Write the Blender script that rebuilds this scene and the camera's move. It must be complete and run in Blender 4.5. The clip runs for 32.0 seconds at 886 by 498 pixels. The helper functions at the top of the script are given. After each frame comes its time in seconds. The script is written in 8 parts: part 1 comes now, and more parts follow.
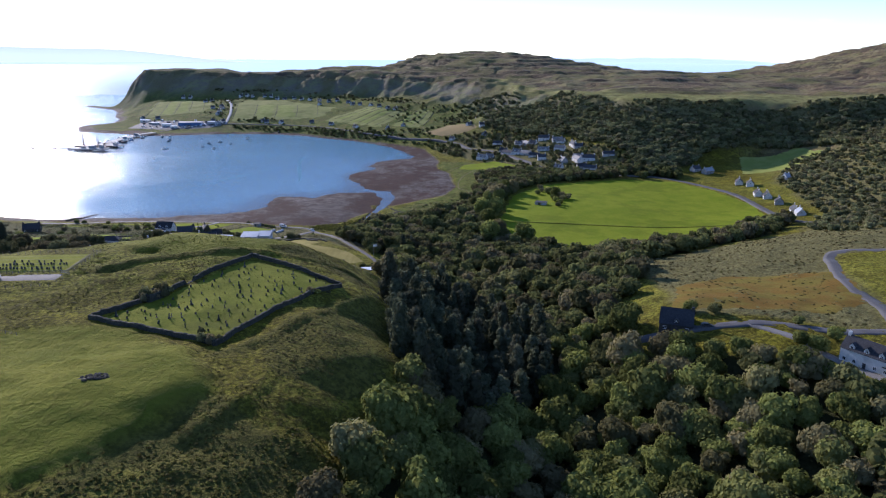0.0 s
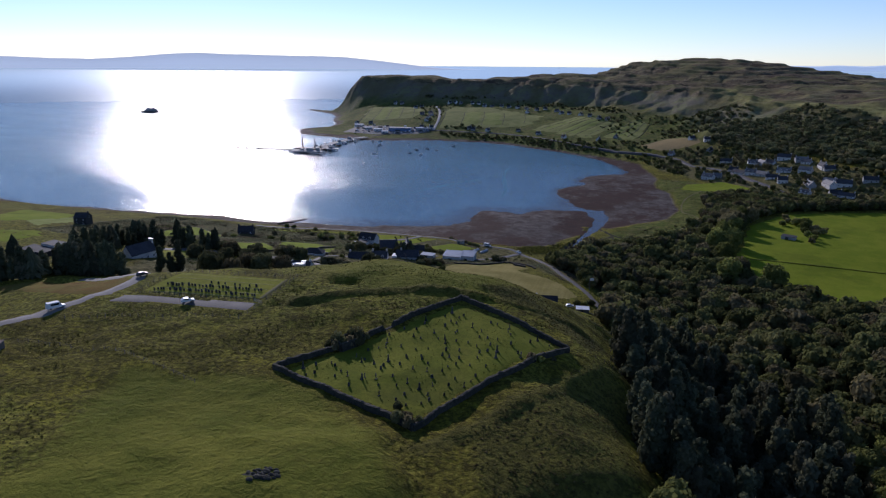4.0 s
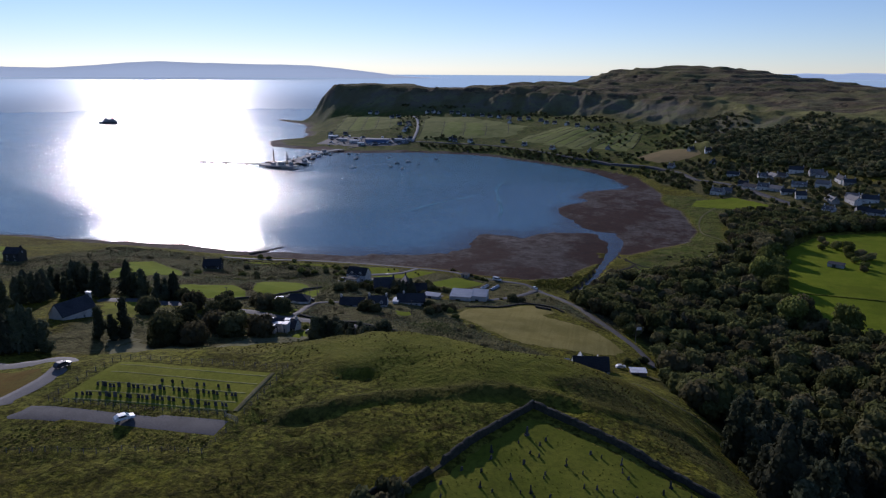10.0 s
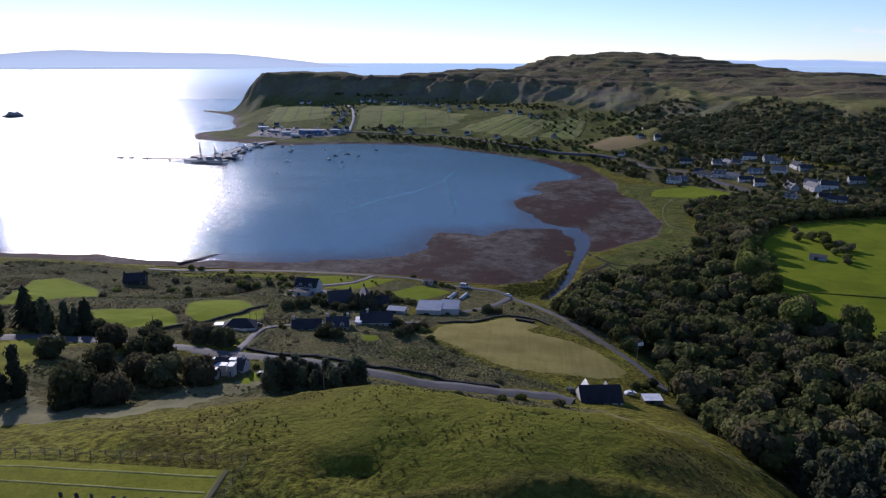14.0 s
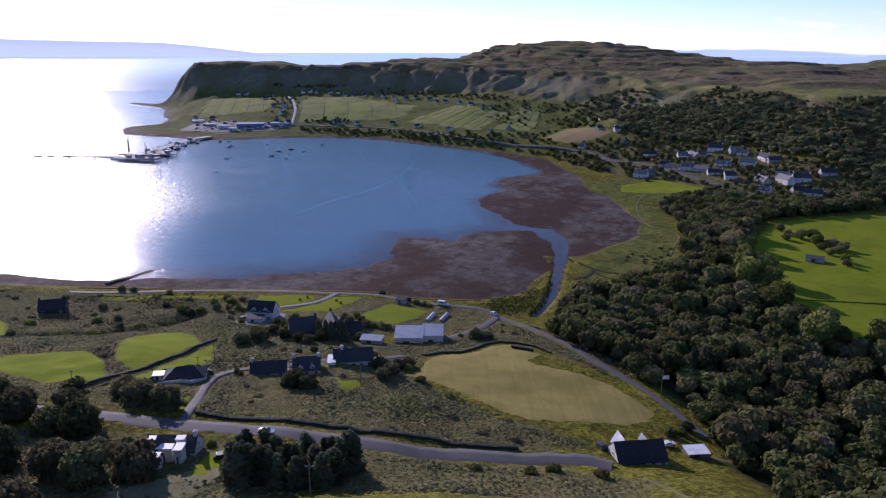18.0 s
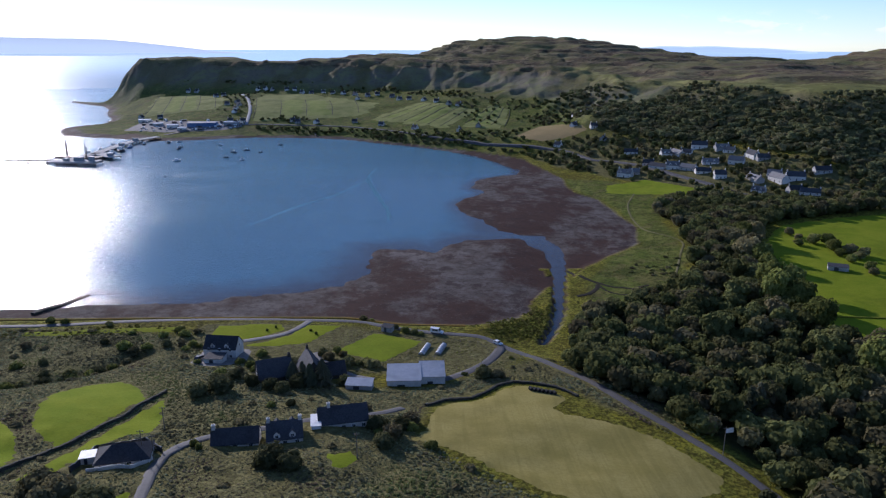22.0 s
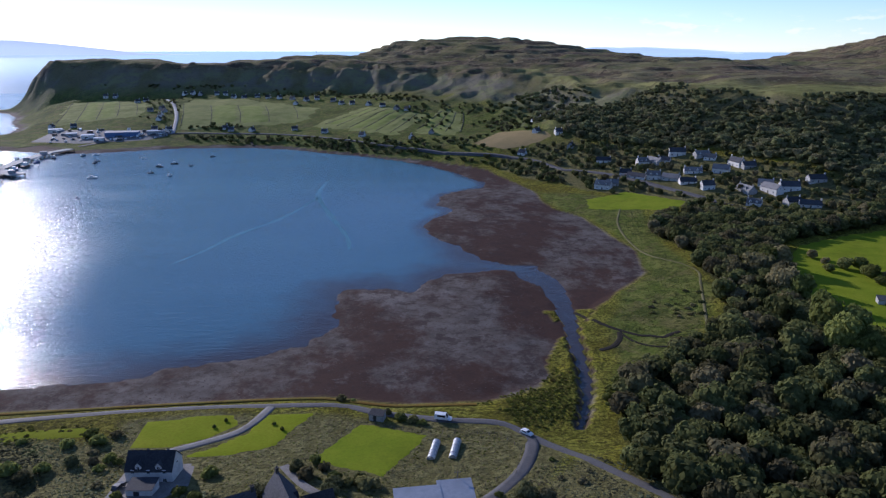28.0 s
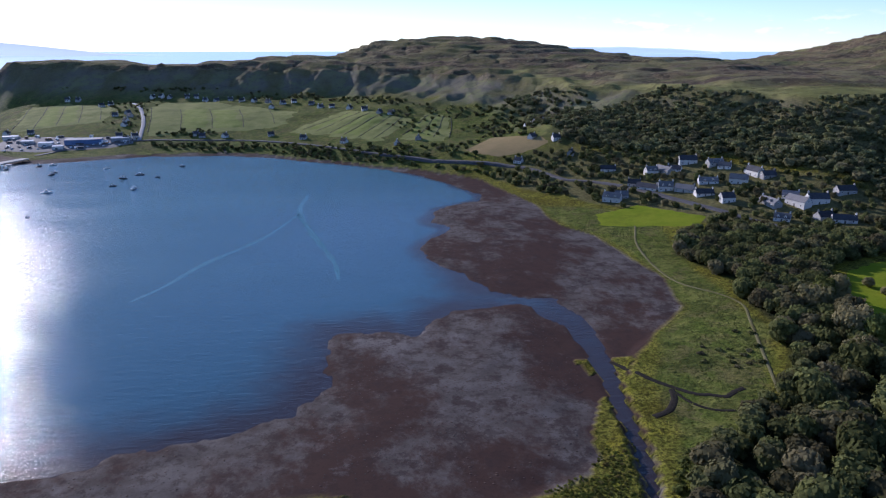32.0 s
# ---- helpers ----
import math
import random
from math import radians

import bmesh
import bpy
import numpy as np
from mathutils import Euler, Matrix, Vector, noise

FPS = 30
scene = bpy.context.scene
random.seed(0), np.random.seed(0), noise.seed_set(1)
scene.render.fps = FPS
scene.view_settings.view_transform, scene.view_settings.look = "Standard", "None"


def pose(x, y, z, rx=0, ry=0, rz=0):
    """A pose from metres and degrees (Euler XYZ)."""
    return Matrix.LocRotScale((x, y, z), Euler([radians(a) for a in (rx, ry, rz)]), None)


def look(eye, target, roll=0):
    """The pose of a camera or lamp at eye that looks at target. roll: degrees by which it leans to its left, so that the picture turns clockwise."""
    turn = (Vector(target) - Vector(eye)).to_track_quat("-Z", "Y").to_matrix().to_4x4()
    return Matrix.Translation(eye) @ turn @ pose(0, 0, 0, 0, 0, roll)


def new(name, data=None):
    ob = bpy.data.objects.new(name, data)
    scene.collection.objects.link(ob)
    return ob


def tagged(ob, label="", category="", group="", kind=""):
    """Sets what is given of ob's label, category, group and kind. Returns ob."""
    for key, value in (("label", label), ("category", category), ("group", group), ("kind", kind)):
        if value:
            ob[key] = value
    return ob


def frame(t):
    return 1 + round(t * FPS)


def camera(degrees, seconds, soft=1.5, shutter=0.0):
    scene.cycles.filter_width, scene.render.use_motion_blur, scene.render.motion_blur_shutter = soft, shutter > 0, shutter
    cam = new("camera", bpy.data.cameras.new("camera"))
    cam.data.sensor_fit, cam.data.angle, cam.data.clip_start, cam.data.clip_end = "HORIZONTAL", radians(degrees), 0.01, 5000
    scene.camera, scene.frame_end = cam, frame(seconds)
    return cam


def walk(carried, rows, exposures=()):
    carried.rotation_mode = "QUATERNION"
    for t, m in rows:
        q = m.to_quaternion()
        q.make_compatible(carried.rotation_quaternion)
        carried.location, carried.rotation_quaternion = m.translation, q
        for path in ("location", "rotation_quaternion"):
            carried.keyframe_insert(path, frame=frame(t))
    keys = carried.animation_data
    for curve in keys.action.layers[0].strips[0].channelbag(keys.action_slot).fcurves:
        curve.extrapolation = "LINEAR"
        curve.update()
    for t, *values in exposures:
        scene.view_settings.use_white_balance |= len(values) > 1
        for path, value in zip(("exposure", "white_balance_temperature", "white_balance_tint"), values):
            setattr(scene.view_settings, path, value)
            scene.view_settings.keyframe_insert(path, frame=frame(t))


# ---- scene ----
cam = camera(64.55, 32.0, 1.25)
PATH = [
    (0.0, pose(0.00, 0.00, 140.00, 74.46, -0.35, 0.10)),
    (0.5, pose(-2.36, 6.76, 139.68, 74.51, -0.32, 1.46)),
    (1.0, pose(-4.70, 13.60, 139.42, 74.53, -0.35, 4.74)),
    (1.5, pose(-7.06, 20.48, 139.20, 74.57, -0.40, 6.28)),
    (2.0, pose(-9.54, 27.39, 139.13, 74.63, -0.42, 7.81)),
    (2.5, pose(-12.10, 34.27, 139.08, 74.68, -0.42, 9.93)),
    (3.0, pose(-14.81, 41.01, 138.91, 74.76, -0.42, 12.06)),
    (3.5, pose(-17.63, 47.63, 138.71, 74.85, -0.33, 14.11)),
    (4.0, pose(-20.55, 54.15, 138.58, 74.94, -0.39, 16.20)),
    (4.5, pose(-23.52, 60.53, 138.52, 75.01, -0.47, 18.19)),
    (6.5, pose(-35.86, 83.03, 138.20, 75.35, -0.54, 19.62)),
    (7.0, pose(-39.33, 88.68, 138.17, 75.43, -0.51, 19.65)),
    (7.5, pose(-43.06, 94.33, 138.11, 75.47, -0.54, 19.66)),
    (8.0, pose(-46.90, 99.98, 137.97, 75.56, -0.48, 18.58)),
    (8.5, pose(-50.78, 105.55, 137.68, 75.59, -0.42, 17.25)),
    (9.0, pose(-54.61, 111.06, 137.22, 75.62, -0.38, 16.18)),
    (9.5, pose(-58.34, 116.64, 136.64, 75.63, -0.35, 15.27)),
    (10.0, pose(-61.97, 122.21, 135.95, 75.63, -0.32, 13.62)),
    (10.5, pose(-65.63, 127.70, 135.25, 75.63, -0.22, 11.86)),
    (11.0, pose(-69.23, 133.29, 134.58, 75.55, -0.16, 10.61)),
    (11.5, pose(-72.72, 139.03, 134.01, 75.43, -0.14, 9.96)),
    (12.0, pose(-76.04, 144.89, 133.48, 75.29, -0.18, 9.52)),
    (12.5, pose(-79.36, 150.77, 132.90, 75.16, -0.16, 9.07)),
    (13.0, pose(-82.62, 156.64, 132.34, 75.04, -0.16, 8.61)),
    (13.5, pose(-85.80, 162.50, 131.89, 74.92, -0.16, 8.22)),
    (15.5, pose(-98.28, 184.47, 131.88, 74.37, 0.04, 6.57)),
    (16.0, pose(-101.42, 190.27, 131.80, 74.25, -0.03, 5.73)),
    (16.5, pose(-104.48, 196.40, 131.57, 74.14, -0.10, 4.79)),
    (17.0, pose(-107.37, 202.83, 131.18, 74.09, -0.13, 4.01)),
    (17.5, pose(-110.03, 209.41, 130.65, 74.04, -0.15, 3.45)),
    (18.0, pose(-112.52, 216.01, 130.02, 74.02, -0.15, 2.90)),
    (18.5, pose(-114.92, 222.56, 129.39, 74.01, -0.14, 2.37)),
    (19.0, pose(-117.27, 228.97, 128.80, 74.00, -0.13, 2.00)),
    (19.5, pose(-119.64, 235.25, 128.19, 74.00, -0.13, 1.63)),
    (20.0, pose(-121.95, 241.54, 127.54, 73.97, -0.15, 1.25)),
    (20.5, pose(-124.21, 247.88, 126.83, 73.96, -0.17, 0.23)),
    (21.0, pose(-126.40, 254.28, 126.06, 73.93, -0.20, -0.72)),
    (21.5, pose(-128.46, 260.67, 125.23, 73.91, -0.21, -0.77)),
    (22.0, pose(-130.38, 267.06, 124.48, 73.87, -0.17, -0.75)),
    (22.5, pose(-132.30, 273.44, 123.92, 73.82, -0.15, -0.72)),
    (23.0, pose(-134.21, 279.79, 123.57, 73.77, -0.15, -0.70)),
    (23.5, pose(-136.14, 286.21, 123.38, 73.74, -0.12, -0.71)),
    (24.0, pose(-138.03, 292.58, 123.18, 73.71, -0.08, -0.76)),
    (24.5, pose(-139.83, 298.89, 122.94, 73.74, -0.08, -1.66)),
    (25.0, pose(-141.54, 305.18, 122.71, 73.77, -0.10, -2.31)),
    (25.5, pose(-143.15, 311.52, 122.59, 73.85, -0.11, -2.25)),
    (27.5, pose(-150.22, 336.96, 122.98, 73.98, -0.07, -5.11)),
    (28.0, pose(-151.76, 343.51, 122.97, 73.99, -0.10, -6.24)),
    (28.5, pose(-153.11, 350.37, 122.88, 74.01, -0.09, -7.26)),
    (29.0, pose(-154.33, 357.65, 122.83, 74.03, -0.10, -8.20)),
    (29.5, pose(-155.47, 365.37, 122.97, 74.07, 0.04, -8.47)),
    (30.0, pose(-156.48, 373.02, 123.14, 74.04, 0.02, -8.43)),
    (30.5, pose(-157.37, 380.50, 123.26, 74.01, -0.04, -8.37)),
    (31.0, pose(-158.17, 387.78, 123.33, 73.97, -0.05, -8.30)),
    (31.5, pose(-158.90, 394.92, 123.35, 73.97, -0.00, -8.26)),
    (32.0, pose(-159.57, 402.00, 123.36, 73.97, -0.02, -8.23)),
]
EXPOSURES = [(0.0, 0.7, 5800, 24), (0.6, 0.78, 5800, 30), (1.0, 1.0, 6100, 70), (1.5, 0.75, 6050, 60), (2.0, 0.22, 6000, 42), (2.6, -0.02, 5800, 26), (4.0, -0.33, 5800, 25), (7.0, -0.65, 5800, 25),
             (9.0, -0.7, 5800, 25), (11.0, -0.43, 5800, 25), (13.0, -0.15, 5800, 25), (15.0, 0.03, 5950, 41), (16.0, 0.15, 6100, 60), (17.0, 0.17, 6050, 55), (18.0, 0.16, 5850, 38), (19.0, 0.12, 5750, 26),
             (23.0, 0.16, 5700, 23), (28.0, 0.2, 5600, 24), (32.0, 0.33, 5600, 26)]
walk(cam, PATH, EXPOSURES)

# ---- daylight ----
SUN_AZ, SUN_EL = 34.5, 19.0          # degrees to the west of +y, and above the horizon
world = bpy.data.worlds.new("sky")
scene.world = world
world.use_nodes = True
wn = world.node_tree.nodes
sky = wn.new("ShaderNodeTexSky")
sky.sky_type, sky.sun_disc = "NISHITA", False
sky.sun_elevation, sky.sun_rotation = radians(SUN_EL), radians(-SUN_AZ)
sky.air_density, sky.dust_density, sky.ozone_density = 0.75, 0.02, 3.0
wn["Background"].inputs[1].default_value = 0.135
sun = new("sun", bpy.data.lights.new("sun", "SUN"))
sun.data.energy, sun.data.angle, sun.data.color = 4.0, radians(0.55), (1.0, 0.93, 0.82)
sun.matrix_world = look((-math.sin(radians(SUN_AZ)) * 900, math.cos(radians(SUN_AZ)) * 900, math.tan(radians(SUN_EL)) * 900), (0, 0, 0))

# ---- materials ----
MATS = {}


def ramp_mix(nt, fac, a, b):
    m = nt.nodes.new("ShaderNodeMix")
    m.data_type = "RGBA"
    for sock, val in ((m.inputs[0], fac), (m.inputs[6], a), (m.inputs[7], b)):
        if isinstance(val, (int, float)):
            sock.default_value = val
        elif isinstance(val, tuple):
            sock.default_value = (*val, 1)
        else:
            nt.links.new(val, sock)
    return m.outputs[2]


def coords(nt):
    return nt.nodes.new("ShaderNodeNewGeometry").outputs["Position"]


def noise_at(nt, vec, scale, detail=4.0, rough=0.6, stretch=None):
    if stretch:
        mp = nt.nodes.new("ShaderNodeMapping")
        mp.inputs["Scale"].default_value = stretch[:3]
        if len(stretch) > 3:
            mp.inputs["Rotation"].default_value = (0, 0, stretch[3])
        nt.links.new(vec, mp.inputs[0])
        vec = mp.outputs[0]
    n = nt.nodes.new("ShaderNodeTexNoise")
    n.inputs["Scale"].default_value, n.inputs["Detail"].default_value, n.inputs["Roughness"].default_value = scale, detail, rough
    nt.links.new(vec, n.inputs["Vector"])
    return n.outputs[0]


def span(nt, val, lo, hi, to_lo=0.0, to_hi=1.0):
    r = nt.nodes.new("ShaderNodeMapRange")
    r.interpolation_type = "SMOOTHSTEP"
    for k, v in zip(("From Min", "From Max", "To Min", "To Max"), (lo, hi, to_lo, to_hi)):
        r.inputs[k].default_value = v
    nt.links.new(val, r.inputs[0])
    return r.outputs[0]


def mathn(nt, op, a, b=0.0):
    m = nt.nodes.new("ShaderNodeMath")
    m.operation = op
    for sock, val in ((m.inputs[0], a), (m.inputs[1], b)):
        if isinstance(val, (int, float)):
            sock.default_value = val
        else:
            nt.links.new(val, sock)
    return m.outputs[0]


def attr(nt, name):
    a = nt.nodes.new("ShaderNodeAttribute")
    a.attribute_name = name
    return a.outputs["Fac"]


def blank(name, rough=0.9, metal=0.0, spec=0.25):
    m = bpy.data.materials.new(name)
    m.use_nodes = True
    p = m.node_tree.nodes["Principled BSDF"]
    p.inputs["Roughness"].default_value, p.inputs["Metallic"].default_value = rough, metal
    p.inputs["Specular IOR Level"].default_value = spec
    MATS[name] = m
    return m, m.node_tree, p


def bump(nt, p, height, strength, dist):
    b = nt.nodes.new("ShaderNodeBump")
    b.inputs["Strength"].default_value, b.inputs["Distance"].default_value = strength, dist
    nt.links.new(height, b.inputs["Height"])
    nt.links.new(b.outputs[0], p.inputs["Normal"])


def worn(name, a, b, grain, stain, rough=0.85, relief=0.02, metal=0.0, spec=0.25, per_object=0.0, stretch=None):
    """A plain surface of two colours that mix at grain scale, with stains at a larger one."""
    m, nt, p = blank(name, rough, metal, spec)
    pos = coords(nt)
    fine, big = noise_at(nt, pos, grain, 5, 0.65, stretch), noise_at(nt, pos, stain, 3)
    col = ramp_mix(nt, span(nt, fine, 0.3, 0.7), a, b)
    dark = tuple(0.62 * v for v in a)
    col = ramp_mix(nt, span(nt, big, 0.45, 0.75, 0, 0.55), col, dark)
    if per_object:
        oi = nt.nodes.new("ShaderNodeObjectInfo")
        hsv = nt.nodes.new("ShaderNodeHueSaturation")
        nt.links.new(col, hsv.inputs["Color"])
        nt.links.new(span(nt, oi.outputs["Random"], 0, 1, 1 - per_object, 1 + per_object), hsv.inputs["Value"])
        col = hsv.outputs[0]
    nt.links.new(col, p.inputs["Base Color"])
    if relief:
        bump(nt, p, fine, 0.5, relief)
    return m


def ground_material():
    """Hill pasture, moor, tidal flat and rough meadow, laid out by the land-cover layers of the sheet."""
    m, nt, p = blank("land", 1.0, 0, 0.03)
    pos = coords(nt)
    n_big, n_mid = noise_at(nt, pos, 0.013, 4), noise_at(nt, pos, 0.09, 5, 0.65)
    n_fine, n_tuft = noise_at(nt, pos, 0.7, 5, 0.7), noise_at(nt, pos, 0.28, 4, 0.7)
    grass = ramp_mix(nt, span(nt, n_mid, 0.35, 0.65), (0.142, 0.146, 0.020), (0.230, 0.216, 0.034))
    grass = ramp_mix(nt, span(nt, n_big, 0.43, 0.60, 0, 0.75), grass, (0.118, 0.098, 0.012))
    n_pat = noise_at(nt, pos, 0.035, 6, 0.7)
    grass = ramp_mix(nt, span(nt, n_pat, 0.50, 0.62, 0, 0.7), grass, (0.084, 0.070, 0.008))
    grass = ramp_mix(nt, span(nt, noise_at(nt, pos, 0.055, 6, 0.72), 0.52, 0.62, 0, 0.5), grass, (0.26, 0.235, 0.018))
    grass = ramp_mix(nt, span(nt, n_tuft, 0.52, 0.64, 0, 0.7), grass, (0.058, 0.050, 0.010))
    grass = ramp_mix(nt, span(nt, n_fine, 0.46, 0.58, 0, 0.75), grass, (0.050, 0.043, 0.010))
    grass = ramp_mix(nt, span(nt, n_fine, 0.44, 0.34, 0, 0.6), grass, (0.300, 0.275, 0.050))
    sward = ramp_mix(nt, span(nt, n_pat, 0.38, 0.62), (0.116, 0.130, 0.015), (0.176, 0.174, 0.024))
    sward = ramp_mix(nt, span(nt, n_tuft, 0.50, 0.70, 0, 0.45), sward, (0.085, 0.088, 0.013))
    sward = ramp_mix(nt, span(nt, n_fine, 0.50, 0.66, 0, 0.35), sward, (0.120, 0.115, 0.016))
    fell = ramp_mix(nt, span(nt, n_tuft, 0.40, 0.60), (0.115, 0.105, 0.026), (0.070, 0.066, 0.016))
    fell = ramp_mix(nt, span(nt, n_pat, 0.52, 0.62, 0, 0.7), fell, (0.175, 0.165, 0.030))
    fell = ramp_mix(nt, span(nt, n_fine, 0.46, 0.62, 0, 0.6), fell, (0.040, 0.036, 0.012))
    moor = ramp_mix(nt, span(nt, n_mid, 0.4, 0.6), (0.150, 0.108, 0.066), (0.205, 0.158, 0.086))
    moor = ramp_mix(nt, span(nt, noise_at(nt, pos, 0.011, 7, 0.62, (0.55, 1.0, 1.6)), 0.48, 0.60, 0, 0.75), moor, (0.245, 0.215, 0.098))
    moor = ramp_mix(nt, span(nt, noise_at(nt, pos, 0.019, 7, 0.68, (0.6, 1.0, 2.2)), 0.51, 0.60, 0, 0.85), moor, (0.082, 0.058, 0.044))
    moor = ramp_mix(nt, span(nt, noise_at(nt, pos, 0.045, 6, 0.7, (0.5, 1.0, 2.0)), 0.53, 0.63, 0, 0.8), moor, (0.060, 0.050, 0.030))
    rill = mathn(nt, "ABSOLUTE", mathn(nt, "SUBTRACT", noise_at(nt, pos, 0.0075, 5, 0.6, (0.6, 1.0, 1.2)), 0.5))
    moor = ramp_mix(nt, span(nt, rill, 0.006, 0.014, 0.8, 0), moor, (0.050, 0.042, 0.028))
    moor = ramp_mix(nt, span(nt, noise_at(nt, pos, 0.12, 5, 0.7), 0.55, 0.66, 0, 0.7), moor, (0.30, 0.265, 0.150))
    moor = ramp_mix(nt, span(nt, n_tuft, 0.48, 0.68, 0, 0.5), moor, (0.065, 0.052, 0.032))
    lush = ramp_mix(nt, span(nt, n_mid, 0.4, 0.6), (0.088, 0.122, 0.022), (0.158, 0.168, 0.042))
    lush = ramp_mix(nt, span(nt, n_pat, 0.5, 0.6, 0, 0.8), lush, (0.060, 0.078, 0.020))
    lush = ramp_mix(nt, span(nt, noise_at(nt, pos, 0.05, 6, 0.7), 0.52, 0.6, 0, 0.7), lush, (0.150, 0.122, 0.052))
    lush = ramp_mix(nt, span(nt, n_tuft, 0.47, 0.62, 0, 0.8), lush, (0.05, 0.066, 0.016))
    scrub = ramp_mix(nt, span(nt, n_tuft, 0.4, 0.62), (0.130, 0.118, 0.042), (0.190, 0.172, 0.070))
    scrub = ramp_mix(nt, span(nt, n_fine, 0.4, 0.66, 0, 0.7), scrub, (0.065, 0.055, 0.026))
    sand = ramp_mix(nt, span(nt, n_mid, 0.35, 0.65), (0.092, 0.077, 0.065), (0.142, 0.123, 0.106))
    sand = ramp_mix(nt, span(nt, noise_at(nt, pos, 0.016, 7, 0.6, (1.0, 0.45, 1, 0.5)), 0.59, 0.67, 0, 0.7), sand, (0.20, 0.175, 0.155))
    weed = span(nt, noise_at(nt, pos, 0.018, 9, 0.72, (1.0, 0.7, 1, 0.6)), 0.43, 0.55)
    flat = ramp_mix(nt, weed, sand, (0.064, 0.038, 0.029))
    flat = ramp_mix(nt, span(nt, noise_at(nt, pos, 0.16, 6, 0.75), 0.50, 0.60, 0, 0.55), flat, (0.045, 0.030, 0.025))
    flat = ramp_mix(nt, span(nt, noise_at(nt, pos, 0.06, 7, 0.75), 0.53, 0.62, 0, 0.75), flat, (0.050, 0.034, 0.029))
    flat = ramp_mix(nt, span(nt, noise_at(nt, pos, 0.045, 7, 0.72), 0.60, 0.70, 0, 0.6), flat, (0.15, 0.128, 0.116))
    flat = ramp_mix(nt, span(nt, n_fine, 0.52, 0.68, 0, 0.35), flat, (0.032, 0.022, 0.019))
    dapple = span(nt, noise_at(nt, pos, 0.028, 7, 0.7, (0.7, 0.7, 2.0)), 0.45, 0.55)
    # crag tones are raised to stand in for haze before the far scarp
    crag = ramp_mix(nt, dapple, (0.170, 0.156, 0.112), (0.195, 0.196, 0.098))
    crag = ramp_mix(nt, span(nt, noise_at(nt, pos, 0.13, 6, 0.7), 0.52, 0.62, 0, 0.6), crag, (0.110, 0.096, 0.076))
    turf = ramp_mix(nt, dapple, (0.185, 0.185, 0.060), (0.270, 0.255, 0.090))
    turf = ramp_mix(nt, span(nt, noise_at(nt, pos, 0.09, 6, 0.7), 0.50, 0.60, 0, 0.75), turf, (0.090, 0.082, 0.036))
    moor = ramp_mix(nt, span(nt, noise_at(nt, pos, 0.012, 6, 0.66, (0.5, 1.0, 3.0)), 0.50, 0.60, 0, 0.5), moor, turf)
    # rock colour likewise lightened in place of distance haze
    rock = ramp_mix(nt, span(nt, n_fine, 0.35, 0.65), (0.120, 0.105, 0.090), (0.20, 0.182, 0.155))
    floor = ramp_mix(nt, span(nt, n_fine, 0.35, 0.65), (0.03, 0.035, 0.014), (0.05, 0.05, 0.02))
    col = ramp_mix(nt, attr(nt, "sward"), grass, sward)
    col = ramp_mix(nt, attr(nt, "fell"), col, fell)
    col = ramp_mix(nt, attr(nt, "moor"), col, moor)
    col = ramp_mix(nt, attr(nt, "crag"), col, crag)
    col = ramp_mix(nt, attr(nt, "turf"), col, turf)
    col = ramp_mix(nt, attr(nt, "scrub"), col, scrub)
    col = ramp_mix(nt, attr(nt, "lush"), col, lush)
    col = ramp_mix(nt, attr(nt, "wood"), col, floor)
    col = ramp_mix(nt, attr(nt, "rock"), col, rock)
    col = ramp_mix(nt, attr(nt, "flat"), col, flat)
    nt.links.new(col, p.inputs["Base Color"])
    nt.links.new(mathn(nt, "SUBTRACT", 0.95, mathn(nt, "MULTIPLY", attr(nt, "flat"), 0.08)), p.inputs["Roughness"])
    rough_ground = mathn(nt, "SUBTRACT", 1.0, mathn(nt, "MULTIPLY", attr(nt, "flat"), 0.86))
    bump(nt, p, mathn(nt, "MULTIPLY", rough_ground, mathn(nt, "ADD", mathn(nt, "MULTIPLY", n_tuft, 1.8), n_fine)), 0.95, 0.8)
    return m


def field_material(name, a, b, dark, rows=None, row_angle=0.0):
    m, nt, p = blank(name, 1.0, 0, 0.04)
    pos = coords(nt)
    mid, fine = noise_at(nt, pos, 0.07, 5), noise_at(nt, pos, 1.1, 5, 0.7)
    col = ramp_mix(nt, span(nt, mid, 0.35, 0.65), a, b)
    col = ramp_mix(nt, span(nt, fine, 0.4, 0.72, 0, 0.45), col, dark)
    col = ramp_mix(nt, span(nt, noise_at(nt, pos, 0.026, 6, 0.66), 0.50, 0.63, 0, 0.5), col, dark)
    if rows:
        streak = noise_at(nt, pos, rows, 3, 0.6, (1.0, 0.03, 0.2, row_angle))
        col = ramp_mix(nt, span(nt, streak, 0.47, 0.62, 0, 0.3), col, dark)
    nt.links.new(col, p.inputs["Base Color"])
    bump(nt, p, fine, 0.7, 0.2)
    return m


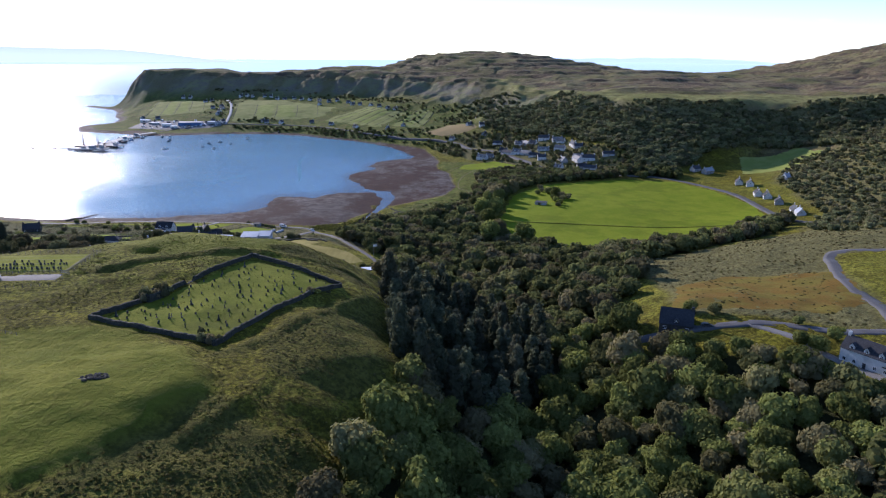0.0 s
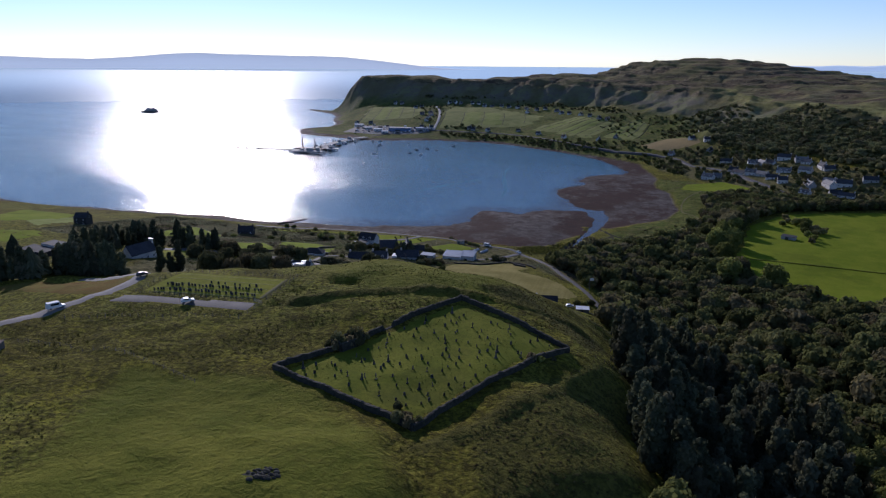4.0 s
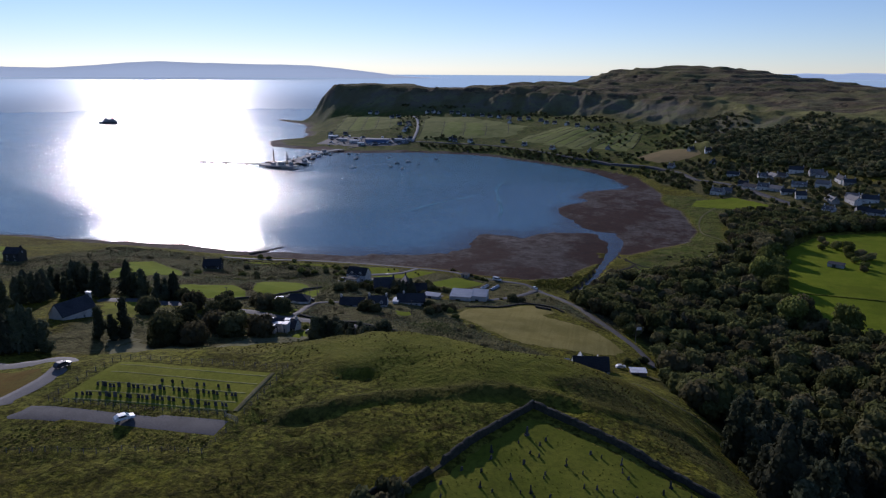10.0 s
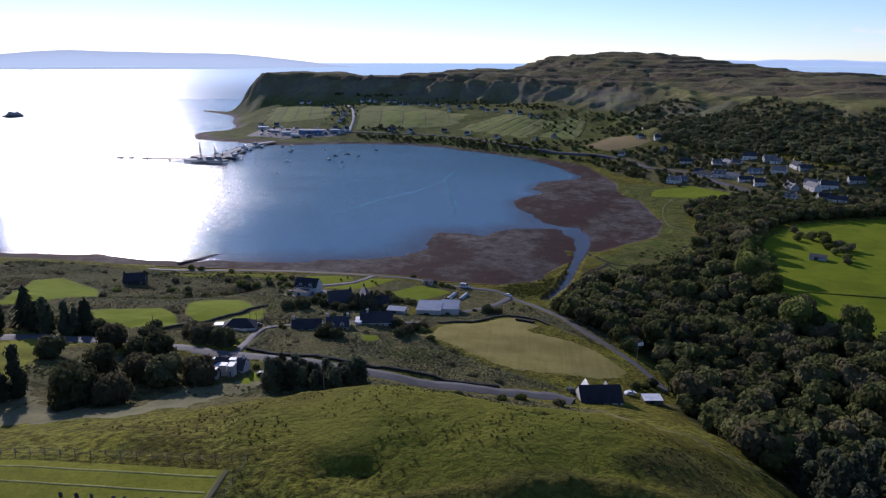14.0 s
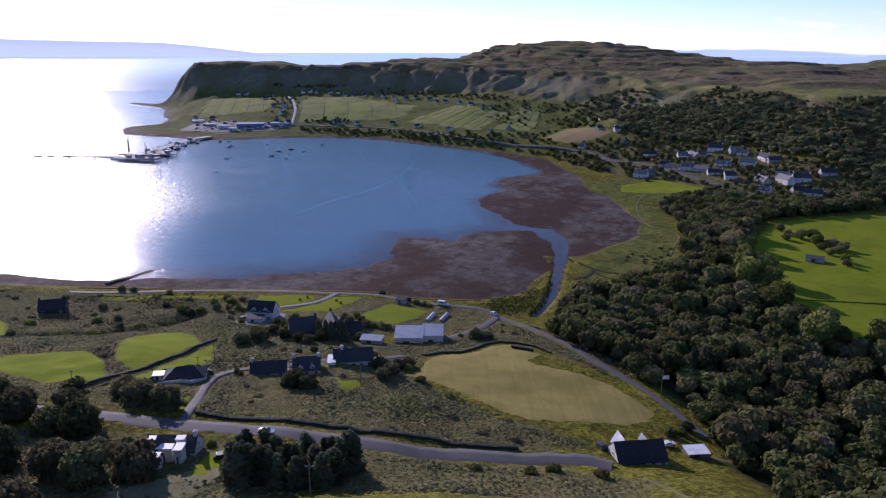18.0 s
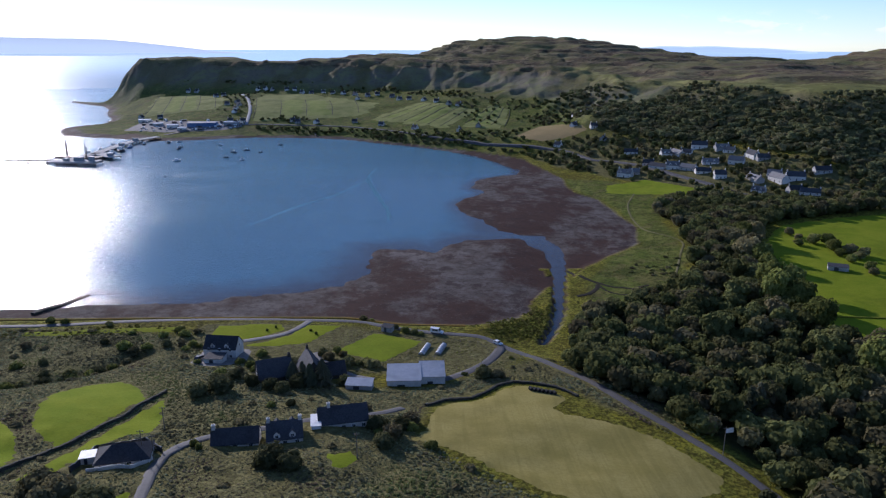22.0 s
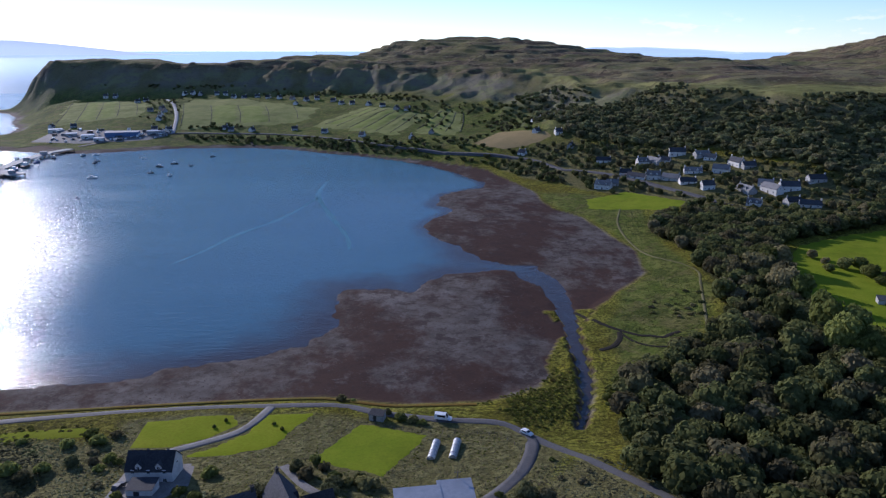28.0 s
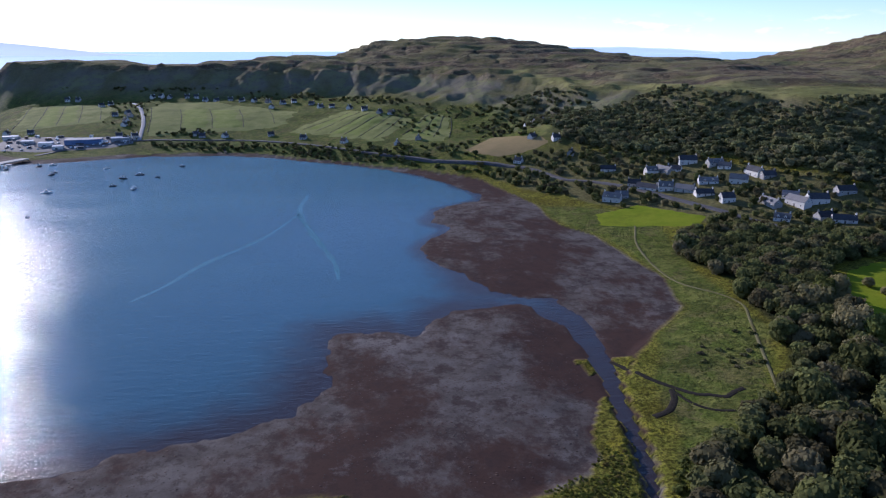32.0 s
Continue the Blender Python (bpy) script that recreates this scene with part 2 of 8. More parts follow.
def leaf_material(name, a, b, c, per_tree=True, patches=()):
    """Foliage: light and dark leaf sides, with each tree of its own hue."""
    m, nt, p = blank(name, 0.95, 0, 0.04)
    pos = coords(nt)
    fine = noise_at(nt, pos, 1.3, 4, 0.7)
    geo = nt.nodes.new("ShaderNodeNewGeometry")
    col = ramp_mix(nt, span(nt, fine, 0.3, 0.7), a, b)
    col = ramp_mix(nt, span(nt, geo.outputs["Random Per Island"], 0.3, 1.0, 0, 0.4), col, tuple(0.7 * v for v in a))
    which = nt.nodes.new("ShaderNodeObjectInfo").outputs["Random"] if per_tree else attr(nt, "tint")
    col = ramp_mix(nt, span(nt, which, 0.5, 1.0, 0, 0.75), col, c)
    for scale, lo, hi, tone in patches:
        col = ramp_mix(nt, span(nt, noise_at(nt, pos, scale, 4, 0.6), lo, hi, 0, 0.85), col, tone)
    hsv = nt.nodes.new("ShaderNodeHueSaturation")
    nt.links.new(col, hsv.inputs["Color"])
    nt.links.new(span(nt, mathn(nt, "FRACT", mathn(nt, "MULTIPLY", which, 7.3)), 0, 1, 0.65, 1.35), hsv.inputs["Value"])
    nt.links.new(hsv.outputs[0], p.inputs["Base Color"])
    tr = nt.nodes.new("ShaderNodeBsdfTranslucent")
    nt.links.new(hsv.outputs[0], tr.inputs["Color"])
    mix = nt.nodes.new("ShaderNodeMixShader")
    mix.inputs[0].default_value = 0.42
    out = nt.nodes["Material Output"]
    nt.links.new(p.outputs[0], mix.inputs[1])
    nt.links.new(tr.outputs[0], mix.inputs[2])
    nt.links.new(mix.outputs[0], out.inputs["Surface"])
    return m


def sea_material(name="sea_water", tint=1.0):
    m, nt, p = blank(name, 0.2, 0, 0.5)
    pos = coords(nt)
    shoal = attr(nt, "shoal")
    calm = span(nt, noise_at(nt, pos, 0.0035, 6, 0.62, (0.5, 1.8, 1, 0.55)), 0.36, 0.64)
    col = ramp_mix(nt, calm, tuple(tint * v for v in (0.042, 0.130, 0.158)), tuple(tint * v for v in (0.060, 0.160, 0.186)))
    # darker base near shore stands in for weaker sky reflection seen steeply
    col = ramp_mix(nt, mathn(nt, "MULTIPLY", attr(nt, "lee"), 0.6), col, (0.018, 0.060, 0.104))
    murk = span(nt, mathn(nt, "ADD", shoal, mathn(nt, "MULTIPLY", noise_at(nt, pos, 0.05, 5), 0.6)), 0.55, 1.3)
    col = ramp_mix(nt, murk, col, (0.040, 0.030, 0.030))
    nt.links.new(col, p.inputs["Base Color"])
    p.inputs["IOR"].default_value = 1.33
    gust = span(nt, noise_at(nt, pos, 0.016, 5, 0.6, (0.6, 1.3, 1, 0.45)), 0.3, 0.7)
    ro = mathn(nt, "ADD", span(nt, calm, 0, 1, 0.165, 0.185), mathn(nt, "MULTIPLY", gust, 0.07))
    lee = attr(nt, "lee")
    nt.links.new(mathn(nt, "MULTIPLY", mathn(nt, "ADD", ro, mathn(nt, "MULTIPLY", shoal, 0.06)), mathn(nt, "SUBTRACT", 1.0, mathn(nt, "MULTIPLY", lee, 0.42))), p.inputs["Roughness"])
    nt.links.new(mathn(nt, "SUBTRACT", 0.5, mathn(nt, "MULTIPLY", murk, 0.25)), p.inputs["Specular IOR Level"])
    rip, swell = noise_at(nt, pos, 1.1, 3, 0.6), noise_at(nt, pos, 0.13, 6, 0.65, (0.6, 2.6, 1, 0.45))
    bump(nt, p, mathn(nt, "MULTIPLY", mathn(nt, "ADD", mathn(nt, "MULTIPLY", rip, 0.7), mathn(nt, "MULTIPLY", swell, 1.5)), mathn(nt, "SUBTRACT", 1.0, mathn(nt, "MULTIPLY", lee, 0.5))), 0.45, 0.9)
    return m


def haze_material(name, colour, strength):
    """The far coast, a plain backdrop of distance: haze painted as a pale glowing colour."""
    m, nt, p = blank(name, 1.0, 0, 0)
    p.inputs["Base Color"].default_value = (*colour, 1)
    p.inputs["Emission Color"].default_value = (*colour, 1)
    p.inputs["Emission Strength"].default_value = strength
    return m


# a bank of low white clouds over the far isles
wt = world.node_tree
way = wn.new("ShaderNodeTexCoord").outputs["Generated"]
apart = wn.new("ShaderNodeSeparateXYZ")
wt.links.new(way, apart.inputs[0])
east = mathn(wt, "ADD", mathn(wt, "MULTIPLY", apart.outputs[0], 0.50), mathn(wt, "MULTIPLY", apart.outputs[1], 0.866))
puffs = span(wt, noise_at(wt, way, 26.0, 5, 0.6, (1, 1, 3.2)), 0.50, 0.62)
band = mathn(wt, "MULTIPLY", span(wt, apart.outputs[2], 0.010, 0.022), span(wt, apart.outputs[2], 0.048, 0.026))
cloud = mathn(wt, "MULTIPLY", mathn(wt, "MULTIPLY", puffs, band), mathn(wt, "MULTIPLY", span(wt, east, 0.965, 0.99), 0.55))
wt.links.new(ramp_mix(wt, cloud, sky.outputs[0], (7.0, 7.0, 7.0)), wn["Background"].inputs[0])
ground_material()
sea_material()
field_material("mown_grass", (0.160, 0.210, 0.010), (0.212, 0.246, 0.016), (0.10, 0.130, 0.008))
field_material("lawn", (0.185, 0.222, 0.009), (0.230, 0.250, 0.015), (0.12, 0.132, 0.005))
field_material("yard_grass", (0.128, 0.148, 0.015), (0.190, 0.195, 0.024), (0.056, 0.062, 0.012))
field_material("sward_grass", (0.190, 0.205, 0.018), (0.250, 0.245, 0.030), (0.085, 0.086, 0.012))
field_material("grave_strip", (0.25, 0.245, 0.08), (0.31, 0.295, 0.10), (0.10, 0.095, 0.03))
field_material("worn_track", (0.15, 0.135, 0.06), (0.20, 0.18, 0.09), (0.10, 0.09, 0.035))
field_material("hay_stubble", (0.255, 0.212, 0.060), (0.315, 0.262, 0.085), (0.185, 0.155, 0.042), 0.55, 0.5)
field_material("bracken", (0.165, 0.098, 0.022), (0.165, 0.135, 0.028), (0.075, 0.052, 0.015))
field_material("croft_strip", (0.21, 0.245, 0.055), (0.27, 0.29, 0.080), (0.15, 0.17, 0.04))
field_material("far_pasture", (0.20, 0.215, 0.06), (0.27, 0.27, 0.09), (0.13, 0.14, 0.045))
field_material("dry_grass", (0.175, 0.165, 0.085), (0.235, 0.220, 0.120), (0.085, 0.080, 0.038))
field_material("dry_barley", (0.30, 0.22, 0.10), (0.26, 0.20, 0.09), (0.20, 0.15, 0.07))
leaf_material("leaf", (0.140, 0.160, 0.040), (0.225, 0.238, 0.070), (0.220, 0.176, 0.100))
leaf_material("leaf_dark", (0.095, 0.102, 0.044), (0.145, 0.146, 0.068), (0.145, 0.115, 0.066))
leaf_material("hill_leaf", (0.150, 0.158, 0.068), (0.225, 0.228, 0.104), (0.200, 0.172, 0.096), False)
leaf_material("heath", (0.190, 0.205, 0.105), (0.265, 0.278, 0.150), (0.215, 0.190, 0.120), False, ((0.022, 0.52, 0.60, (0.165, 0.118, 0.078)), (0.030, 0.53, 0.62, (0.150, 0.175, 0.055)), (0.016, 0.54, 0.62, (0.105, 0.100, 0.055))))
leaf_material("leaf_far", (0.108, 0.118, 0.040), (0.165, 0.172, 0.062), (0.165, 0.134, 0.078), False)
leaf_material("needle", (0.085, 0.098, 0.056), (0.130, 0.142, 0.080), (0.118, 0.112, 0.070))
leaf_material("gorse", (0.105, 0.108, 0.024), (0.155, 0.148, 0.040), (0.15, 0.115, 0.042), False)
leaf_material("fern", (0.105, 0.082, 0.034), (0.145, 0.118, 0.048), (0.095, 0.100, 0.032), False)
leaf_material("tussock", (0.072, 0.070, 0.020), (0.110, 0.104, 0.032), (0.100, 0.078, 0.030), False)
leaf_material("rush", (0.11, 0.125, 0.02), (0.17, 0.175, 0.04), (0.16, 0.14, 0.045), False)
worn("bark", (0.09, 0.07, 0.05), (0.13, 0.11, 0.085), 3.0, 0.5, 0.9, 0.03)
worn("tarmac", (0.075, 0.071, 0.070), (0.115, 0.109, 0.106), 3.0, 0.12, 0.8, 0.02)
# tarmac with the glare of glancing sun painted in as a paler grey
worn("glare_tarmac", (0.165, 0.152, 0.140), (0.225, 0.208, 0.192), 3.0, 0.12, 0.85, 0.02)
worn("gravel", (0.155, 0.145, 0.132), (0.225, 0.21, 0.19), 2.0, 0.2, 0.9, 0.04)
worn("dry_stone", (0.034, 0.033, 0.025), (0.070, 0.066, 0.050), 1.6, 0.3, 0.95, 0.12)
worn("harling", (0.58, 0.55, 0.50), (0.68, 0.65, 0.60), 1.5, 0.25, 0.85, 0.01, per_object=0.06)
worn("grey_render", (0.33, 0.32, 0.30), (0.42, 0.40, 0.37), 1.5, 0.3, 0.9, 0.01, per_object=0.12)
worn("dark_wall", (0.05, 0.047, 0.042), (0.085, 0.08, 0.07), 1.5, 0.3, 0.9, 0.02, per_object=0.15)
worn("slate", (0.042, 0.043, 0.048), (0.072, 0.072, 0.078), 2.2, 0.3, 0.8, 0.03, spec=0.2, per_object=0.25)
# slate of the village roofs, paled to imitate sun on them
worn("sunlit_slate", (0.13, 0.125, 0.122), (0.19, 0.182, 0.175), 2.2, 0.3, 0.7, 0.03, spec=0.3, per_object=0.25)
worn("metal_sheet", (0.36, 0.37, 0.38), (0.45, 0.45, 0.45), 0.8, 0.2, 0.4, 0.0, 0.4, 0.5)
worn("white_paint", (0.75, 0.75, 0.74), (0.82, 0.82, 0.80), 2.0, 0.4, 0.5, 0.0, spec=0.4)
worn("dark_paint", (0.03, 0.032, 0.036), (0.05, 0.05, 0.055), 2.0, 0.4, 0.4, 0.0, spec=0.5)
worn("weathered_wood", (0.14, 0.12, 0.095), (0.21, 0.185, 0.15), 4.0, 0.6, 0.9, 0.01)
worn("gravestone", (0.040, 0.039, 0.038), (0.078, 0.076, 0.072), 3.0, 0.6, 0.85, 0.01, per_object=0.4)
worn("rust_steel", (0.14, 0.09, 0.065), (0.20, 0.14, 0.10), 1.5, 0.3, 0.7, 0.01)
worn("concrete", (0.30, 0.29, 0.27), (0.38, 0.37, 0.345), 1.2, 0.15, 0.85, 0.02)
worn("rubber", (0.02, 0.02, 0.02), (0.03, 0.03, 0.03), 5, 1, 0.8, 0.0)
worn("car_paint", (0.62, 0.63, 0.65), (0.66, 0.67, 0.68), 1, 0.5, 0.25, 0.0, spec=0.6, per_object=0.3)
worn("red_paint", (0.35, 0.06, 0.045), (0.40, 0.08, 0.06), 2, 0.5, 0.5, 0.0, spec=0.4)
worn("blue_paint", (0.07, 0.13, 0.26), (0.09, 0.16, 0.30), 2, 0.5, 0.5, 0.0, spec=0.4)
worn("shell_grey", (0.25, 0.26, 0.27), (0.30, 0.31, 0.32), 2, 0.5, 0.6, 0.0)
gm, gnt, gp = blank("window_glass", 0.06, 0, 0.6)
gp.inputs["Base Color"].default_value = (0.02, 0.025, 0.03, 1)
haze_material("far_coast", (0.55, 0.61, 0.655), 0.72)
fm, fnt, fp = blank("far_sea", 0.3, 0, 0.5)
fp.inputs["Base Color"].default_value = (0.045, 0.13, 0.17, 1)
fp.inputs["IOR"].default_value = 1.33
# haze over the far sea, put in as a glow that grows outward
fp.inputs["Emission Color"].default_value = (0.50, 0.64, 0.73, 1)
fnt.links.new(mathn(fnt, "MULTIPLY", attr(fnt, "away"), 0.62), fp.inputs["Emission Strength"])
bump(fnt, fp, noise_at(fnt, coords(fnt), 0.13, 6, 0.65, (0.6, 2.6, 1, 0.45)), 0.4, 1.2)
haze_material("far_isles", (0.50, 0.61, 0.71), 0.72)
worn("wet_mud", (0.020, 0.017, 0.013), (0.036, 0.030, 0.022), 1.5, 0.3, 0.95, 0.05, spec=0.08)
worn("weed", (0.055, 0.028, 0.018), (0.085, 0.05, 0.032), 2.0, 0.3, 0.7, 0.03)
# the same water tinted lighter, in place of a slick's brighter reflection
sea_material("slick", 1.3)

# ---- the lie of the land: spot heights of the plan, area by area (x, y, z) ----
HILL = [(-113, 208, 57.5), (-76, 270, 61), (-39, 248, 56.5), (-66, 189, 58), (-90, 235, 59), (-85, 155, 61.5), (-140, 150, 59.5), (-120, 100, 62),
        (-60, 110, 57), (-180, 180, 57), (-204, 232, 57), (-165, 245, 60), (-188, 272, 60), (-140, 275, 61.5), (-119, 271, 63), (-89, 296, 63),
        (-129, 312, 59), (-60, 302, 57), (-44, 286, 51), (-28, 252, 52.5), (-16, 196, 50.5), (-20, 160, 48), (-20, 120, 47), (-40, 60, 55), (-120, 30, 62)]
BROW = [(-216, 317, 41.5), (-177, 331, 41), (-150, 340, 40), (-100, 340, 40), (-70, 340, 38), (-204, 379, 34), (-167, 376, 33), (-146, 375, 31), (-120, 374, 28),
        (-95, 378, 24.5), (-66, 397, 17), (-85, 395, 20), (-52, 408, 13), (-73, 415, 15.5), (-40, 345, 34), (-30, 300, 38), (-45, 375, 22), (-196, 402, 29), (-198, 417, 26.5)]
CROFTS = [(-180, 437, 21), (-150, 446, 20.5), (-160, 430, 23), (-235, 450, 21.5), (-225, 428, 24), (-262, 436, 24), (-320, 455, 22), (-137, 495, 8.5),
          (-213, 525, 6.5), (-150, 535, 5.3), (-125, 525, 5.8), (-108, 525, 6), (-83, 487, 11), (-61, 486, 9.5), (-48, 448, 10.5), (-131, 469, 13), (-107, 475, 12),
          (-87, 480, 11.3), (-112, 423, 19), (-137, 440, 19.3), (-260, 490, 13), (-305, 516, 6), (-250, 532, 7), (-180, 480, 13), (-185, 512, 8.5), (-103, 533, 5.8)]
SHORE = [(-274, 564, 4.3), (-202, 567, 4.3), (-152, 559, 4.3), (-130, 550, 4.6), (-110, 545, 4.8), (-350, 573, 4), (-450, 572, 5), (-560, 560, 7),
         (-85, 540, 4), (-640, 570, 8), (-900, 560, 20), (-1400, 560, 30)]
WEST = [(-262, 335, 42), (-335, 350, 31), (-285, 320, 43), (-245, 308, 44), (-420, 350, 31), (-450, 450, 22), (-550, 500, 16), (-220, 268, 54), (-300, 240, 51),
        (-400, 200, 51), (-260, 180, 55), (-600, 350, 35), (-900, 300, 50), (-250, 60, 60), (-400, -50, 62), (-1200, 0, 80), (-215, 345, 37.5), (-300, 400, 29), (-380, 500, 14)]
GLEN = [(60, 40, 22), (40, 100, 21), (22, 160, 20), (10, 230, 17), (4, 300, 13), (-2, 370, 9), (-18, 450, 6), (-40, 520, 3.5), (-52, 580, 2.2),
        (86, 262, 41), (100, 240, 44), (156, 230, 46), (136, 200, 44), (113, 360, 30), (140, 322, 37), (190, 320, 42), (175, 265, 45), (90, 200, 36), (95, 120, 38),
        (140, 130, 44), (70, 330, 26), (60, 410, 14), (110, 420, 18), (60, -60, 30), (220, 200, 55), (300, 100, 70), (250, 350, 46), (300, 440, 38), (200, 400, 35)]
MEADOW = [(38, 545, 7.5), (66, 674, 7.5), (104, 727, 8.5), (250, 742, 10), (288, 628, 10), (272, 570, 10), (167, 482, 9.5), (86, 455, 9), (150, 600, 8),
          (14, 766, 2.6), (22, 738, 3.3), (-8, 690, 2), (12, 645, 3.6), (-30, 600, 2.8), (50, 820, 5), (0, 880, 3), (60, 900, 6), (15, 590, 5), (30, 660, 6),
          (297, 600, 12), (305, 712, 13), (300, 800, 14.5), (380, 818, 20), (350, 550, 30), (450, 700, 60), (520, 560, 85), (620, 800, 100), (800, 500, 120), (1200, 400, 160)]
VILLAGE = [(50, 1041, 16), (80, 988, 16), (109, 929, 16), (119, 870, 12), (117, 799, 8.5), (149, 794, 10), (179, 816, 12), (180, 924, 27), (63, 1049, 22),
           (12, 1074, 14), (146, 843, 11), (140, 1040, 36), (200, 890, 30), (240, 900, 36), (330, 850, 34), (430, 830, 40), (540, 840, 52), (700, 800, 75),
           (105, 1110, 42), (-50, 1079, 13), (-17, 1038, 10), (250, 780, 11), (200, 960, 40)]
NORTH = [(-102, 1371, 41), (-250, 1342, 14), (14, 1204, 26), (72, 1196, 35), (64, 1142, 40), (-300, 1450, 28), (-450, 1480, 28), (-600, 1480, 18),
         (-100, 1470, 48), (-200, 1500, 38), (40, 1400, 52), (-560, 1640, 36), (-700, 1650, 26), (-380, 1620, 40), (-180, 1600, 50), (-440, 1320, 6), (-560, 1330, 5),
         (-150, 1250, 14), (-640, 1400, 4), (80, 1260, 42), (-780, 1750, 20), (0, 1650, 60)]
# the upland, a level of its own above the scarp
TOPS = [(400, 1300, 90), (300, 1500, 99), (600, 1500, 94), (600, 1900, 94), (420, 1985, 112), (860, 1870, 118), (1010, 1740, 160), (1250, 1700, 195), (800, 1500, 104),
        (700, 1200, 92), (950, 1200, 122), (700, 980, 100), (-42, 2048, 139), (258, 2050, 139), (100, 2050, 145), (110, 2200, 139), (-110, 1960, 112), (-277, 1900, 104),
        (-400, 1870, 97), (-509, 1830, 93), (-625, 1800, 101), (-754, 1780, 96), (-820, 1850, 88), (-600, 2100, 70), (-200, 2250, 70), (400, 2300, 70), (900, 2250, 80)]
TOPS += [(80, 1750, 110), (-250, 1730, 94), (1500, 1300, 190), (204, 1109, 85), (250, 985, 82), (163, 1168, 83), (320, 945, 84), (430, 915, 88), (540, 910, 90), (760, 870, 105), (1200, 700, 160),
         (130, 1300, 78), (60, 1480, 82), (-60, 1640, 88), (-560, 1745, 93), (-690, 1745, 96)]
RIM = [(-790, 1880), (-765, 1800), (-690, 1752), (-560, 1745), (-420, 1740), (-280, 1690), (-150, 1650), (-40, 1600), (40, 1500), (90, 1380), (120, 1250), (150, 1168), (195, 1112), (225, 1050),
       (246, 988), (300, 947), (370, 927), (440, 914), (540, 907), (650, 900), (760, 870), (900, 800), (1300, 650), (2600, 650), (2600, 2700), (-900, 2700), (-960, 2100)]
SPOTS = np.array(HILL + BROW + CROFTS + SHORE + WEST + GLEN + MEADOW + VILLAGE + NORTH, float)
UPLAND = np.array(TOPS, float)

# the water's edge, from the west round the bay and the headland
WATER = [(-5500, 1000), (-1500, 720), (-900, 640), (-677, 608), (-587, 590), (-467, 595), (-388, 598), (-330, 593), (-252, 599), (-204, 612), (-179, 626), (-167, 668),
         (-163, 695), (-144, 696), (-129, 687), (-119, 707), (-109, 719), (-92, 720), (-72, 714), (-61, 690), (-62, 657), (-64.3, 632), (-68.4, 608), (-72, 587), (-76.5, 567),
         (-85, 546), (-82, 545), (-79, 551), (-73, 564.5), (-68, 579), (-63.8, 599), (-60.6, 618), (-55.5, 646), (-50.6, 670), (-49, 700), (-54, 728), (-76, 739), (-92, 748), (-99, 786), (-114, 830), (-88, 878)]
WATER += [(-102, 897), (-86, 942), (-46, 969), (-44, 992), (-66, 1063), (-108, 1135), (-163, 1180), (-240, 1238), (-295, 1262), (-390, 1266), (-470, 1232), (-514, 1226), (-600, 1262),
          (-660, 1290), (-705, 1375), (-668, 1440), (-690, 1520), (-735, 1600), (-775, 1700), (-822, 1782), (-950, 1898), (-955, 1912), (-850, 1850), (-860, 1960), (-900, 2100), (-800, 2300), (-400, 2420), (400, 2480),
          (1200, 2420), (2000, 2300), (5500, 2300), (5500, 6000), (-5500, 6000)]
# where the tidal flat meets the grass
FLATS = [(-677, 592), (-467, 582), (-364, 578), (-290, 577), (-214, 577), (-169, 577), (-144, 569), (-112, 568), (-99, 574), (-88, 580), (-80, 586), (-74, 595), (-69, 608), (-58, 630), (-43, 657), (-29, 672), (-9, 694), (2, 708),
         (13, 748), (9, 781), (7, 841), (-10, 868), (-9, 943), (-29, 1053), (-81, 1122), (-150, 1168), (-230, 1225), (-290, 1252), (-390, 1258), (-480, 1215)]


def inside(poly, x, y):
    """Whether points lie in a polygon of the plan."""
    x, y = np.asarray(x, float), np.asarray(y, float)
    res = np.zeros(x.shape, bool)
    for (x0, y0), (x1, y1) in zip(poly, poly[1:] + poly[:1]):
        if y0 != y1:
            res ^= ((y0 > y) != (y1 > y)) & (x < (x1 - x0) * (y - y0) / (y1 - y0) + x0)
    return res


def reach(poly, x, y, closed=True):
    """Distance to a polygon's or a line's edge."""
    x, y = np.asarray(x, float), np.asarray(y, float)
    best = np.full(x.shape, 1e9)
    for (x0, y0), (x1, y1) in zip(poly, poly[1:] + (poly[:1] if closed else [])):
        dx, dy = x1 - x0, y1 - y0
        k = np.clip(((x - x0) * dx + (y - y0) * dy) / (dx * dx + dy * dy + 1e-9), 0, 1)
        best = np.minimum(best, np.hypot(x - x0 - k * dx, y - y0 - k * dy))
    return best


def ease(v, lo, hi):
    k = np.clip((v - lo) / (hi - lo), 0, 1)
    return k * k * (3 - 2 * k)


RNG = np.random.default_rng(5)
LATT = RNG.random((256, 256))


def wob(x, y, size):
    """Smooth value noise, about -1 to 1, with features of that size in metres."""
    u, v = np.asarray(x, float) / size, np.asarray(y, float) / size
    i, j = np.floor(u).astype(int), np.floor(v).astype(int)
    fu, fv = u - i, v - j
    fu, fv = fu * fu * (3 - 2 * fu), fv * fv * (3 - 2 * fv)
    g = lambda a, b: LATT[a % 256, b % 256]
    return 2 * ((g(i, j) * (1 - fu) + g(i + 1, j) * fu) * (1 - fv) + (g(i, j + 1) * (1 - fu) + g(i + 1, j + 1) * fu) * fv) - 1


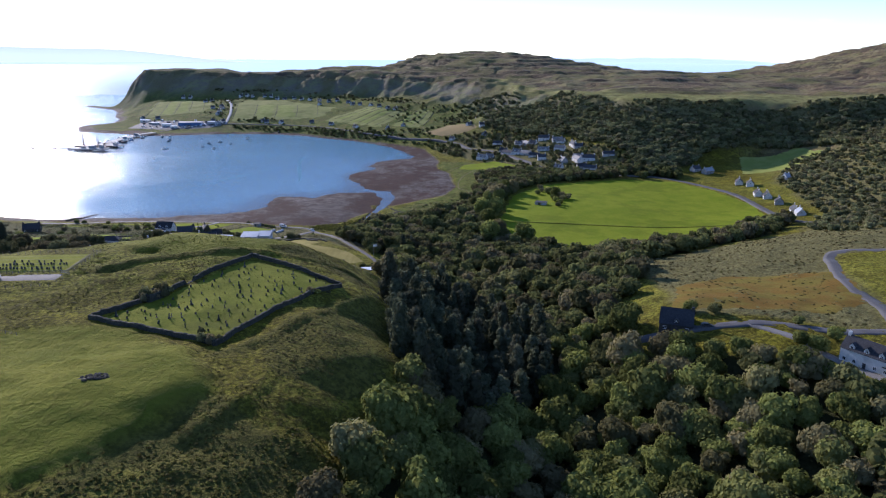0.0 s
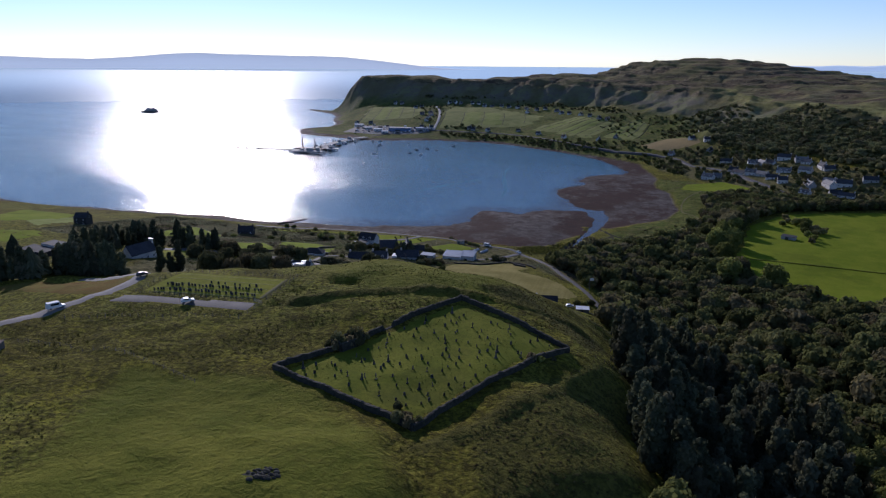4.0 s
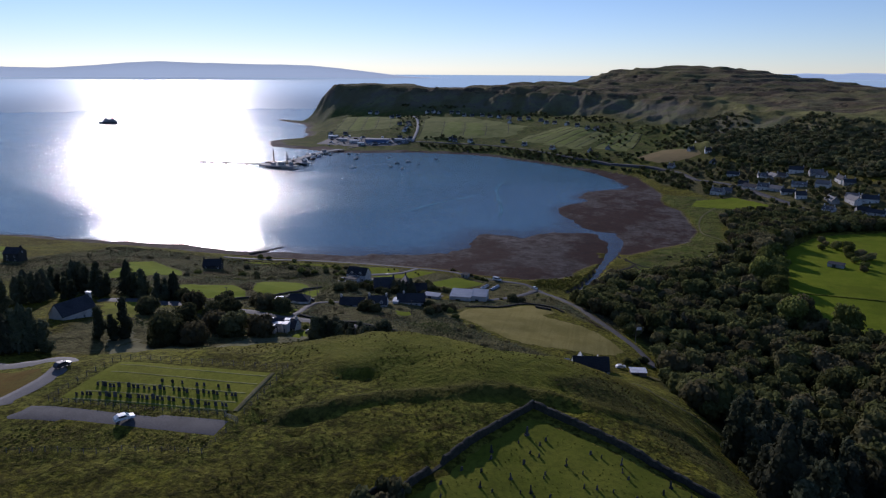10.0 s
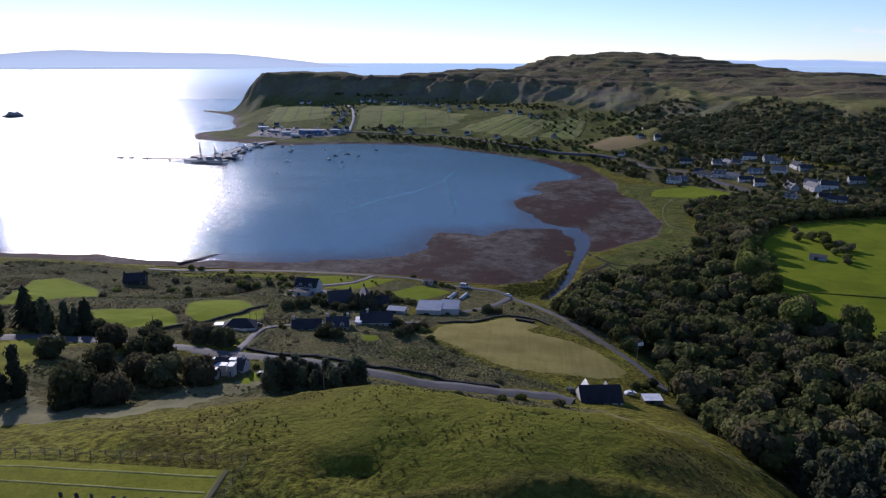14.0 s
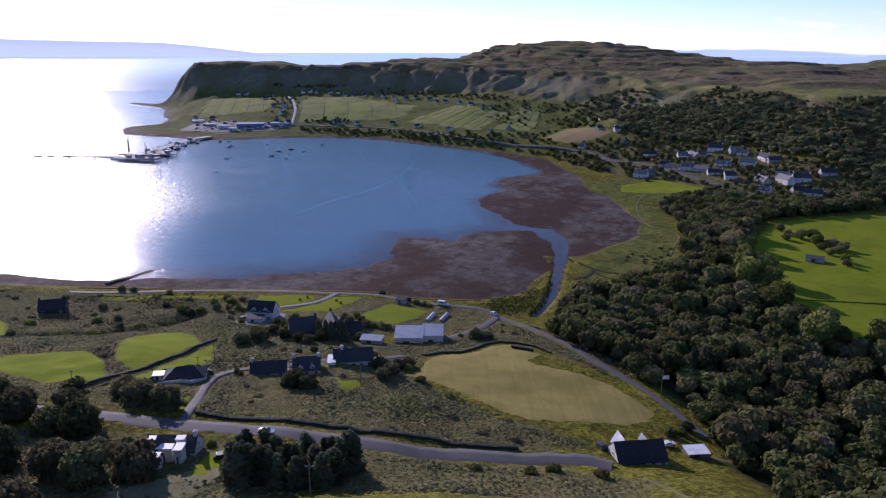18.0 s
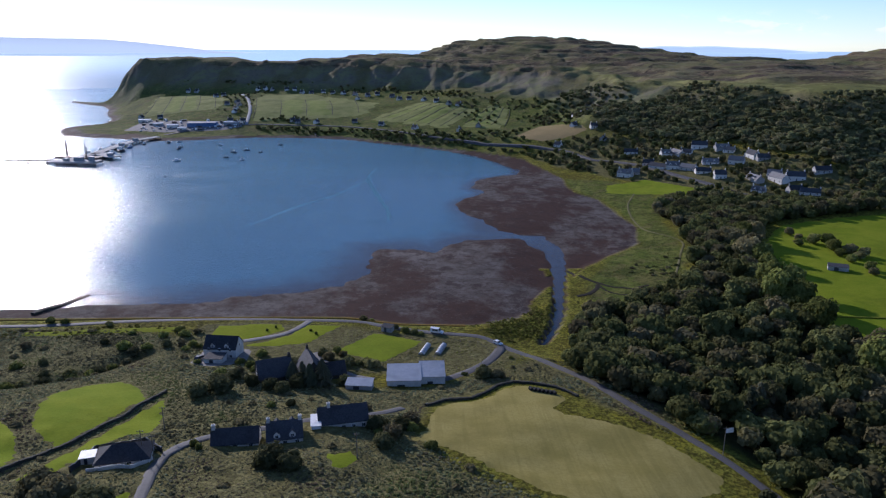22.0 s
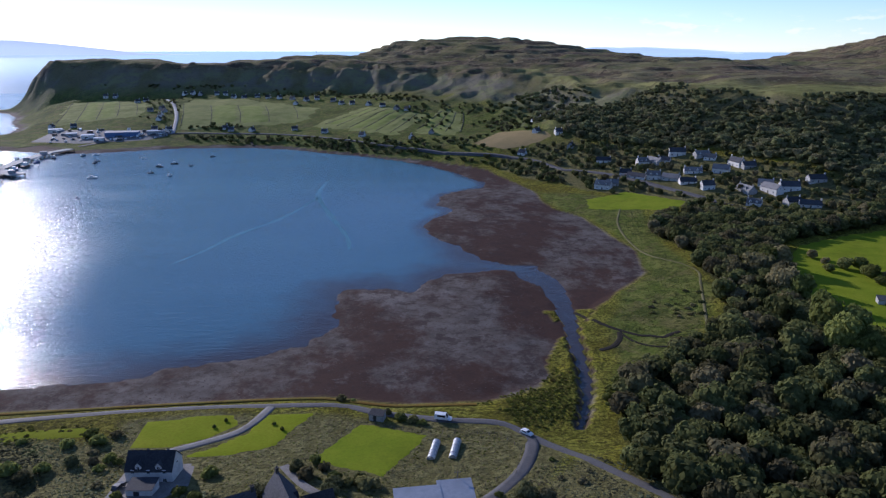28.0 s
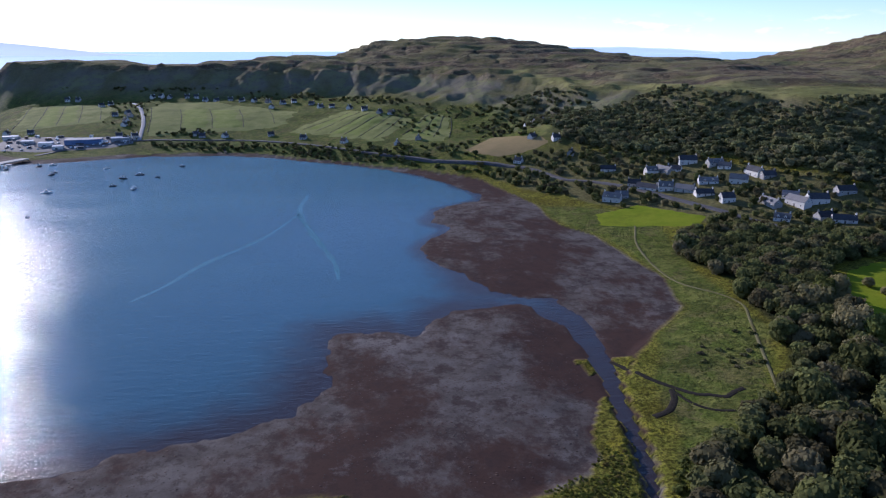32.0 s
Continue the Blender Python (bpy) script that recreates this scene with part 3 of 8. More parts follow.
def spread(lo, hi, first, last, step, grow, most):
    """Grid lines: even between lo and hi, wider and wider outside."""
    mid = list(np.arange(lo, hi + step / 2, step))
    s, a = step, mid[0]
    left = []
    while a > first:
        s = min(s * grow, most)
        a -= s
        left.append(a)
    s, a = step, mid[-1]
    right = []
    while a < last:
        s = min(s * grow, most)
        a += s
        right.append(a)
    return np.array(left[::-1] + mid + right)


def widen(lines, first, last):
    """Coarse grid lines outside the part of the plan that is looked at."""
    lo = np.arange(lines[0] - 60, first - 60, -60)[::-1]
    return np.concatenate([lo, lines, np.arange(lines[-1] + 60, last + 60, 60)])


GX = widen(spread(-300, 110, -950, 1250, 2.0, 1.03, 9), -2600, 2400)
GY = widen(spread(100, 720, -300, 2130, 2.0, 1.02, 8), -900, 2650)
XX, YY = np.meshgrid(GX, GY, indexing="ij")


def kernel(d2):
    return d2 * np.log(d2 + 1e-9)


def lay_land(spots):
    s = spots[:, :2] / 500
    d2 = ((s[:, None] - s[None]) ** 2).sum(-1)
    n = len(s)
    a = np.zeros((n + 3, n + 3))
    a[:n, :n] = kernel(d2) + 1e-3 * np.eye(n)
    a[:n, n:] = np.c_[np.ones(n), s]
    a[n:, :n] = a[:n, n:].T
    w = np.linalg.solve(a, np.r_[spots[:, 2], 0, 0, 0])
    px, py = XX.ravel() / 500, YY.ravel() / 500
    z = w[n] + w[n + 1] * px + w[n + 2] * py
    for k in range(n):
        z += w[k] * kernel((px - s[k, 0]) ** 2 + (py - s[k, 1]) ** 2)
    return z.reshape(XX.shape)


far_out = ease(np.hypot(XX - 100, YY - 900), 1500, 2100)
low, high = np.clip(lay_land(SPOTS), 0.5, 130), np.clip(lay_land(UPLAND) * (1 - far_out) + 70 * far_out, 40, 215)
over = np.where(inside(RIM, XX, YY), 1, -1) * reach(RIM, XX, YY) + 22 * wob(XX, YY, 70) + 9 * wob(XX, YY, 26) + 14 * wob(XX - 500, YY, 150)
scarp_rise = 0.8 * ease(over, -100, 38) + 0.2 * ease(over + 12 * wob(XX, YY, 18), -32, 14)
Z0 = low + np.maximum(high - low, 0) * scarp_rise
# lava terraces on the northern hills
hills = ease(YY + 0.25 * XX, 1020, 1250)
zt = Z0 + 4.0 * wob(XX, YY, 90) + 2.0 * wob(XX, YY, 37)
STEP = 7.5
kf = zt / STEP - np.floor(zt / STEP)
Z1 = (np.floor(zt / STEP) + ease(kf, 0.45, 0.72)) * STEP
Z0 = Z0 + hills * ease(Z0, 60, 85) * 0.7 * (Z1 - Z0)
Z0 += hills * (1.6 * wob(XX, YY, 45) + 1.1 * wob(XX, YY, 19)) * ease(Z0, 15, 40)
# gullies and spurs down the scarp, rills and hummocks on the moor
steep = ease(over, -115, -70) * (1 - ease(over, 20, 60)) * hills
ridged = (1 - 2 * np.abs(wob(XX, YY, 85))) + 0.6 * (1 - 2 * np.abs(wob(XX + 70, YY, 38))) + 0.3 * (1 - 2 * np.abs(wob(XX, YY + 40, 17)))
Z0 += steep * 5.5 * (ridged - 0.7)
moorland = ease(over, 10, 60) * hills
Z0 += moorland * (2.2 * wob(XX, YY, 60) + 1.3 * wob(XX + 9, YY, 26) - 2.6 * np.exp(-(wob(XX + 300, YY, 120) / 0.06) ** 2))
# hollows, hummocks and tussocks of the pasture
near = 1 - ease(np.hypot(XX + 90, YY - 300), 260, 700)
GRAVES = [(-192, 237), (-137, 239), (-137, 275), (-190, 275)]
YARD = [(-112, 208), (-76, 269), (-38, 249), (-66, 188.5)]
kept = 1 - (1 - ease(reach(GRAVES, XX, YY), 0, 7)) * ~inside(GRAVES, XX, YY) - inside(GRAVES, XX, YY)
kept = np.maximum(kept, 0.12) * np.where(inside(YARD, XX, YY), 0.5, 1.0)
Z0 += kept * (0.9 * wob(XX, YY, 23) + 0.6 * wob(XX, YY, 9) + 0.36 * wob(XX, YY, 4.1)) * (0.3 + 0.7 * near) * ease(Z0, 6, 25)
for hx, hy, hr, hd in [(-88, 304, 4.5, -2.2), (-124, 272.5, 4, -1.4), (-117, 273.5, 3.4, -1.6), (-133, 249, 3.2, -1.5), (-124, 246, 2.6, -1.4), (-132, 261, 4, -1.6), (-136, 268, 3, -1.3), (-125, 251, 3, -1.2), (-128, 298, 3, -1.0), (-108, 281, 3, -0.9), (-72, 290, 3.5, -1.2), (-100, 180, 5, -0.8)]:
    Z0 += 0.95 * hd * np.exp(-(((XX - hx) ** 2 + ((YY - hy) * 1.5) ** 2) / (0.8 * hr) ** 2) * (1 + 0.5 * wob(XX, YY, 3.5)))
KNOLL = [(-150, 197), (-134, 197), (-120, 204), (-92, 201), (-70, 182), (-57, 159), (-64, 143), (-74, 124), (-82, 114), (-130, 114)]
brink = reach(KNOLL, XX, YY)
brink_line = reach([(-70, 178), (-58, 160), (-64, 143), (-74, 124), (-82, 112)], XX, YY, False)
Z0 += 2.0 * ease(np.where(inside(KNOLL, XX, YY), brink, -brink) + 1.2 * wob(XX, YY, 7), -2.5, 4) * np.exp(-(brink_line / 24) ** 2)
knoll = np.hypot(XX + 83, YY - 158)
Z0 += 1.3 * (1 - ease(knoll + 2.5 * wob(XX, YY, 9), 15, 23))
# a steep bank across the moor above the shore
moor_bank = reach([(-300, 478), (-271, 487), (-264, 492), (-256, 500), (-251, 514), (-247, 523)], XX, YY, False)
Z0 -= 3.0 * np.exp(-(moor_bank / 5.0) ** 2)
# old turf banks by the burial ground
for line, up in (([(-62, 180), (-51, 195), (-41, 215), (-36, 227), (-29, 246)], 0.9), ([(-129, 251), (-123, 256), (-110, 265), (-95, 269), (-82, 274), (-61, 275), (-50, 280), (-37, 287)], 1.1), ([(-58, 138), (-52, 150), (-46, 165), (-47, 178)], 1.0), ([(-104, 170), (-94, 168)], 0.9)):
    Z0 += up * np.exp(-(reach(line, XX, YY, False) / 1.5) ** 2)
wet = inside(WATER, XX, YY)
shore = reach(WATER, XX, YY)
STREAM = [(-58, 695), (-58, 650), (-63, 612), (-68, 582), (-82, 546)]
frayed = ease(reach(STREAM, XX, YY, False), 12, 30) * (np.hypot(XX + 150, YY - 850) < 500)
tide = np.where(wet, -shore, shore) + frayed * (5 * wob(XX, YY, 38) + 3.2 * wob(XX, YY, 15) + 1.8 * wob(XX, YY, 6))
wet, shore = tide < 0, np.abs(tide)
cover_flat = (inside(FLATS + [(-560, 1300), (-900, 1000), (-677, 620)], XX, YY) | wet)
to_grass = reach(FLATS, XX, YY, False)
beach = 0.16 + 0.035 * np.minimum(shore, 60) + 0.18 * wob(XX, YY, 13) + 0.10 * wob(XX, YY, 5)
skirt = ease(to_grass, 0, np.where(YY > 900, 46, 12)) * 0.97 + 0.03
rise = np.where((YY > 1480) & (XX < -500), ease(shore, 0, 75), ease(shore, 4, 30))
Z0 = np.where(cover_flat, np.minimum(beach, 1.5), 1.5 + (np.maximum(Z0, 1.5) - 1.5) * rise * np.where((YY > 1480) | (YY < 300), 1, skirt))
Z0 = np.where(wet, -np.minimum(0.15 + 0.05 * shore, 4.0) + 0.1 * wob(XX, YY, 8), Z0)
ZZ = Z0


def gz(x, y):
    """Height of the ground sheet."""
    x, y = np.asarray(x, float), np.asarray(y, float)
    i = np.clip(np.searchsorted(GX, x) - 1, 0, len(GX) - 2)
    j = np.clip(np.searchsorted(GY, y) - 1, 0, len(GY) - 2)
    u, v = np.clip((x - GX[i]) / (GX[i + 1] - GX[i]), 0, 1), np.clip((y - GY[j]) / (GY[j + 1] - GY[j]), 0, 1)
    return (ZZ[i, j] * (1 - u) + ZZ[i + 1, j] * u) * (1 - v) + (ZZ[i, j + 1] * (1 - u) + ZZ[i + 1, j + 1] * u) * v


def level(x, y):
    return float(gz(x, y))


# ---- woods of the plan ----
GORGE_WOOD = [(-21, 146), (-30, 105), (-15, 50), (60, 20), (110, 80), (130, 150), (122, 192), (100, 222), (74, 240), (70, 285), (90, 312), (104, 345), (112, 390), (160, 425), (240, 485), (292, 560),
              (258, 538), (167, 476), (86, 450), (48, 515), (36, 545), (62, 672), (70, 700), (42, 735), (30, 700), (24, 660), (14, 640), (0, 617), (-14, 606), (-41, 590), (-55, 577),
              (-66, 560), (-74, 536), (-79, 514), (-66, 488), (-52, 466), (-38, 440), (-34, 420), (-42, 402), (-36, 385), (-34, 350), (-18, 300), (-12, 262), (-8, 213), (-11, 180)]
FIELD_BELT = [(66, 695), (104, 734), (201, 766), (258, 750), (265, 790), (225, 800), (170, 785), (130, 795), (95, 815), (60, 815), (34, 782), (40, 735)]
SCARP_WOOD = [(64, 1109), (78, 1066), (108, 1034), (134, 1001), (168, 968), (190, 918), (218, 873), (232, 815), (275, 803), (318, 840), (390, 850), (450, 800), (455, 740), (600, 740), (760, 760), (760, 880), (620, 905), (520, 930), (420, 915), (320, 945), (252, 985), (225, 1050), (204, 1105), (165, 1160), (110, 1140)]
EAST_SCRUB = [(305, 550), (318, 600), (335, 700), (400, 800), (520, 740), (640, 620), (560, 480), (420, 430), (310, 420), (250, 440), (255, 490)]
GARDENS = [(-5, 1000), (40, 920), (90, 830), (150, 775), (240, 800), (215, 870), (170, 950), (110, 1040), (30, 1090), (-20, 1060)]
TOWN_TREES = [(-70, 1120), (-20, 1062), (60, 1100), (40, 1160), (-40, 1180), (-150, 1235), (-250, 1305), (-400, 1330), (-390, 1300), (-290, 1280), (-160, 1205)]
WOODS = [GORGE_WOOD, FIELD_BELT]
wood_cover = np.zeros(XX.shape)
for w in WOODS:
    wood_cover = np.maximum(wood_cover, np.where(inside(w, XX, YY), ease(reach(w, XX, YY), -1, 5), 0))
jag = 14 * wob(XX, YY, 30) + 6 * wob(XX, YY, 11)
moor_cover = np.maximum(np.maximum(ease(Z0 + 1.2 * jag, 46, 70) * hills, ease(over + jag, -75, -30) * hills), ease(XX + 0.3 * jag, 330, 420) * ease(YY, 300, 500) * 0.8)
scrub_cover = 0.75 * ease(YY, 1000, 1150) * ease(jag, -2, 9) * (1 - ease(XX, 100, 200))
CROFT_LAND = [(-420, 430), (-300, 395), (-195, 386), (-120, 386), (-78, 400), (-98, 408), (-126, 433), (-136, 445), (-134, 468), (-126, 478), (-108, 493), (-96, 495), (-84, 486), (-58, 455), (-48, 455), (-68, 500), (-88, 525),
              (-102, 518), (-128, 490), (-160, 488), (-175, 512), (-205, 512), (-228, 548), (-290, 556), (-420, 560)]
ROUGHS = [CROFT_LAND, [(-195, 385), (-120, 384), (-92, 392), (-112, 418), (-140, 436), (-190, 432)],
          [(-55, 188), (-46, 171), (-25, 167), (-16, 184), (-14, 240), (-28, 255), (-36, 235)], [(-76, 283), (-50, 272), (-32, 258), (-24, 290), (-55, 300)], EAST_SCRUB, [(-240, 500), (-100, 500), (-92, 522), (-98, 538), (-148, 556), (-180, 562), (-236, 562)], [(p[0], p[1]) for p in SCARP_WOOD], GARDENS, [(-165, 500), (-100, 500), (-60, 470), (-75, 500), (-100, 515), (-170, 512)],
          [(92, 252), (106, 345), (112, 390), (165, 425), (250, 470), (330, 460), (330, 380), (230, 352), (205, 350), (190, 320), (176, 263), (156, 234)], [(-250, 300), (-175, 325), (-150, 345), (-180, 372), (-260, 372)], [(-172, 343), (-120, 346), (-88, 346), (-66, 372), (-95, 376), (-150, 371), (-178, 370)]]
for w in ROUGHS[:2] + ROUGHS[4:]:
    d = reach(w, XX, YY)
    scrub_cover = np.maximum(scrub_cover, ease(np.where(inside(w, XX, YY), d, -d) + 0.35 * jag, -2, 4))
LUSH = [[(-66, 556), (-41, 586), (-12, 602), (10, 640), (26, 665), (32, 735), (40, 780), (60, 850), (40, 905), (-6, 940), (-8, 868), (10, 841), (14, 750), (2, 706), (-30, 668), (-52, 610)]]
lush_cover = np.zeros(XX.shape)
for w in LUSH:
    d = reach(w, XX, YY)
    lush_cover = np.maximum(lush_cover, 0.8 * ease(np.where(inside(w, XX, YY), d, -d) + 0.2 * jag, -2, 5))
lush_cover = np.maximum(lush_cover, 0.8 * ease(YY, 1000, 1200) * (1 - ease(Z0, 38, 60)) * (1 - ease(XX, 40, 90)))
d = reach(KNOLL, XX, YY)
sward_cover = 0.9 * ease(np.where(inside(KNOLL, XX, YY), d, -d) + 0.25 * jag, -1, 6)
crest = np.hypot((XX + 100) / 1.9, YY - 289) + 0.7 * jag
sward_cover = np.maximum(sward_cover, 0.75 * (1 - ease(crest, 14, 34)))
FELL = [(-76, 113), (-72, 121), (-62, 144), (-54, 155), (-45, 150), (-29, 144), (-15, 137), (-15, 60), (-60, 45)]
d = reach(FELL, XX, YY)
fell_cover = 0.9 * ease(np.where(inside(FELL, XX, YY), d, -d) + 0.3 * jag, -2, 6)
for bank in ([(-129, 251), (-123, 256), (-110, 265), (-95, 269), (-82, 274), (-61, 275), (-50, 280), (-37, 287)], [(-62, 180), (-51, 195), (-41, 215), (-36, 227), (-29, 246)]):
    fell_cover = np.maximum(fell_cover, 0.8 * (1 - ease(reach(bank, XX, YY, False) + 0.12 * jag, 1.5, 4.5)))
fell_cover = np.maximum(fell_cover, 0.9 * inside(ROUGHS[3], XX, YY) * ease(reach(ROUGHS[3], XX, YY) + 0.2 * jag, 0, 4))
fell_cover = np.maximum(fell_cover, 0.7 * inside(ROUGHS[2], XX, YY) * ease(reach(ROUGHS[2], XX, YY) + 0.2 * jag, 0, 4))
gx_, gy_ = np.gradient(ZZ, GX, axis=0), np.gradient(ZZ, GY, axis=1)
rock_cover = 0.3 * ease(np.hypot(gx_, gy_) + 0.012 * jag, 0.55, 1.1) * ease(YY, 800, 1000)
flat_cover = np.where(cover_flat, 1.0, 1 - ease(to_grass + 0.12 * jag, 0.0, 3.0) * 1.0) * np.where(YY > 1290, 0, 1)
flat_cover = np.where(wet | (shore < 5), 1.0, flat_cover)
flat_cover = np.where((reach(STREAM, XX, YY, False) + 0.5 * jag < 10) & (YY < 655) & (shore > 0.8), 0.0, flat_cover)


flat_cover = np.where((YY > 1000) & (XX < 20) & (shore + 0.25 * jag < np.where((XX < -400) & (YY < 1480), 20, 9)) & (YY < 1800), 1.0, flat_cover)


def sheet(name, z, layers, material, label):
    nx, ny = z.shape
    idx = np.arange(nx * ny).reshape(nx, ny)
    quads = np.stack([idx[:-1, :-1], idx[1:, :-1], idx[1:, 1:], idx[:-1, 1:]], -1).reshape(-1, 4)
    me = bpy.data.meshes.new(name)
    me.vertices.add(nx * ny)
    me.vertices.foreach_set("co", np.stack([XX, YY, z], -1).astype(np.float32).ravel())
    me.loops.add(quads.size)
    me.loops.foreach_set("vertex_index", quads.astype(np.int32).ravel())
    me.polygons.add(len(quads))
    me.polygons.foreach_set("loop_start", np.arange(0, quads.size, 4, dtype=np.int32))
    me.update(calc_edges=True)
    me.polygons.foreach_set("use_smooth", np.ones(len(quads), bool))
    for key, val in layers.items():
        me.attributes.new(key, "FLOAT", "POINT").data.foreach_set("value", np.clip(val, 0, 1).astype(np.float32).ravel())
    me.materials.append(MATS[material])
    return tagged(new(name, me), label, name, kind="structure")


crag_cover = 0.9 * ease(over + 0.6 * jag, -105, -75) * (1 - ease(over + 0.4 * jag, -6, 8)) * hills
turf_cover = 0.85 * ease(over + 0.5 * jag, -6, 8) * (1 - ease(over + 2 * jag, 45, 95)) * ease(XX, 40, 140)
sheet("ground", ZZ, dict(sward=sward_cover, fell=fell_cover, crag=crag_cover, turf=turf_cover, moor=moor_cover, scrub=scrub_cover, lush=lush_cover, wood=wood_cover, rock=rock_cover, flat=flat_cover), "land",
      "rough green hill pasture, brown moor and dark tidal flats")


def build_sea():
    """The sea: level over the bay, lifted to the horizon's height far out."""
    sx, sy = spread(-420, 20, -4900, 4900, 5, 1.035, 110), spread(560, 1290, -4700, 5100, 5, 1.035, 110)
    x, y = np.meshgrid(sx, sy, indexing="ij")
    r = np.hypot(x + 80, y - 200)
    k = np.minimum(1, 4750 / np.maximum(r, 1))
    x, y, r = -80 + (x + 80) * k, 200 + (y - 200) * k, r * k
    z = 100 * np.clip((r - 2300) / 2450, 0, 1) ** 1.25
    d = reach(WATER, x, y)
    wide = 14 + 40 * (1 - ease(y, 690, 860)) * ease(x, -420, -240)
    shoal = np.where(inside(WATER, x, y), np.clip(1 - d / wide, 0, 1), 1) * (r < 2000)
    n, m = x.shape
    idx = np.arange(n * m).reshape(n, m)
    q = np.stack([idx[:-1, :-1], idx[1:, :-1], idx[1:, 1:], idx[:-1, 1:]], -1).reshape(-1, 4)
    xr, yr = x.ravel()[q], y.ravel()[q]
    area = np.abs((xr[:, 2] - xr[:, 0]) * (yr[:, 3] - yr[:, 1]) - (xr[:, 3] - xr[:, 1]) * (yr[:, 2] - yr[:, 0]))
    q = q[area > 1]
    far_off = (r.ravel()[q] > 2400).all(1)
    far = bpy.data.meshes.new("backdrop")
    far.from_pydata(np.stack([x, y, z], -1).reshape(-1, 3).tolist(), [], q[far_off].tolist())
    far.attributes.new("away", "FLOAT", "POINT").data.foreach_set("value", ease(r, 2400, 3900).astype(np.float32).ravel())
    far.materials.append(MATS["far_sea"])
    tagged(new("backdrop", far), "sea out to the horizon, haze added as a glow", "distant sea", kind="structure")
    q = q[~far_off]
    me = bpy.data.meshes.new("sea")
    me.from_pydata(np.stack([x, y, z], -1).reshape(-1, 3).tolist(), [], q.tolist())
    me.polygons.foreach_set("use_smooth", np.ones(len(q), bool))
    me.attributes.new("lee", "FLOAT", "POINT").data.foreach_set("value", ((1 - ease(d, 40, 260)) * (r < 2000) * (1 - ease(y, 900, 1100))).astype(np.float32).ravel())
    me.attributes.new("shoal", "FLOAT", "POINT").data.foreach_set("value", shoal.astype(np.float32).ravel())
    me.materials.append(MATS["sea_water"])
    tagged(new("sea", me), "blue sea and bay with wind ripples and sun glitter", "water", kind="structure")


build_sea()


def far_ridge(name, az0, az1, r, base, heights, material, label):
    """A far coast: a long ridge with depth, from azimuth az0 to az1 (degrees west of +y)."""
    az = np.radians(np.linspace(az0, az1, 60))
    k = np.linspace(0, 1, 60)
    h = np.interp(k, np.linspace(0, 1, len(heights)), heights) + 1.5 * wob(k * 300, k * 0 + 7, 11) + 0.8 * wob(k * 300, k * 0 + 3, 4)
    h = np.maximum(h, 0.5)
    rows = []
    for dr, f in ((0, 0.0), (15, 0.55), (45, 1.0), (120, 0.6)):
        rows.append(np.stack([-80 - (r + dr) * np.sin(az), 200 + (r + dr) * np.cos(az), base + f * h - (4 if f == 0 else 0)], -1))
    co = np.concatenate(rows)
    faces = [(a * 60 + i, a * 60 + i + 1, (a + 1) * 60 + i + 1, (a + 1) * 60 + i) for a in range(3) for i in range(59)]
    me = bpy.data.meshes.new(name)
    me.from_pydata(co.tolist(), [], faces)
    me.polygons.foreach_set("use_smooth", np.ones(len(faces), bool))
    me.materials.append(MATS[material])
    return tagged(new(name, me), label, "distant land", kind="structure")


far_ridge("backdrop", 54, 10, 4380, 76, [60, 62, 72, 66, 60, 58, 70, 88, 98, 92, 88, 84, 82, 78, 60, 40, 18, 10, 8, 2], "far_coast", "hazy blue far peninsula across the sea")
far_ridge("backdrop", -5, -27, 4560, 96, [2, 14, 40, 26, 22, 30, 26, 34, 30, 34, 26, 22, 14, 2], "far_isles", "far islands on the horizon, haze painted pale blue")
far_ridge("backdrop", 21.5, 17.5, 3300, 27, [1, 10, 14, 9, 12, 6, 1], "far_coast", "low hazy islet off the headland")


# ---- roads and fields, draped on the ground ----
def bend(points, step=3.0):
    """A smooth line through the plan's points."""
    p = np.array(points, float)
    p = np.vstack([2 * p[0] - p[1], p, 2 * p[-1] - p[-2]])
    res = []
    for i in range(1, len(p) - 2):
        n = max(2, int(np.hypot(*(p[i + 1] - p[i])) / step))
        for t in np.arange(n) / n:
            res.append(0.5 * (2 * p[i] + (p[i + 1] - p[i - 1]) * t + (2 * p[i - 1] - 5 * p[i] + 4 * p[i + 1] - p[i + 2]) * t ** 2 + (3 * p[i] - p[i - 1] - 3 * p[i + 1] + p[i + 2]) * t ** 3))
    return np.array(res + [p[-2]])


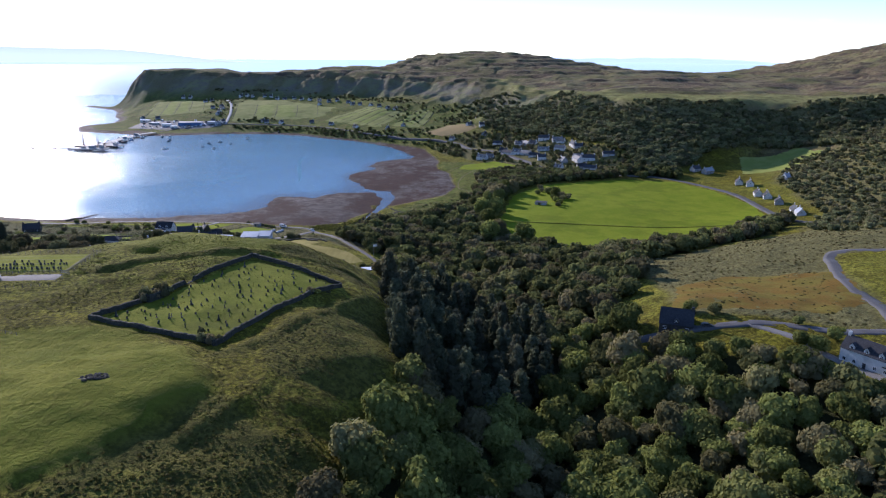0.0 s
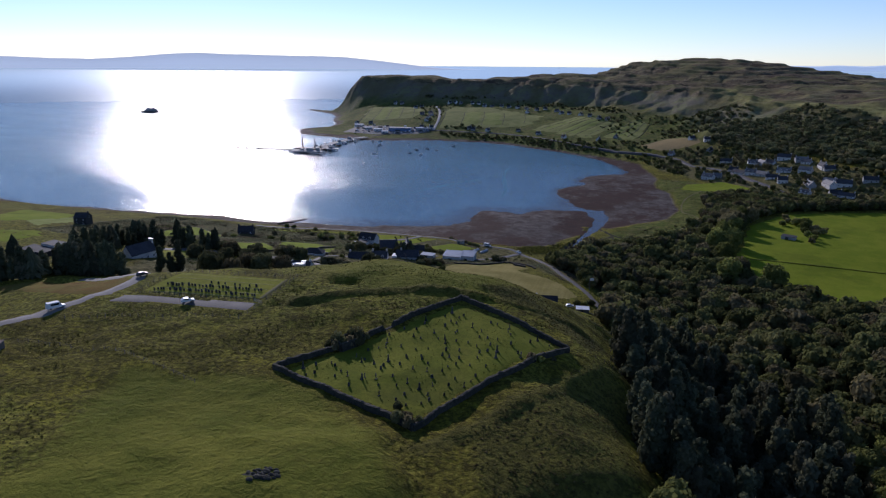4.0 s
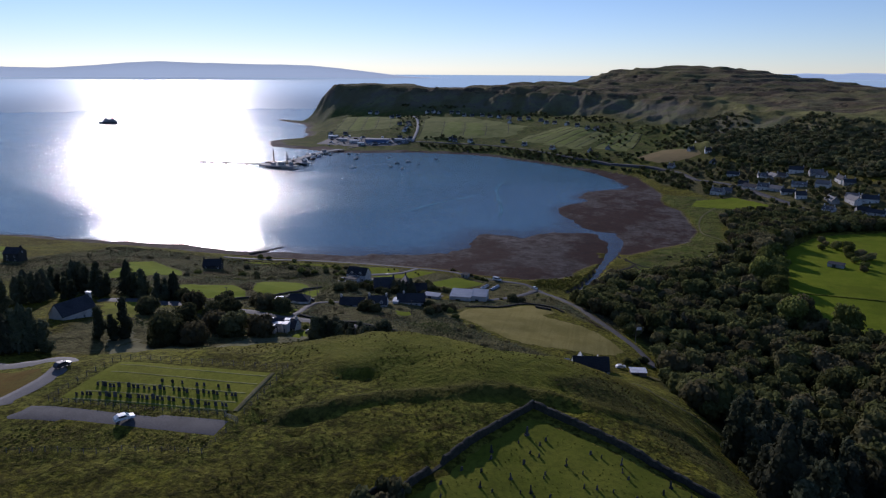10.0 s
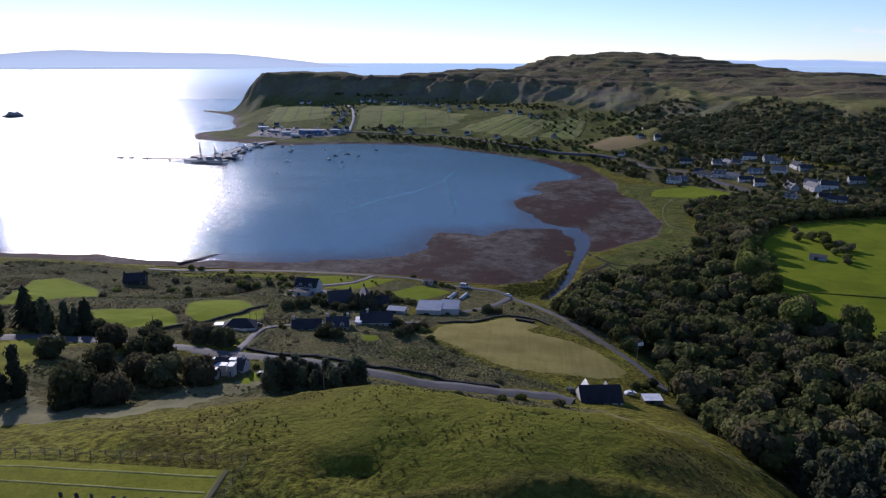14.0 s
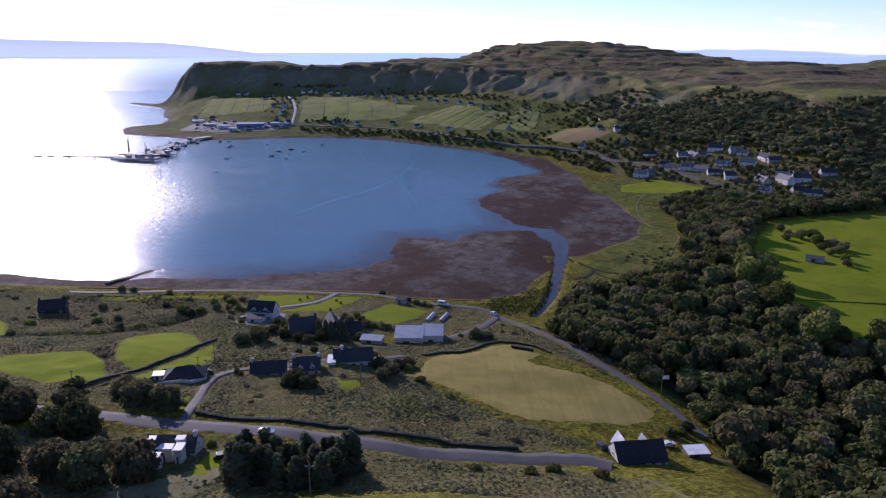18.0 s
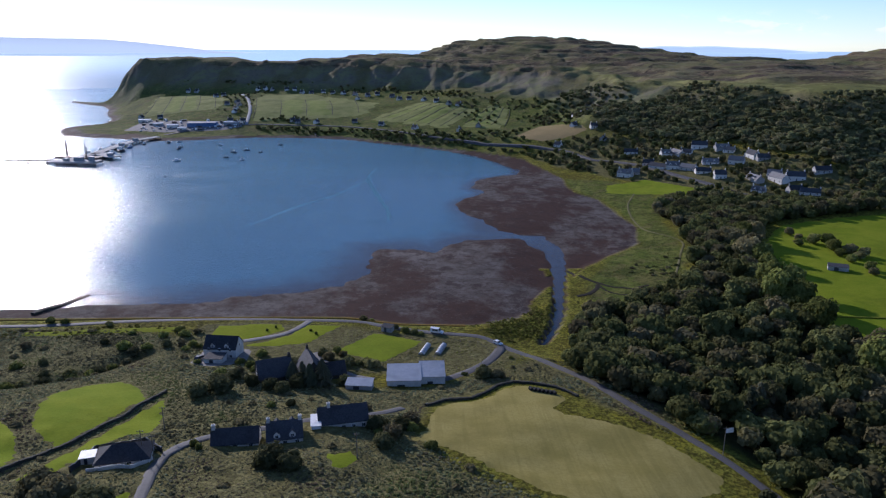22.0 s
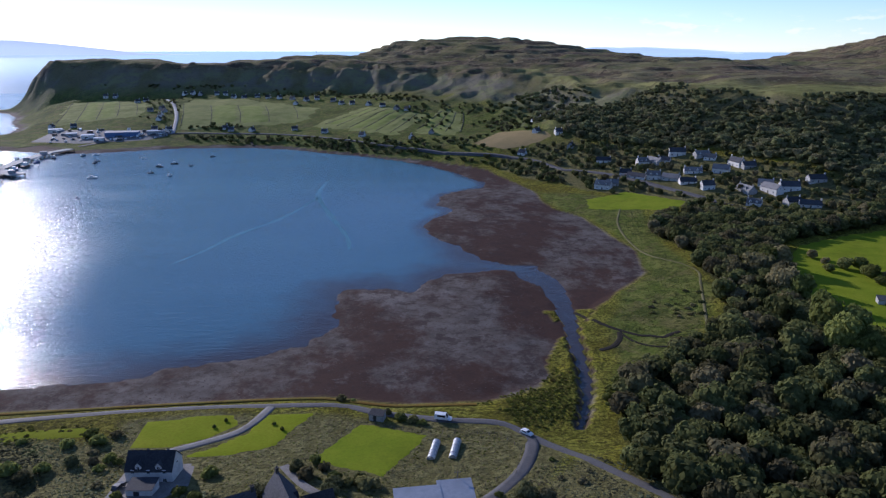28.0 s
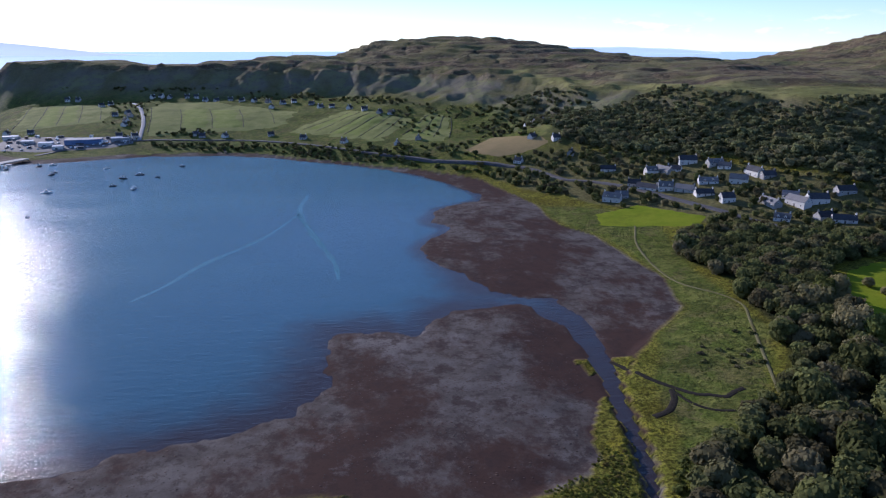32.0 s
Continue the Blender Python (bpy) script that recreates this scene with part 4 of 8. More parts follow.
def ribbon(name, points, width, material, label, lift=0.14, kind="structure", step=3.0, category="road"):
    line = bend(points, step)
    way = np.gradient(line, axis=0)
    way /= np.linalg.norm(way, axis=1)[:, None] + 1e-9
    side = np.stack([-way[:, 1], way[:, 0]], -1)
    offs = np.array([-0.56, -0.5, -0.17, 0.17, 0.5, 0.56]) * width
    lifts = np.array([-0.35, lift, lift + 0.03, lift + 0.03, lift, -0.35])
    rag = 1 + 0.07 * wob(line[:, 0], line[:, 1], 6)
    rows = line[:, None] + side[:, None] * (offs[None, :, None] * rag[:, None, None])
    z = gz(rows[..., 0], rows[..., 1])
    mid = np.maximum(z[:, 1:5].mean(1), z[:, 1:5].max(1) - 0.25)
    zr = np.where(np.abs(offs)[None] > width * 0.52, z - 0.3, mid[:, None] + lifts[None])
    co = np.concatenate([rows, zr[..., None]], -1).reshape(-1, 3)
    n = len(line)
    faces = [(i * 6 + j + 1, i * 6 + j, (i + 1) * 6 + j, (i + 1) * 6 + j + 1) for i in range(n - 1) for j in range(5)]
    me = bpy.data.meshes.new(name)
    me.from_pydata(co.tolist(), [], faces)
    me.materials.append(MATS[material])
    me.polygons.foreach_set("use_smooth", np.ones(len(faces), bool))
    return tagged(new(name, me), label, category, kind=kind)


def patch(name, poly, material, label, lift=0.12, cell=3.0, category="field", ragged=0.6):
    """A field: its own sheet with a small edge, laid over the ground."""
    from mathutils import geometry
    edge = []
    for (x0, y0), (x1, y1) in zip(poly, poly[1:] + poly[:1]):
        n = max(1, int(math.hypot(x1 - x0, y1 - y0) / cell))
        edge += [(x0 + (x1 - x0) * k / n, y0 + (y1 - y0) * k / n) for k in range(n)]
    ex, ey = np.array(edge).T
    ex, ey = ex + ragged * wob(ex, ey, 7), ey + ragged * wob(ex + 50, ey, 7)
    edge = list(zip(ex.tolist(), ey.tolist()))
    gx, gy = np.meshgrid(np.arange(ex.min(), ex.max(), cell), np.arange(ey.min(), ey.max(), cell))
    gx, gy = gx.ravel(), gy.ravel()
    ok = inside(edge, gx, gy) & (reach(edge, gx, gy) > cell * 0.5)
    pts = [Vector(p) for p in edge + list(zip(gx[ok].tolist(), gy[ok].tolist()))]
    v, e, f, *_ = geometry.delaunay_2d_cdt(pts, [], [list(range(len(edge)))], 1, 1e-4)
    vx, vy = np.array([p.x for p in v]), np.array([p.y for p in v])
    d = reach(edge, vx, vy)
    vz = gz(vx, vy) + np.where(d < 0.05, -0.12, lift)
    me = bpy.data.meshes.new(name)
    me.from_pydata(np.stack([vx, vy, vz], -1).tolist(), [], [list(q) for q in f])
    me.polygons.foreach_set("use_smooth", np.ones(len(me.polygons), bool))
    me.materials.append(MATS[material])
    return tagged(new(name, me), label, category, kind="structure")


MAIN_ROAD = [(-290, 385), (-250, 384), (-219, 381), (-187, 378), (-167, 376), (-146, 376), (-120, 377), (-98, 381), (-84, 386), (-75, 384)]
CHURCH_ROAD = [(-232, 190), (-212, 215), (-206, 232), (-201, 242), (-198, 254), (-199, 264), (-204, 272), (-213, 276), (-226, 274), (-240, 277)]
SHORE_ROAD = [(-330, 560), (-274, 564), (-221, 567), (-189, 566), (-164, 564), (-150, 557), (-130, 550), (-110, 545), (-101, 534), (-88, 517), (-76, 496), (-66, 475), (-55, 457), (-45, 438), (-38, 420)]
CROFT_LANE = [(-191, 380), (-195, 402), (-198, 417), (-197, 430), (-190, 441), (-178, 446), (-165, 450), (-148, 457), (-140, 466)]
ribbon("road", MAIN_ROAD, 6.0, "tarmac", "grey tarmac road below the hill")
ribbon("road", CHURCH_ROAD, 5.5, "glare_tarmac", "tarmac road curving past the burial ground, sun glare painted pale")
ribbon("road", SHORE_ROAD, 3.3, "tarmac", "narrow grey shore road")
ribbon("road", CROFT_LANE, 2.8, "tarmac", "narrow lane between the crofts")
ribbon("road", [(-186, 567), (-190, 556), (-195, 548), (-203, 543), (-213, 538), (-222, 533)], 3.2, "gravel", "gravel drive between lawns")
ribbon("road", [(-103, 537), (-104, 528), (-110, 515), (-120, 503), (-128, 497)], 4.0, "tarmac", "tarmac drive to the shed")
ribbon("road", [(-178, 525), (-172, 514), (-166, 507), (-160, 500), (-152, 497)], 2.6, "gravel", "gravel garden drive")
ribbon("road", [(70, 250), (97, 241), (117, 240), (134, 234), (160, 229), (200, 222), (260, 205)], 5.0, "tarmac", "grey tarmac road above the glen")
ribbon("road", [(112, 240), (122, 227), (129, 212), (137, 196), (150, 175)], 3.6, "gravel", "gravel drive to the white house")
ribbon("road", [(160, 229), (170, 252), (178, 292), (192, 330), (198, 345), (210, 353), (232, 348), (260, 335)], 5.5, "tarmac", "grey tarmac hairpin road on the hillside")
ribbon("road", [(232, 770), (253, 748), (275, 700), (284, 660), (283, 600), (278, 545), (285, 500)], 7.0, "tarmac", "grey village road beside the green field")
ribbon("road", [(37, 1000), (60, 975), (80, 940), (92, 907), (106, 872), (123, 830), (138, 797), (180, 782), (232, 770)], 7.0, "tarmac", "grey village road")
ribbon("road", [(37, 1000), (19, 1048), (-7, 1080), (-36, 1107), (-78, 1149), (-125, 1190), (-189, 1256), (-268, 1318), (-355, 1338), (-412, 1343), (-470, 1322), (-515, 1280)], 6.0, "tarmac", "grey coast road", 0.3)
ribbon("road", [(-414, 1343), (-420, 1380), (-432, 1444), (-459, 1540), (-485, 1600)], 5.0, "concrete", "pale road climbing from the harbour", 0.5)
ribbon("bank", [(-330, 571), (-274, 573), (-214, 574.5), (-172, 573), (-146, 564), (-116, 561)], 1.7, "bracken", "grassy bank between shore road and beach", 0.45, category="bank")
ribbon("path", [(-16, 285), (-15, 310), (-15, 335), (-17, 370), (-24, 395), (-34, 402), (-46, 405)], 1.8, "worn_track", "pale footpath along the foot of the hill", 0.1, category="path")
ribbon("path", [(-24, 327), (-31, 325), (-40, 322), (-50, 330), (-60, 350), (-70, 376)], 1.2, "worn_track", "faint footpath down the slope", 0.08, category="path")
patch("hay_field", [(-131, 469), (-126, 474), (-118, 476), (-112, 481), (-107, 488), (-102, 490.5), (-96, 489), (-89, 484.5), (-84, 477), (-91, 469), (-88, 465.5), (-80, 464), (-70, 459), (-60, 450), (-50, 433), (-55, 424), (-66, 418), (-77, 417), (-96, 411), (-112, 423), (-125, 435), (-138, 440), (-133, 451)],
      "hay_stubble", "pale mown hay field with cut rows", cell=2.5)
patch("green_field", [(38, 545), (50, 590), (58, 640), (66, 674), (84, 700), (104, 727), (150, 745), (201, 758), (251, 742), (272, 690), (284, 628), (274, 571), (254, 541), (210, 507), (167, 480), (125, 462), (86, 453), (62, 490), (50, 518)],
      "mown_grass", "bright green flat pasture by the woods", cell=5.0)
patch("stony_hollow", [(-90, 154), (-87.5, 156.3), (-84.5, 156), (-83.2, 154.6), (-86, 153.2)], "dry_stone", "patch of dark stones on the green knoll", 0.05, 1.0, "stones", 0.5)
patch("lawn", [(-227, 540), (-226, 559), (-210, 562), (-198, 561), (-194, 553), (-202, 545), (-213, 540)], "lawn", "bright mown lawn by the shore road", cell=2.0)
patch("lawn", [(-212, 534), (-201, 540), (-192, 548), (-188, 560), (-170, 560), (-183, 536), (-196, 532)], "lawn", "bright mown lawn beside the drive", cell=2.0)
patch("lawn", [(-172, 527), (-156, 551), (-134, 540), (-150, 516)], "mown_grass", "bright green paddock with fence", cell=2.0)
CROFT_FIELDS = [([(-284, 424), (-286, 438), (-276, 443), (-266, 446.5), (-254.7, 446.5), (-246.5, 441), (-239, 431), (-234.5, 423), (-232, 413), (-244.5, 411.5), (-257.4, 415.3)], "bright green rounded croft field"),
                ([(-244, 445), (-250, 458), (-252, 470), (-246, 483), (-237.5, 488), (-228, 481), (-220.5, 468), (-222.5, 452.5), (-225.6, 437.5), (-228.5, 429.5), (-233, 432), (-239, 436.5)], "bright green croft field above the moor"),
                ([(-216, 472.5), (-210, 455), (-206, 439), (-214, 437.5), (-216.5, 428), (-218, 418), (-221.5, 407.5), (-227.5, 405.5), (-225.5, 419.5), (-222.8, 434), (-219.4, 449.5)], "bright green strip field by the lane"),
                ([(-330, 434), (-336, 450), (-366, 505), (-358, 520), (-322, 500), (-304, 473), (-315, 445)], "bright green croft field near the shore"),
                ([(-203, 395), (-202.6, 398.5), (-197.5, 405), (-196.2, 397), (-194.8, 389.2), (-199, 387)], "small bright lawn beside the lane"),
                ([(-159, 425), (-152, 429), (-149, 425), (-152, 418), (-156, 417)], "small bright lawn among the scrub"),
                ([(-178, 350.5), (-170.5, 349.5), (-169, 362), (-171, 368), (-177, 367)], "bright lawn beside the bungalow")]
for poly, words in CROFT_FIELDS:
    patch("croft_field", poly, "mown_grass", words, cell=2.0, ragged=0.35)
patch("croft_field", [(-310, 548), (-310, 556), (-240, 557), (-240, 549)], "lawn", "bright grass strip behind the shore", cell=2.5)
patch("croft_field", [(-457, 408), (-438, 420), (-409, 423), (-397, 410), (-402, 386), (-426, 383)], "mown_grass", "bright green field west of the church", cell=4)
patch("croft_field", [(-501, 443), (-508, 472), (-533, 524), (-485, 519), (-466, 516), (-449, 481), (-468, 443)], "mown_grass", "bright green field above the sea", cell=5)
patch("croft_field", [(-462, 457), (-458, 505), (-431, 476), (-430, 436)], "croft_strip", "pale mown field above the sea", cell=4)
patch("rough_patch", [(-227, 310), (-196, 304), (-179, 321), (-172, 342), (-162, 359), (-168, 363), (-182, 351), (-192, 344), (-195, 325), (-216, 326), (-232, 336), (-248, 349), (-235, 320)], "dry_grass", "pale dry grass at the foot of the hill", 0.1, 3, "grass", 1.2)
patch("rough_patch", [(-265, 257), (-254, 271), (-205, 267), (-199, 259), (-196, 248), (-211, 244), (-257, 251)], "bracken", "brown rough ground inside the road bend", cell=3)
patch("croft_field", [(-278, 371), (-272, 391), (-251, 367), (-239, 345), (-244, 337), (-256, 345)], "sward_grass", "green paddock beside the church", cell=3)
patch("croft_field", [(-300, 215), (-268, 250), (-236, 238), (-222, 225), (-246, 200)], "yard_grass", "green pasture strip beside the road", cell=3)
patch("croft_field", [(24, 892), (65, 906), (96, 855), (80, 833), (16, 856)], "mown_grass", "bright green field below the village", cell=4)
BARLEY = [(-38, 1131), (-16, 1154), (10, 1189), (50, 1119), (53, 1096), (25, 1094), (-4, 1096)]
patch("harbour_apron", [(-592, 1322), (-520, 1296), (-440, 1310), (-416, 1330), (-425, 1362), (-500, 1372), (-590, 1400)], "gravel", "grey gravel yard of the harbour", 0.4, 6, "yard", 1.5)
patch("house_yard", [(-224, 511), (-223, 529), (-219, 532), (-204, 531), (-201, 516), (-206, 509), (-214, 507)], "gravel", "gravel yard round the white house", 0.1, 2.0, "yard", 0.4)
patch("barley_field", BARLEY, "dry_barley", "pale dry barley field", 0.5, cell=8)
patch("bracken_slope", [(88, 259), (106, 305), (137, 328), (191, 320), (174, 266), (149, 250)], "bracken", "brown bracken field above the glen", cell=3)
patch("croft_field", [(330, 770), (350, 830), (420, 835), (430, 790), (380, 765)], "croft_strip", "pale green field behind the cottages", 0.3, cell=6)
CROFT_QUADS = [(*[(-606, 1441), (-496, 1466), (-536, 1600), (-653, 1641)], 4, "long narrow croft field above the harbour"), (*[(-413, 1385), (-249, 1396), (-265, 1495), (-443, 1538)], 4, "wide pale croft field above the coast road"),
               (*[(-208, 1344), (-121, 1251), (-79, 1332), (-146, 1392)], 5, "narrow bright croft field above the bay"), (*[(-86, 1252), (-35, 1213), (-18, 1310), (-45, 1329)], 3, "pale croft field above the far shore")]
for poly in [[(-609, 1430), (-487, 1450), (-503, 1566), (-606, 1659), (-652, 1612)], [(-410, 1361), (-233, 1379), (-221, 1456), (-355, 1587), (-437, 1596), (-448, 1537)], [(-231, 1345), (-115, 1234), (-63, 1321), (-154, 1416)], [(-94, 1234), (-36, 1197), (-16, 1328), (-43, 1344)]]:
    patch("croft_field", poly, "far_pasture", "wide green pasture of the far crofts", 0.35, 8, "field", 7.0)
for a, b, c, d, n, lab in CROFT_QUADS:
    for k in range(n):
        u, v = (k + 0.02) / n, (k + 0.96) / n
        quad = [(p[0] + (q[0] - p[0]) * w, p[1] + (q[1] - p[1]) * w) for p, q, w in ((a, b, u), (a, b, v), (d, c, v), (d, c, u))]
        patch("croft_strip", quad, ("croft_strip", "far_pasture", "croft_strip")[(k * 2 + n) % 3], lab, 0.75, cell=7, ragged=4.0)

# ---- building helpers ----
def part(name, bm, material, parent=None, label="", at=None, smooth=False):
    """One mesh object from a bmesh, under a thing or a part."""
    me = bpy.data.meshes.new(name)
    bm.to_mesh(me)
    bm.free()
    if smooth:
        me.polygons.foreach_set("use_smooth", np.ones(len(me.polygons), bool))
    me.materials.append(MATS[material])
    ob = new(name, me)
    ob.parent = parent
    if at is not None:
        ob.matrix_basis = at
    return tagged(ob, label)


def raw(name, co, faces, material, parent=None, label="", smooth=False):
    me = bpy.data.meshes.new(name)
    me.from_pydata(co, [], faces)
    if smooth:
        me.polygons.foreach_set("use_smooth", np.ones(len(me.polygons), bool))
    me.materials.append(MATS[material])
    ob = new(name, me)
    ob.parent = parent
    return tagged(ob, label)


def ico_points(sub):
    bm = bmesh.new()
    bmesh.ops.create_icosphere(bm, subdivisions=sub, radius=1)
    co = np.array([v.co[:] for v in bm.verts])
    fa = np.array([[v.index for v in f.verts] for f in bm.faces])
    bm.free()
    return co, fa


ICO1 = ico_points(1)


def leafy(rng, lobes, tufts, size, squash=0.8):
    """Crown of many leaf clumps round a few dark inner lobes: points and triangles, for a crown of radius about 1."""
    co, fa, base = [], [], 0
    for lx, ly, lz, lr in lobes:
        p = ICO1[0] * lr * 0.86 * (1 + 0.25 * (rng.random((len(ICO1[0]), 1)) - 0.5)) * (1, 1, squash) + (lx, ly, lz)
        co.append(p)
        fa.append(ICO1[1] + base)
        base += len(p)
    lob = np.array(lobes)
    w = lob[:, 3] ** 2
    pick = rng.choice(len(lob), tufts, p=w / w.sum())
    d = rng.normal(size=(tufts, 3))
    d[:, 2] = np.abs(d[:, 2]) * 0.9 - 0.25
    d /= np.linalg.norm(d, axis=1)[:, None]
    c = lob[pick, :3] + d * (lob[pick, 3] * rng.uniform(0.72, 1.12, tufts))[:, None] * (1, 1, squash)
    a = np.cross(d, rng.normal(size=(tufts, 3)))
    a /= np.linalg.norm(a, axis=1)[:, None]
    b = np.cross(d, a) + 0.28 * d * rng.normal(size=(tufts, 1))
    s = size * rng.uniform(0.6, 1.4, tufts)[:, None]
    quad = np.stack([c - a * s, c - b * s * 0.7 - d * s * 0.3, c + a * s, c + b * s * 0.7 + d * s * 0.25], 1).reshape(-1, 3)
    co.append(quad)
    q = base + np.arange(tufts)[:, None] * 4
    fa.append(np.concatenate([q + (0, 1, 2), q + (0, 2, 3)]))
    return np.concatenate(co), np.concatenate(fa)


def broad_crown(seed, tufts=420, size=0.16):
    rng = np.random.default_rng(seed)
    n = rng.integers(7, 11)
    lobes = [(0, 0, 0.80, 0.74), (0.1, 0, 0.45, 0.66)]
    for k in range(n):
        a = 2 * math.pi * k / n + rng.uniform(-0.4, 0.4)
        r = rng.uniform(0.35, 0.64)
        lobes.append((r * math.cos(a), r * math.sin(a), rng.uniform(0.38, 1.15), rng.uniform(0.3, 0.46)))
    return leafy(rng, lobes, tufts, size)


def spruce_crown(seed, layers=20, fine=15):
    """Tiers of drooping, ragged branches, radius 1 at the foot, height about 4."""
    rng = np.random.default_rng(seed)
    co, fa = [], []
    for k in range(layers):
        z, r = 0.45 + 3.4 * k / layers, 1.45 * (1 - k / layers) ** 0.62 * rng.uniform(0.78, 1.18) + 0.10
        for j in range(fine):
            a = 2 * math.pi * (j + rng.uniform(-0.3, 0.3)) / fine
            rr, w = r * rng.uniform(0.45, 1.25), r * 0.17 + 0.05
            d, s = np.array([math.cos(a), math.sin(a), 0]), np.array([-math.sin(a), math.cos(a), 0])
            b = len(co)
            co += [d * 0.02 + (0, 0, z + 0.42), d * rr * 0.55 + s * w + (0, 0, z + 0.1), d * rr + (0, 0, z - 0.22 * r), d * rr * 0.55 - s * w + (0, 0, z + 0.1), d * rr * 0.6 + (0, 0, z + 0.22)]
            fa += [(b, b + 4, b + 1), (b, b + 3, b + 4), (b + 4, b + 2, b + 1), (b + 4, b + 3, b + 2)]
    return np.array(co), np.array(fa)


def trunk_points(h, r, limbs, rng):
    """Tapered trunk with limbs: points and quads."""
    co, fa = [], []

    def tube(p0, p1, r0, r1, n=6):
        p0, p1 = np.array(p0, float), np.array(p1, float)
        d = (p1 - p0) / np.linalg.norm(p1 - p0)
        u = np.cross(d, (0.3, 0.9, 0.1))
        u /= np.linalg.norm(u)
        v = np.cross(d, u)
        b = len(co)
        for p, rr in ((p0, r0), ((p0 + p1) / 2 + u * r0 * 0.3, (r0 + r1) / 2), (p1, r1)):
            for k in range(n):
                t = 2 * math.pi * k / n
                co.append(p + (u * math.cos(t) + v * math.sin(t)) * rr)
        for s in range(2):
            for k in range(n):
                fa.append((b + s * n + k, b + s * n + (k + 1) % n, b + (s + 1) * n + (k + 1) % n, b + (s + 1) * n + k))

    tube((0, 0, -0.1), (0, 0, h), r, r * 0.45)
    for k in range(limbs):
        a = 2 * math.pi * k / max(limbs, 1) + rng.uniform(-0.5, 0.5)
        z = h * rng.uniform(0.45, 0.8)
        tube((0, 0, z), (0.45 * math.cos(a), 0.45 * math.sin(a), z + 0.4), r * 0.45, r * 0.16, 5)
    return [c.tolist() for c in co], fa


def tree_kind(name, crown, trunk_h, trunk_r, limbs, leaf, seed, scale):
    """One model tree, out of the way of none: its trunk carries the crown."""
    rng = np.random.default_rng(seed)
    co, fa = trunk_points(trunk_h, trunk_r, limbs, rng)
    tm = bpy.data.meshes.new("trunk")
    tm.from_pydata([[c * scale for c in p] for p in co], [], fa)
    tm.materials.append(MATS["bark"])
    cm = bpy.data.meshes.new("crown")
    cm.from_pydata((crown[0] * scale).tolist(), [], crown[1].tolist())
    cm.materials.append(MATS[leaf])
    return name, tm, cm


def plant(kind, x, y, size, turn, label, group, tall=1.0, category="tree"):
    name, tm, cm = kind
    ob = tagged(new(name), label, category, group)
    ob.empty_display_size = 0.2
    ob.matrix_basis = Matrix.LocRotScale((x, y, level(x, y) - 0.05), Euler((0, 0, turn)), (size, size, size * tall))
    for nm, me in (("trunk", tm), ("crown", cm)):
        new(nm, me).parent = ob
    return ob


def pine_crown(seed):
    """Tall dark crown of stacked, uneven lobes, radius about 1 and height about 3.4."""
    rng = np.random.default_rng(seed)
    lobes = []
    for k in range(13):
        u = k / 12
        a, r = rng.uniform(0, 6.28), rng.uniform(0.1, 0.5) * (1 - 0.75 * u)
        lobes.append((r * math.cos(a), r * math.sin(a), 0.42 + 2.78 * u, rng.uniform(0.55, 0.80) * (1 - 0.5 * u)))
    return leafy(rng, lobes, 800, 0.11, 1.0)


PINE = [tree_kind("conifer_tree", pine_crown(s), 2.4, 0.08, 2, "needle", s, 1.0) for s in (14, 15, 16)]
def low_crown(seed):
    """A broad crown that hangs down close to the ground."""
    co, fa = broad_crown(seed, 1500, 0.085)
    return co * (1, 1, 1.05) - (0, 0, 0.26), fa


DARK = [tree_kind("broadleaf_tree", low_crown(s), 0.7, 0.07, 4, "leaf_dark", s, 1.0) for s in (5, 6, 7)]
BROAD = [tree_kind("broadleaf_tree", broad_crown(s, 1300, 0.085), 0.7, 0.07, 4, "leaf", s, 1.0) for s in (1, 2, 3, 4)]
SPRUCE = [tree_kind("conifer_tree", spruce_crown(s), 3.6, 0.06, 0, "needle", s, 1.0) for s in (11, 12, 13)]
SHRUB = [tree_kind("garden_shrub", leafy(np.random.default_rng(s), [(0, 0, 0.35, 0.6), (0.4, 0.1, 0.3, 0.42), (-0.35, 0.2, 0.32, 0.45), (0, -0.4, 0.28, 0.4)], 260, 0.15), 0.3, 0.05, 3, "leaf", s, 1.0) for s in (21, 22)]


IVY = [(k[0], k[1], k[2].copy()) for k in SHRUB]
for k in IVY:
    k[2].materials[0] = MATS["leaf_dark"]


def scatter(poly, gap, rng, keep=1.0, clear=()):
    """Points in a polygon, no nearer than about gap, clear of the plan's roads and houses."""
    p = np.array(poly)
    x0, y0, x1, y1 = p[:, 0].min(), p[:, 1].min(), p[:, 0].max(), p[:, 1].max()
    gx, gy = np.meshgrid(np.arange(x0, x1, gap), np.arange(y0, y1, gap))
    gx, gy = gx.ravel() + rng.uniform(-0.45, 0.45, gx.size) * gap, gy.ravel() + rng.uniform(-0.45, 0.45, gx.size) * gap
    ok = inside(poly, gx, gy) & (rng.random(gx.size) < keep)
    for line, far in clear:
        ok &= reach(line, gx, gy, False) > far
    return np.stack([gx, gy], -1)[ok]


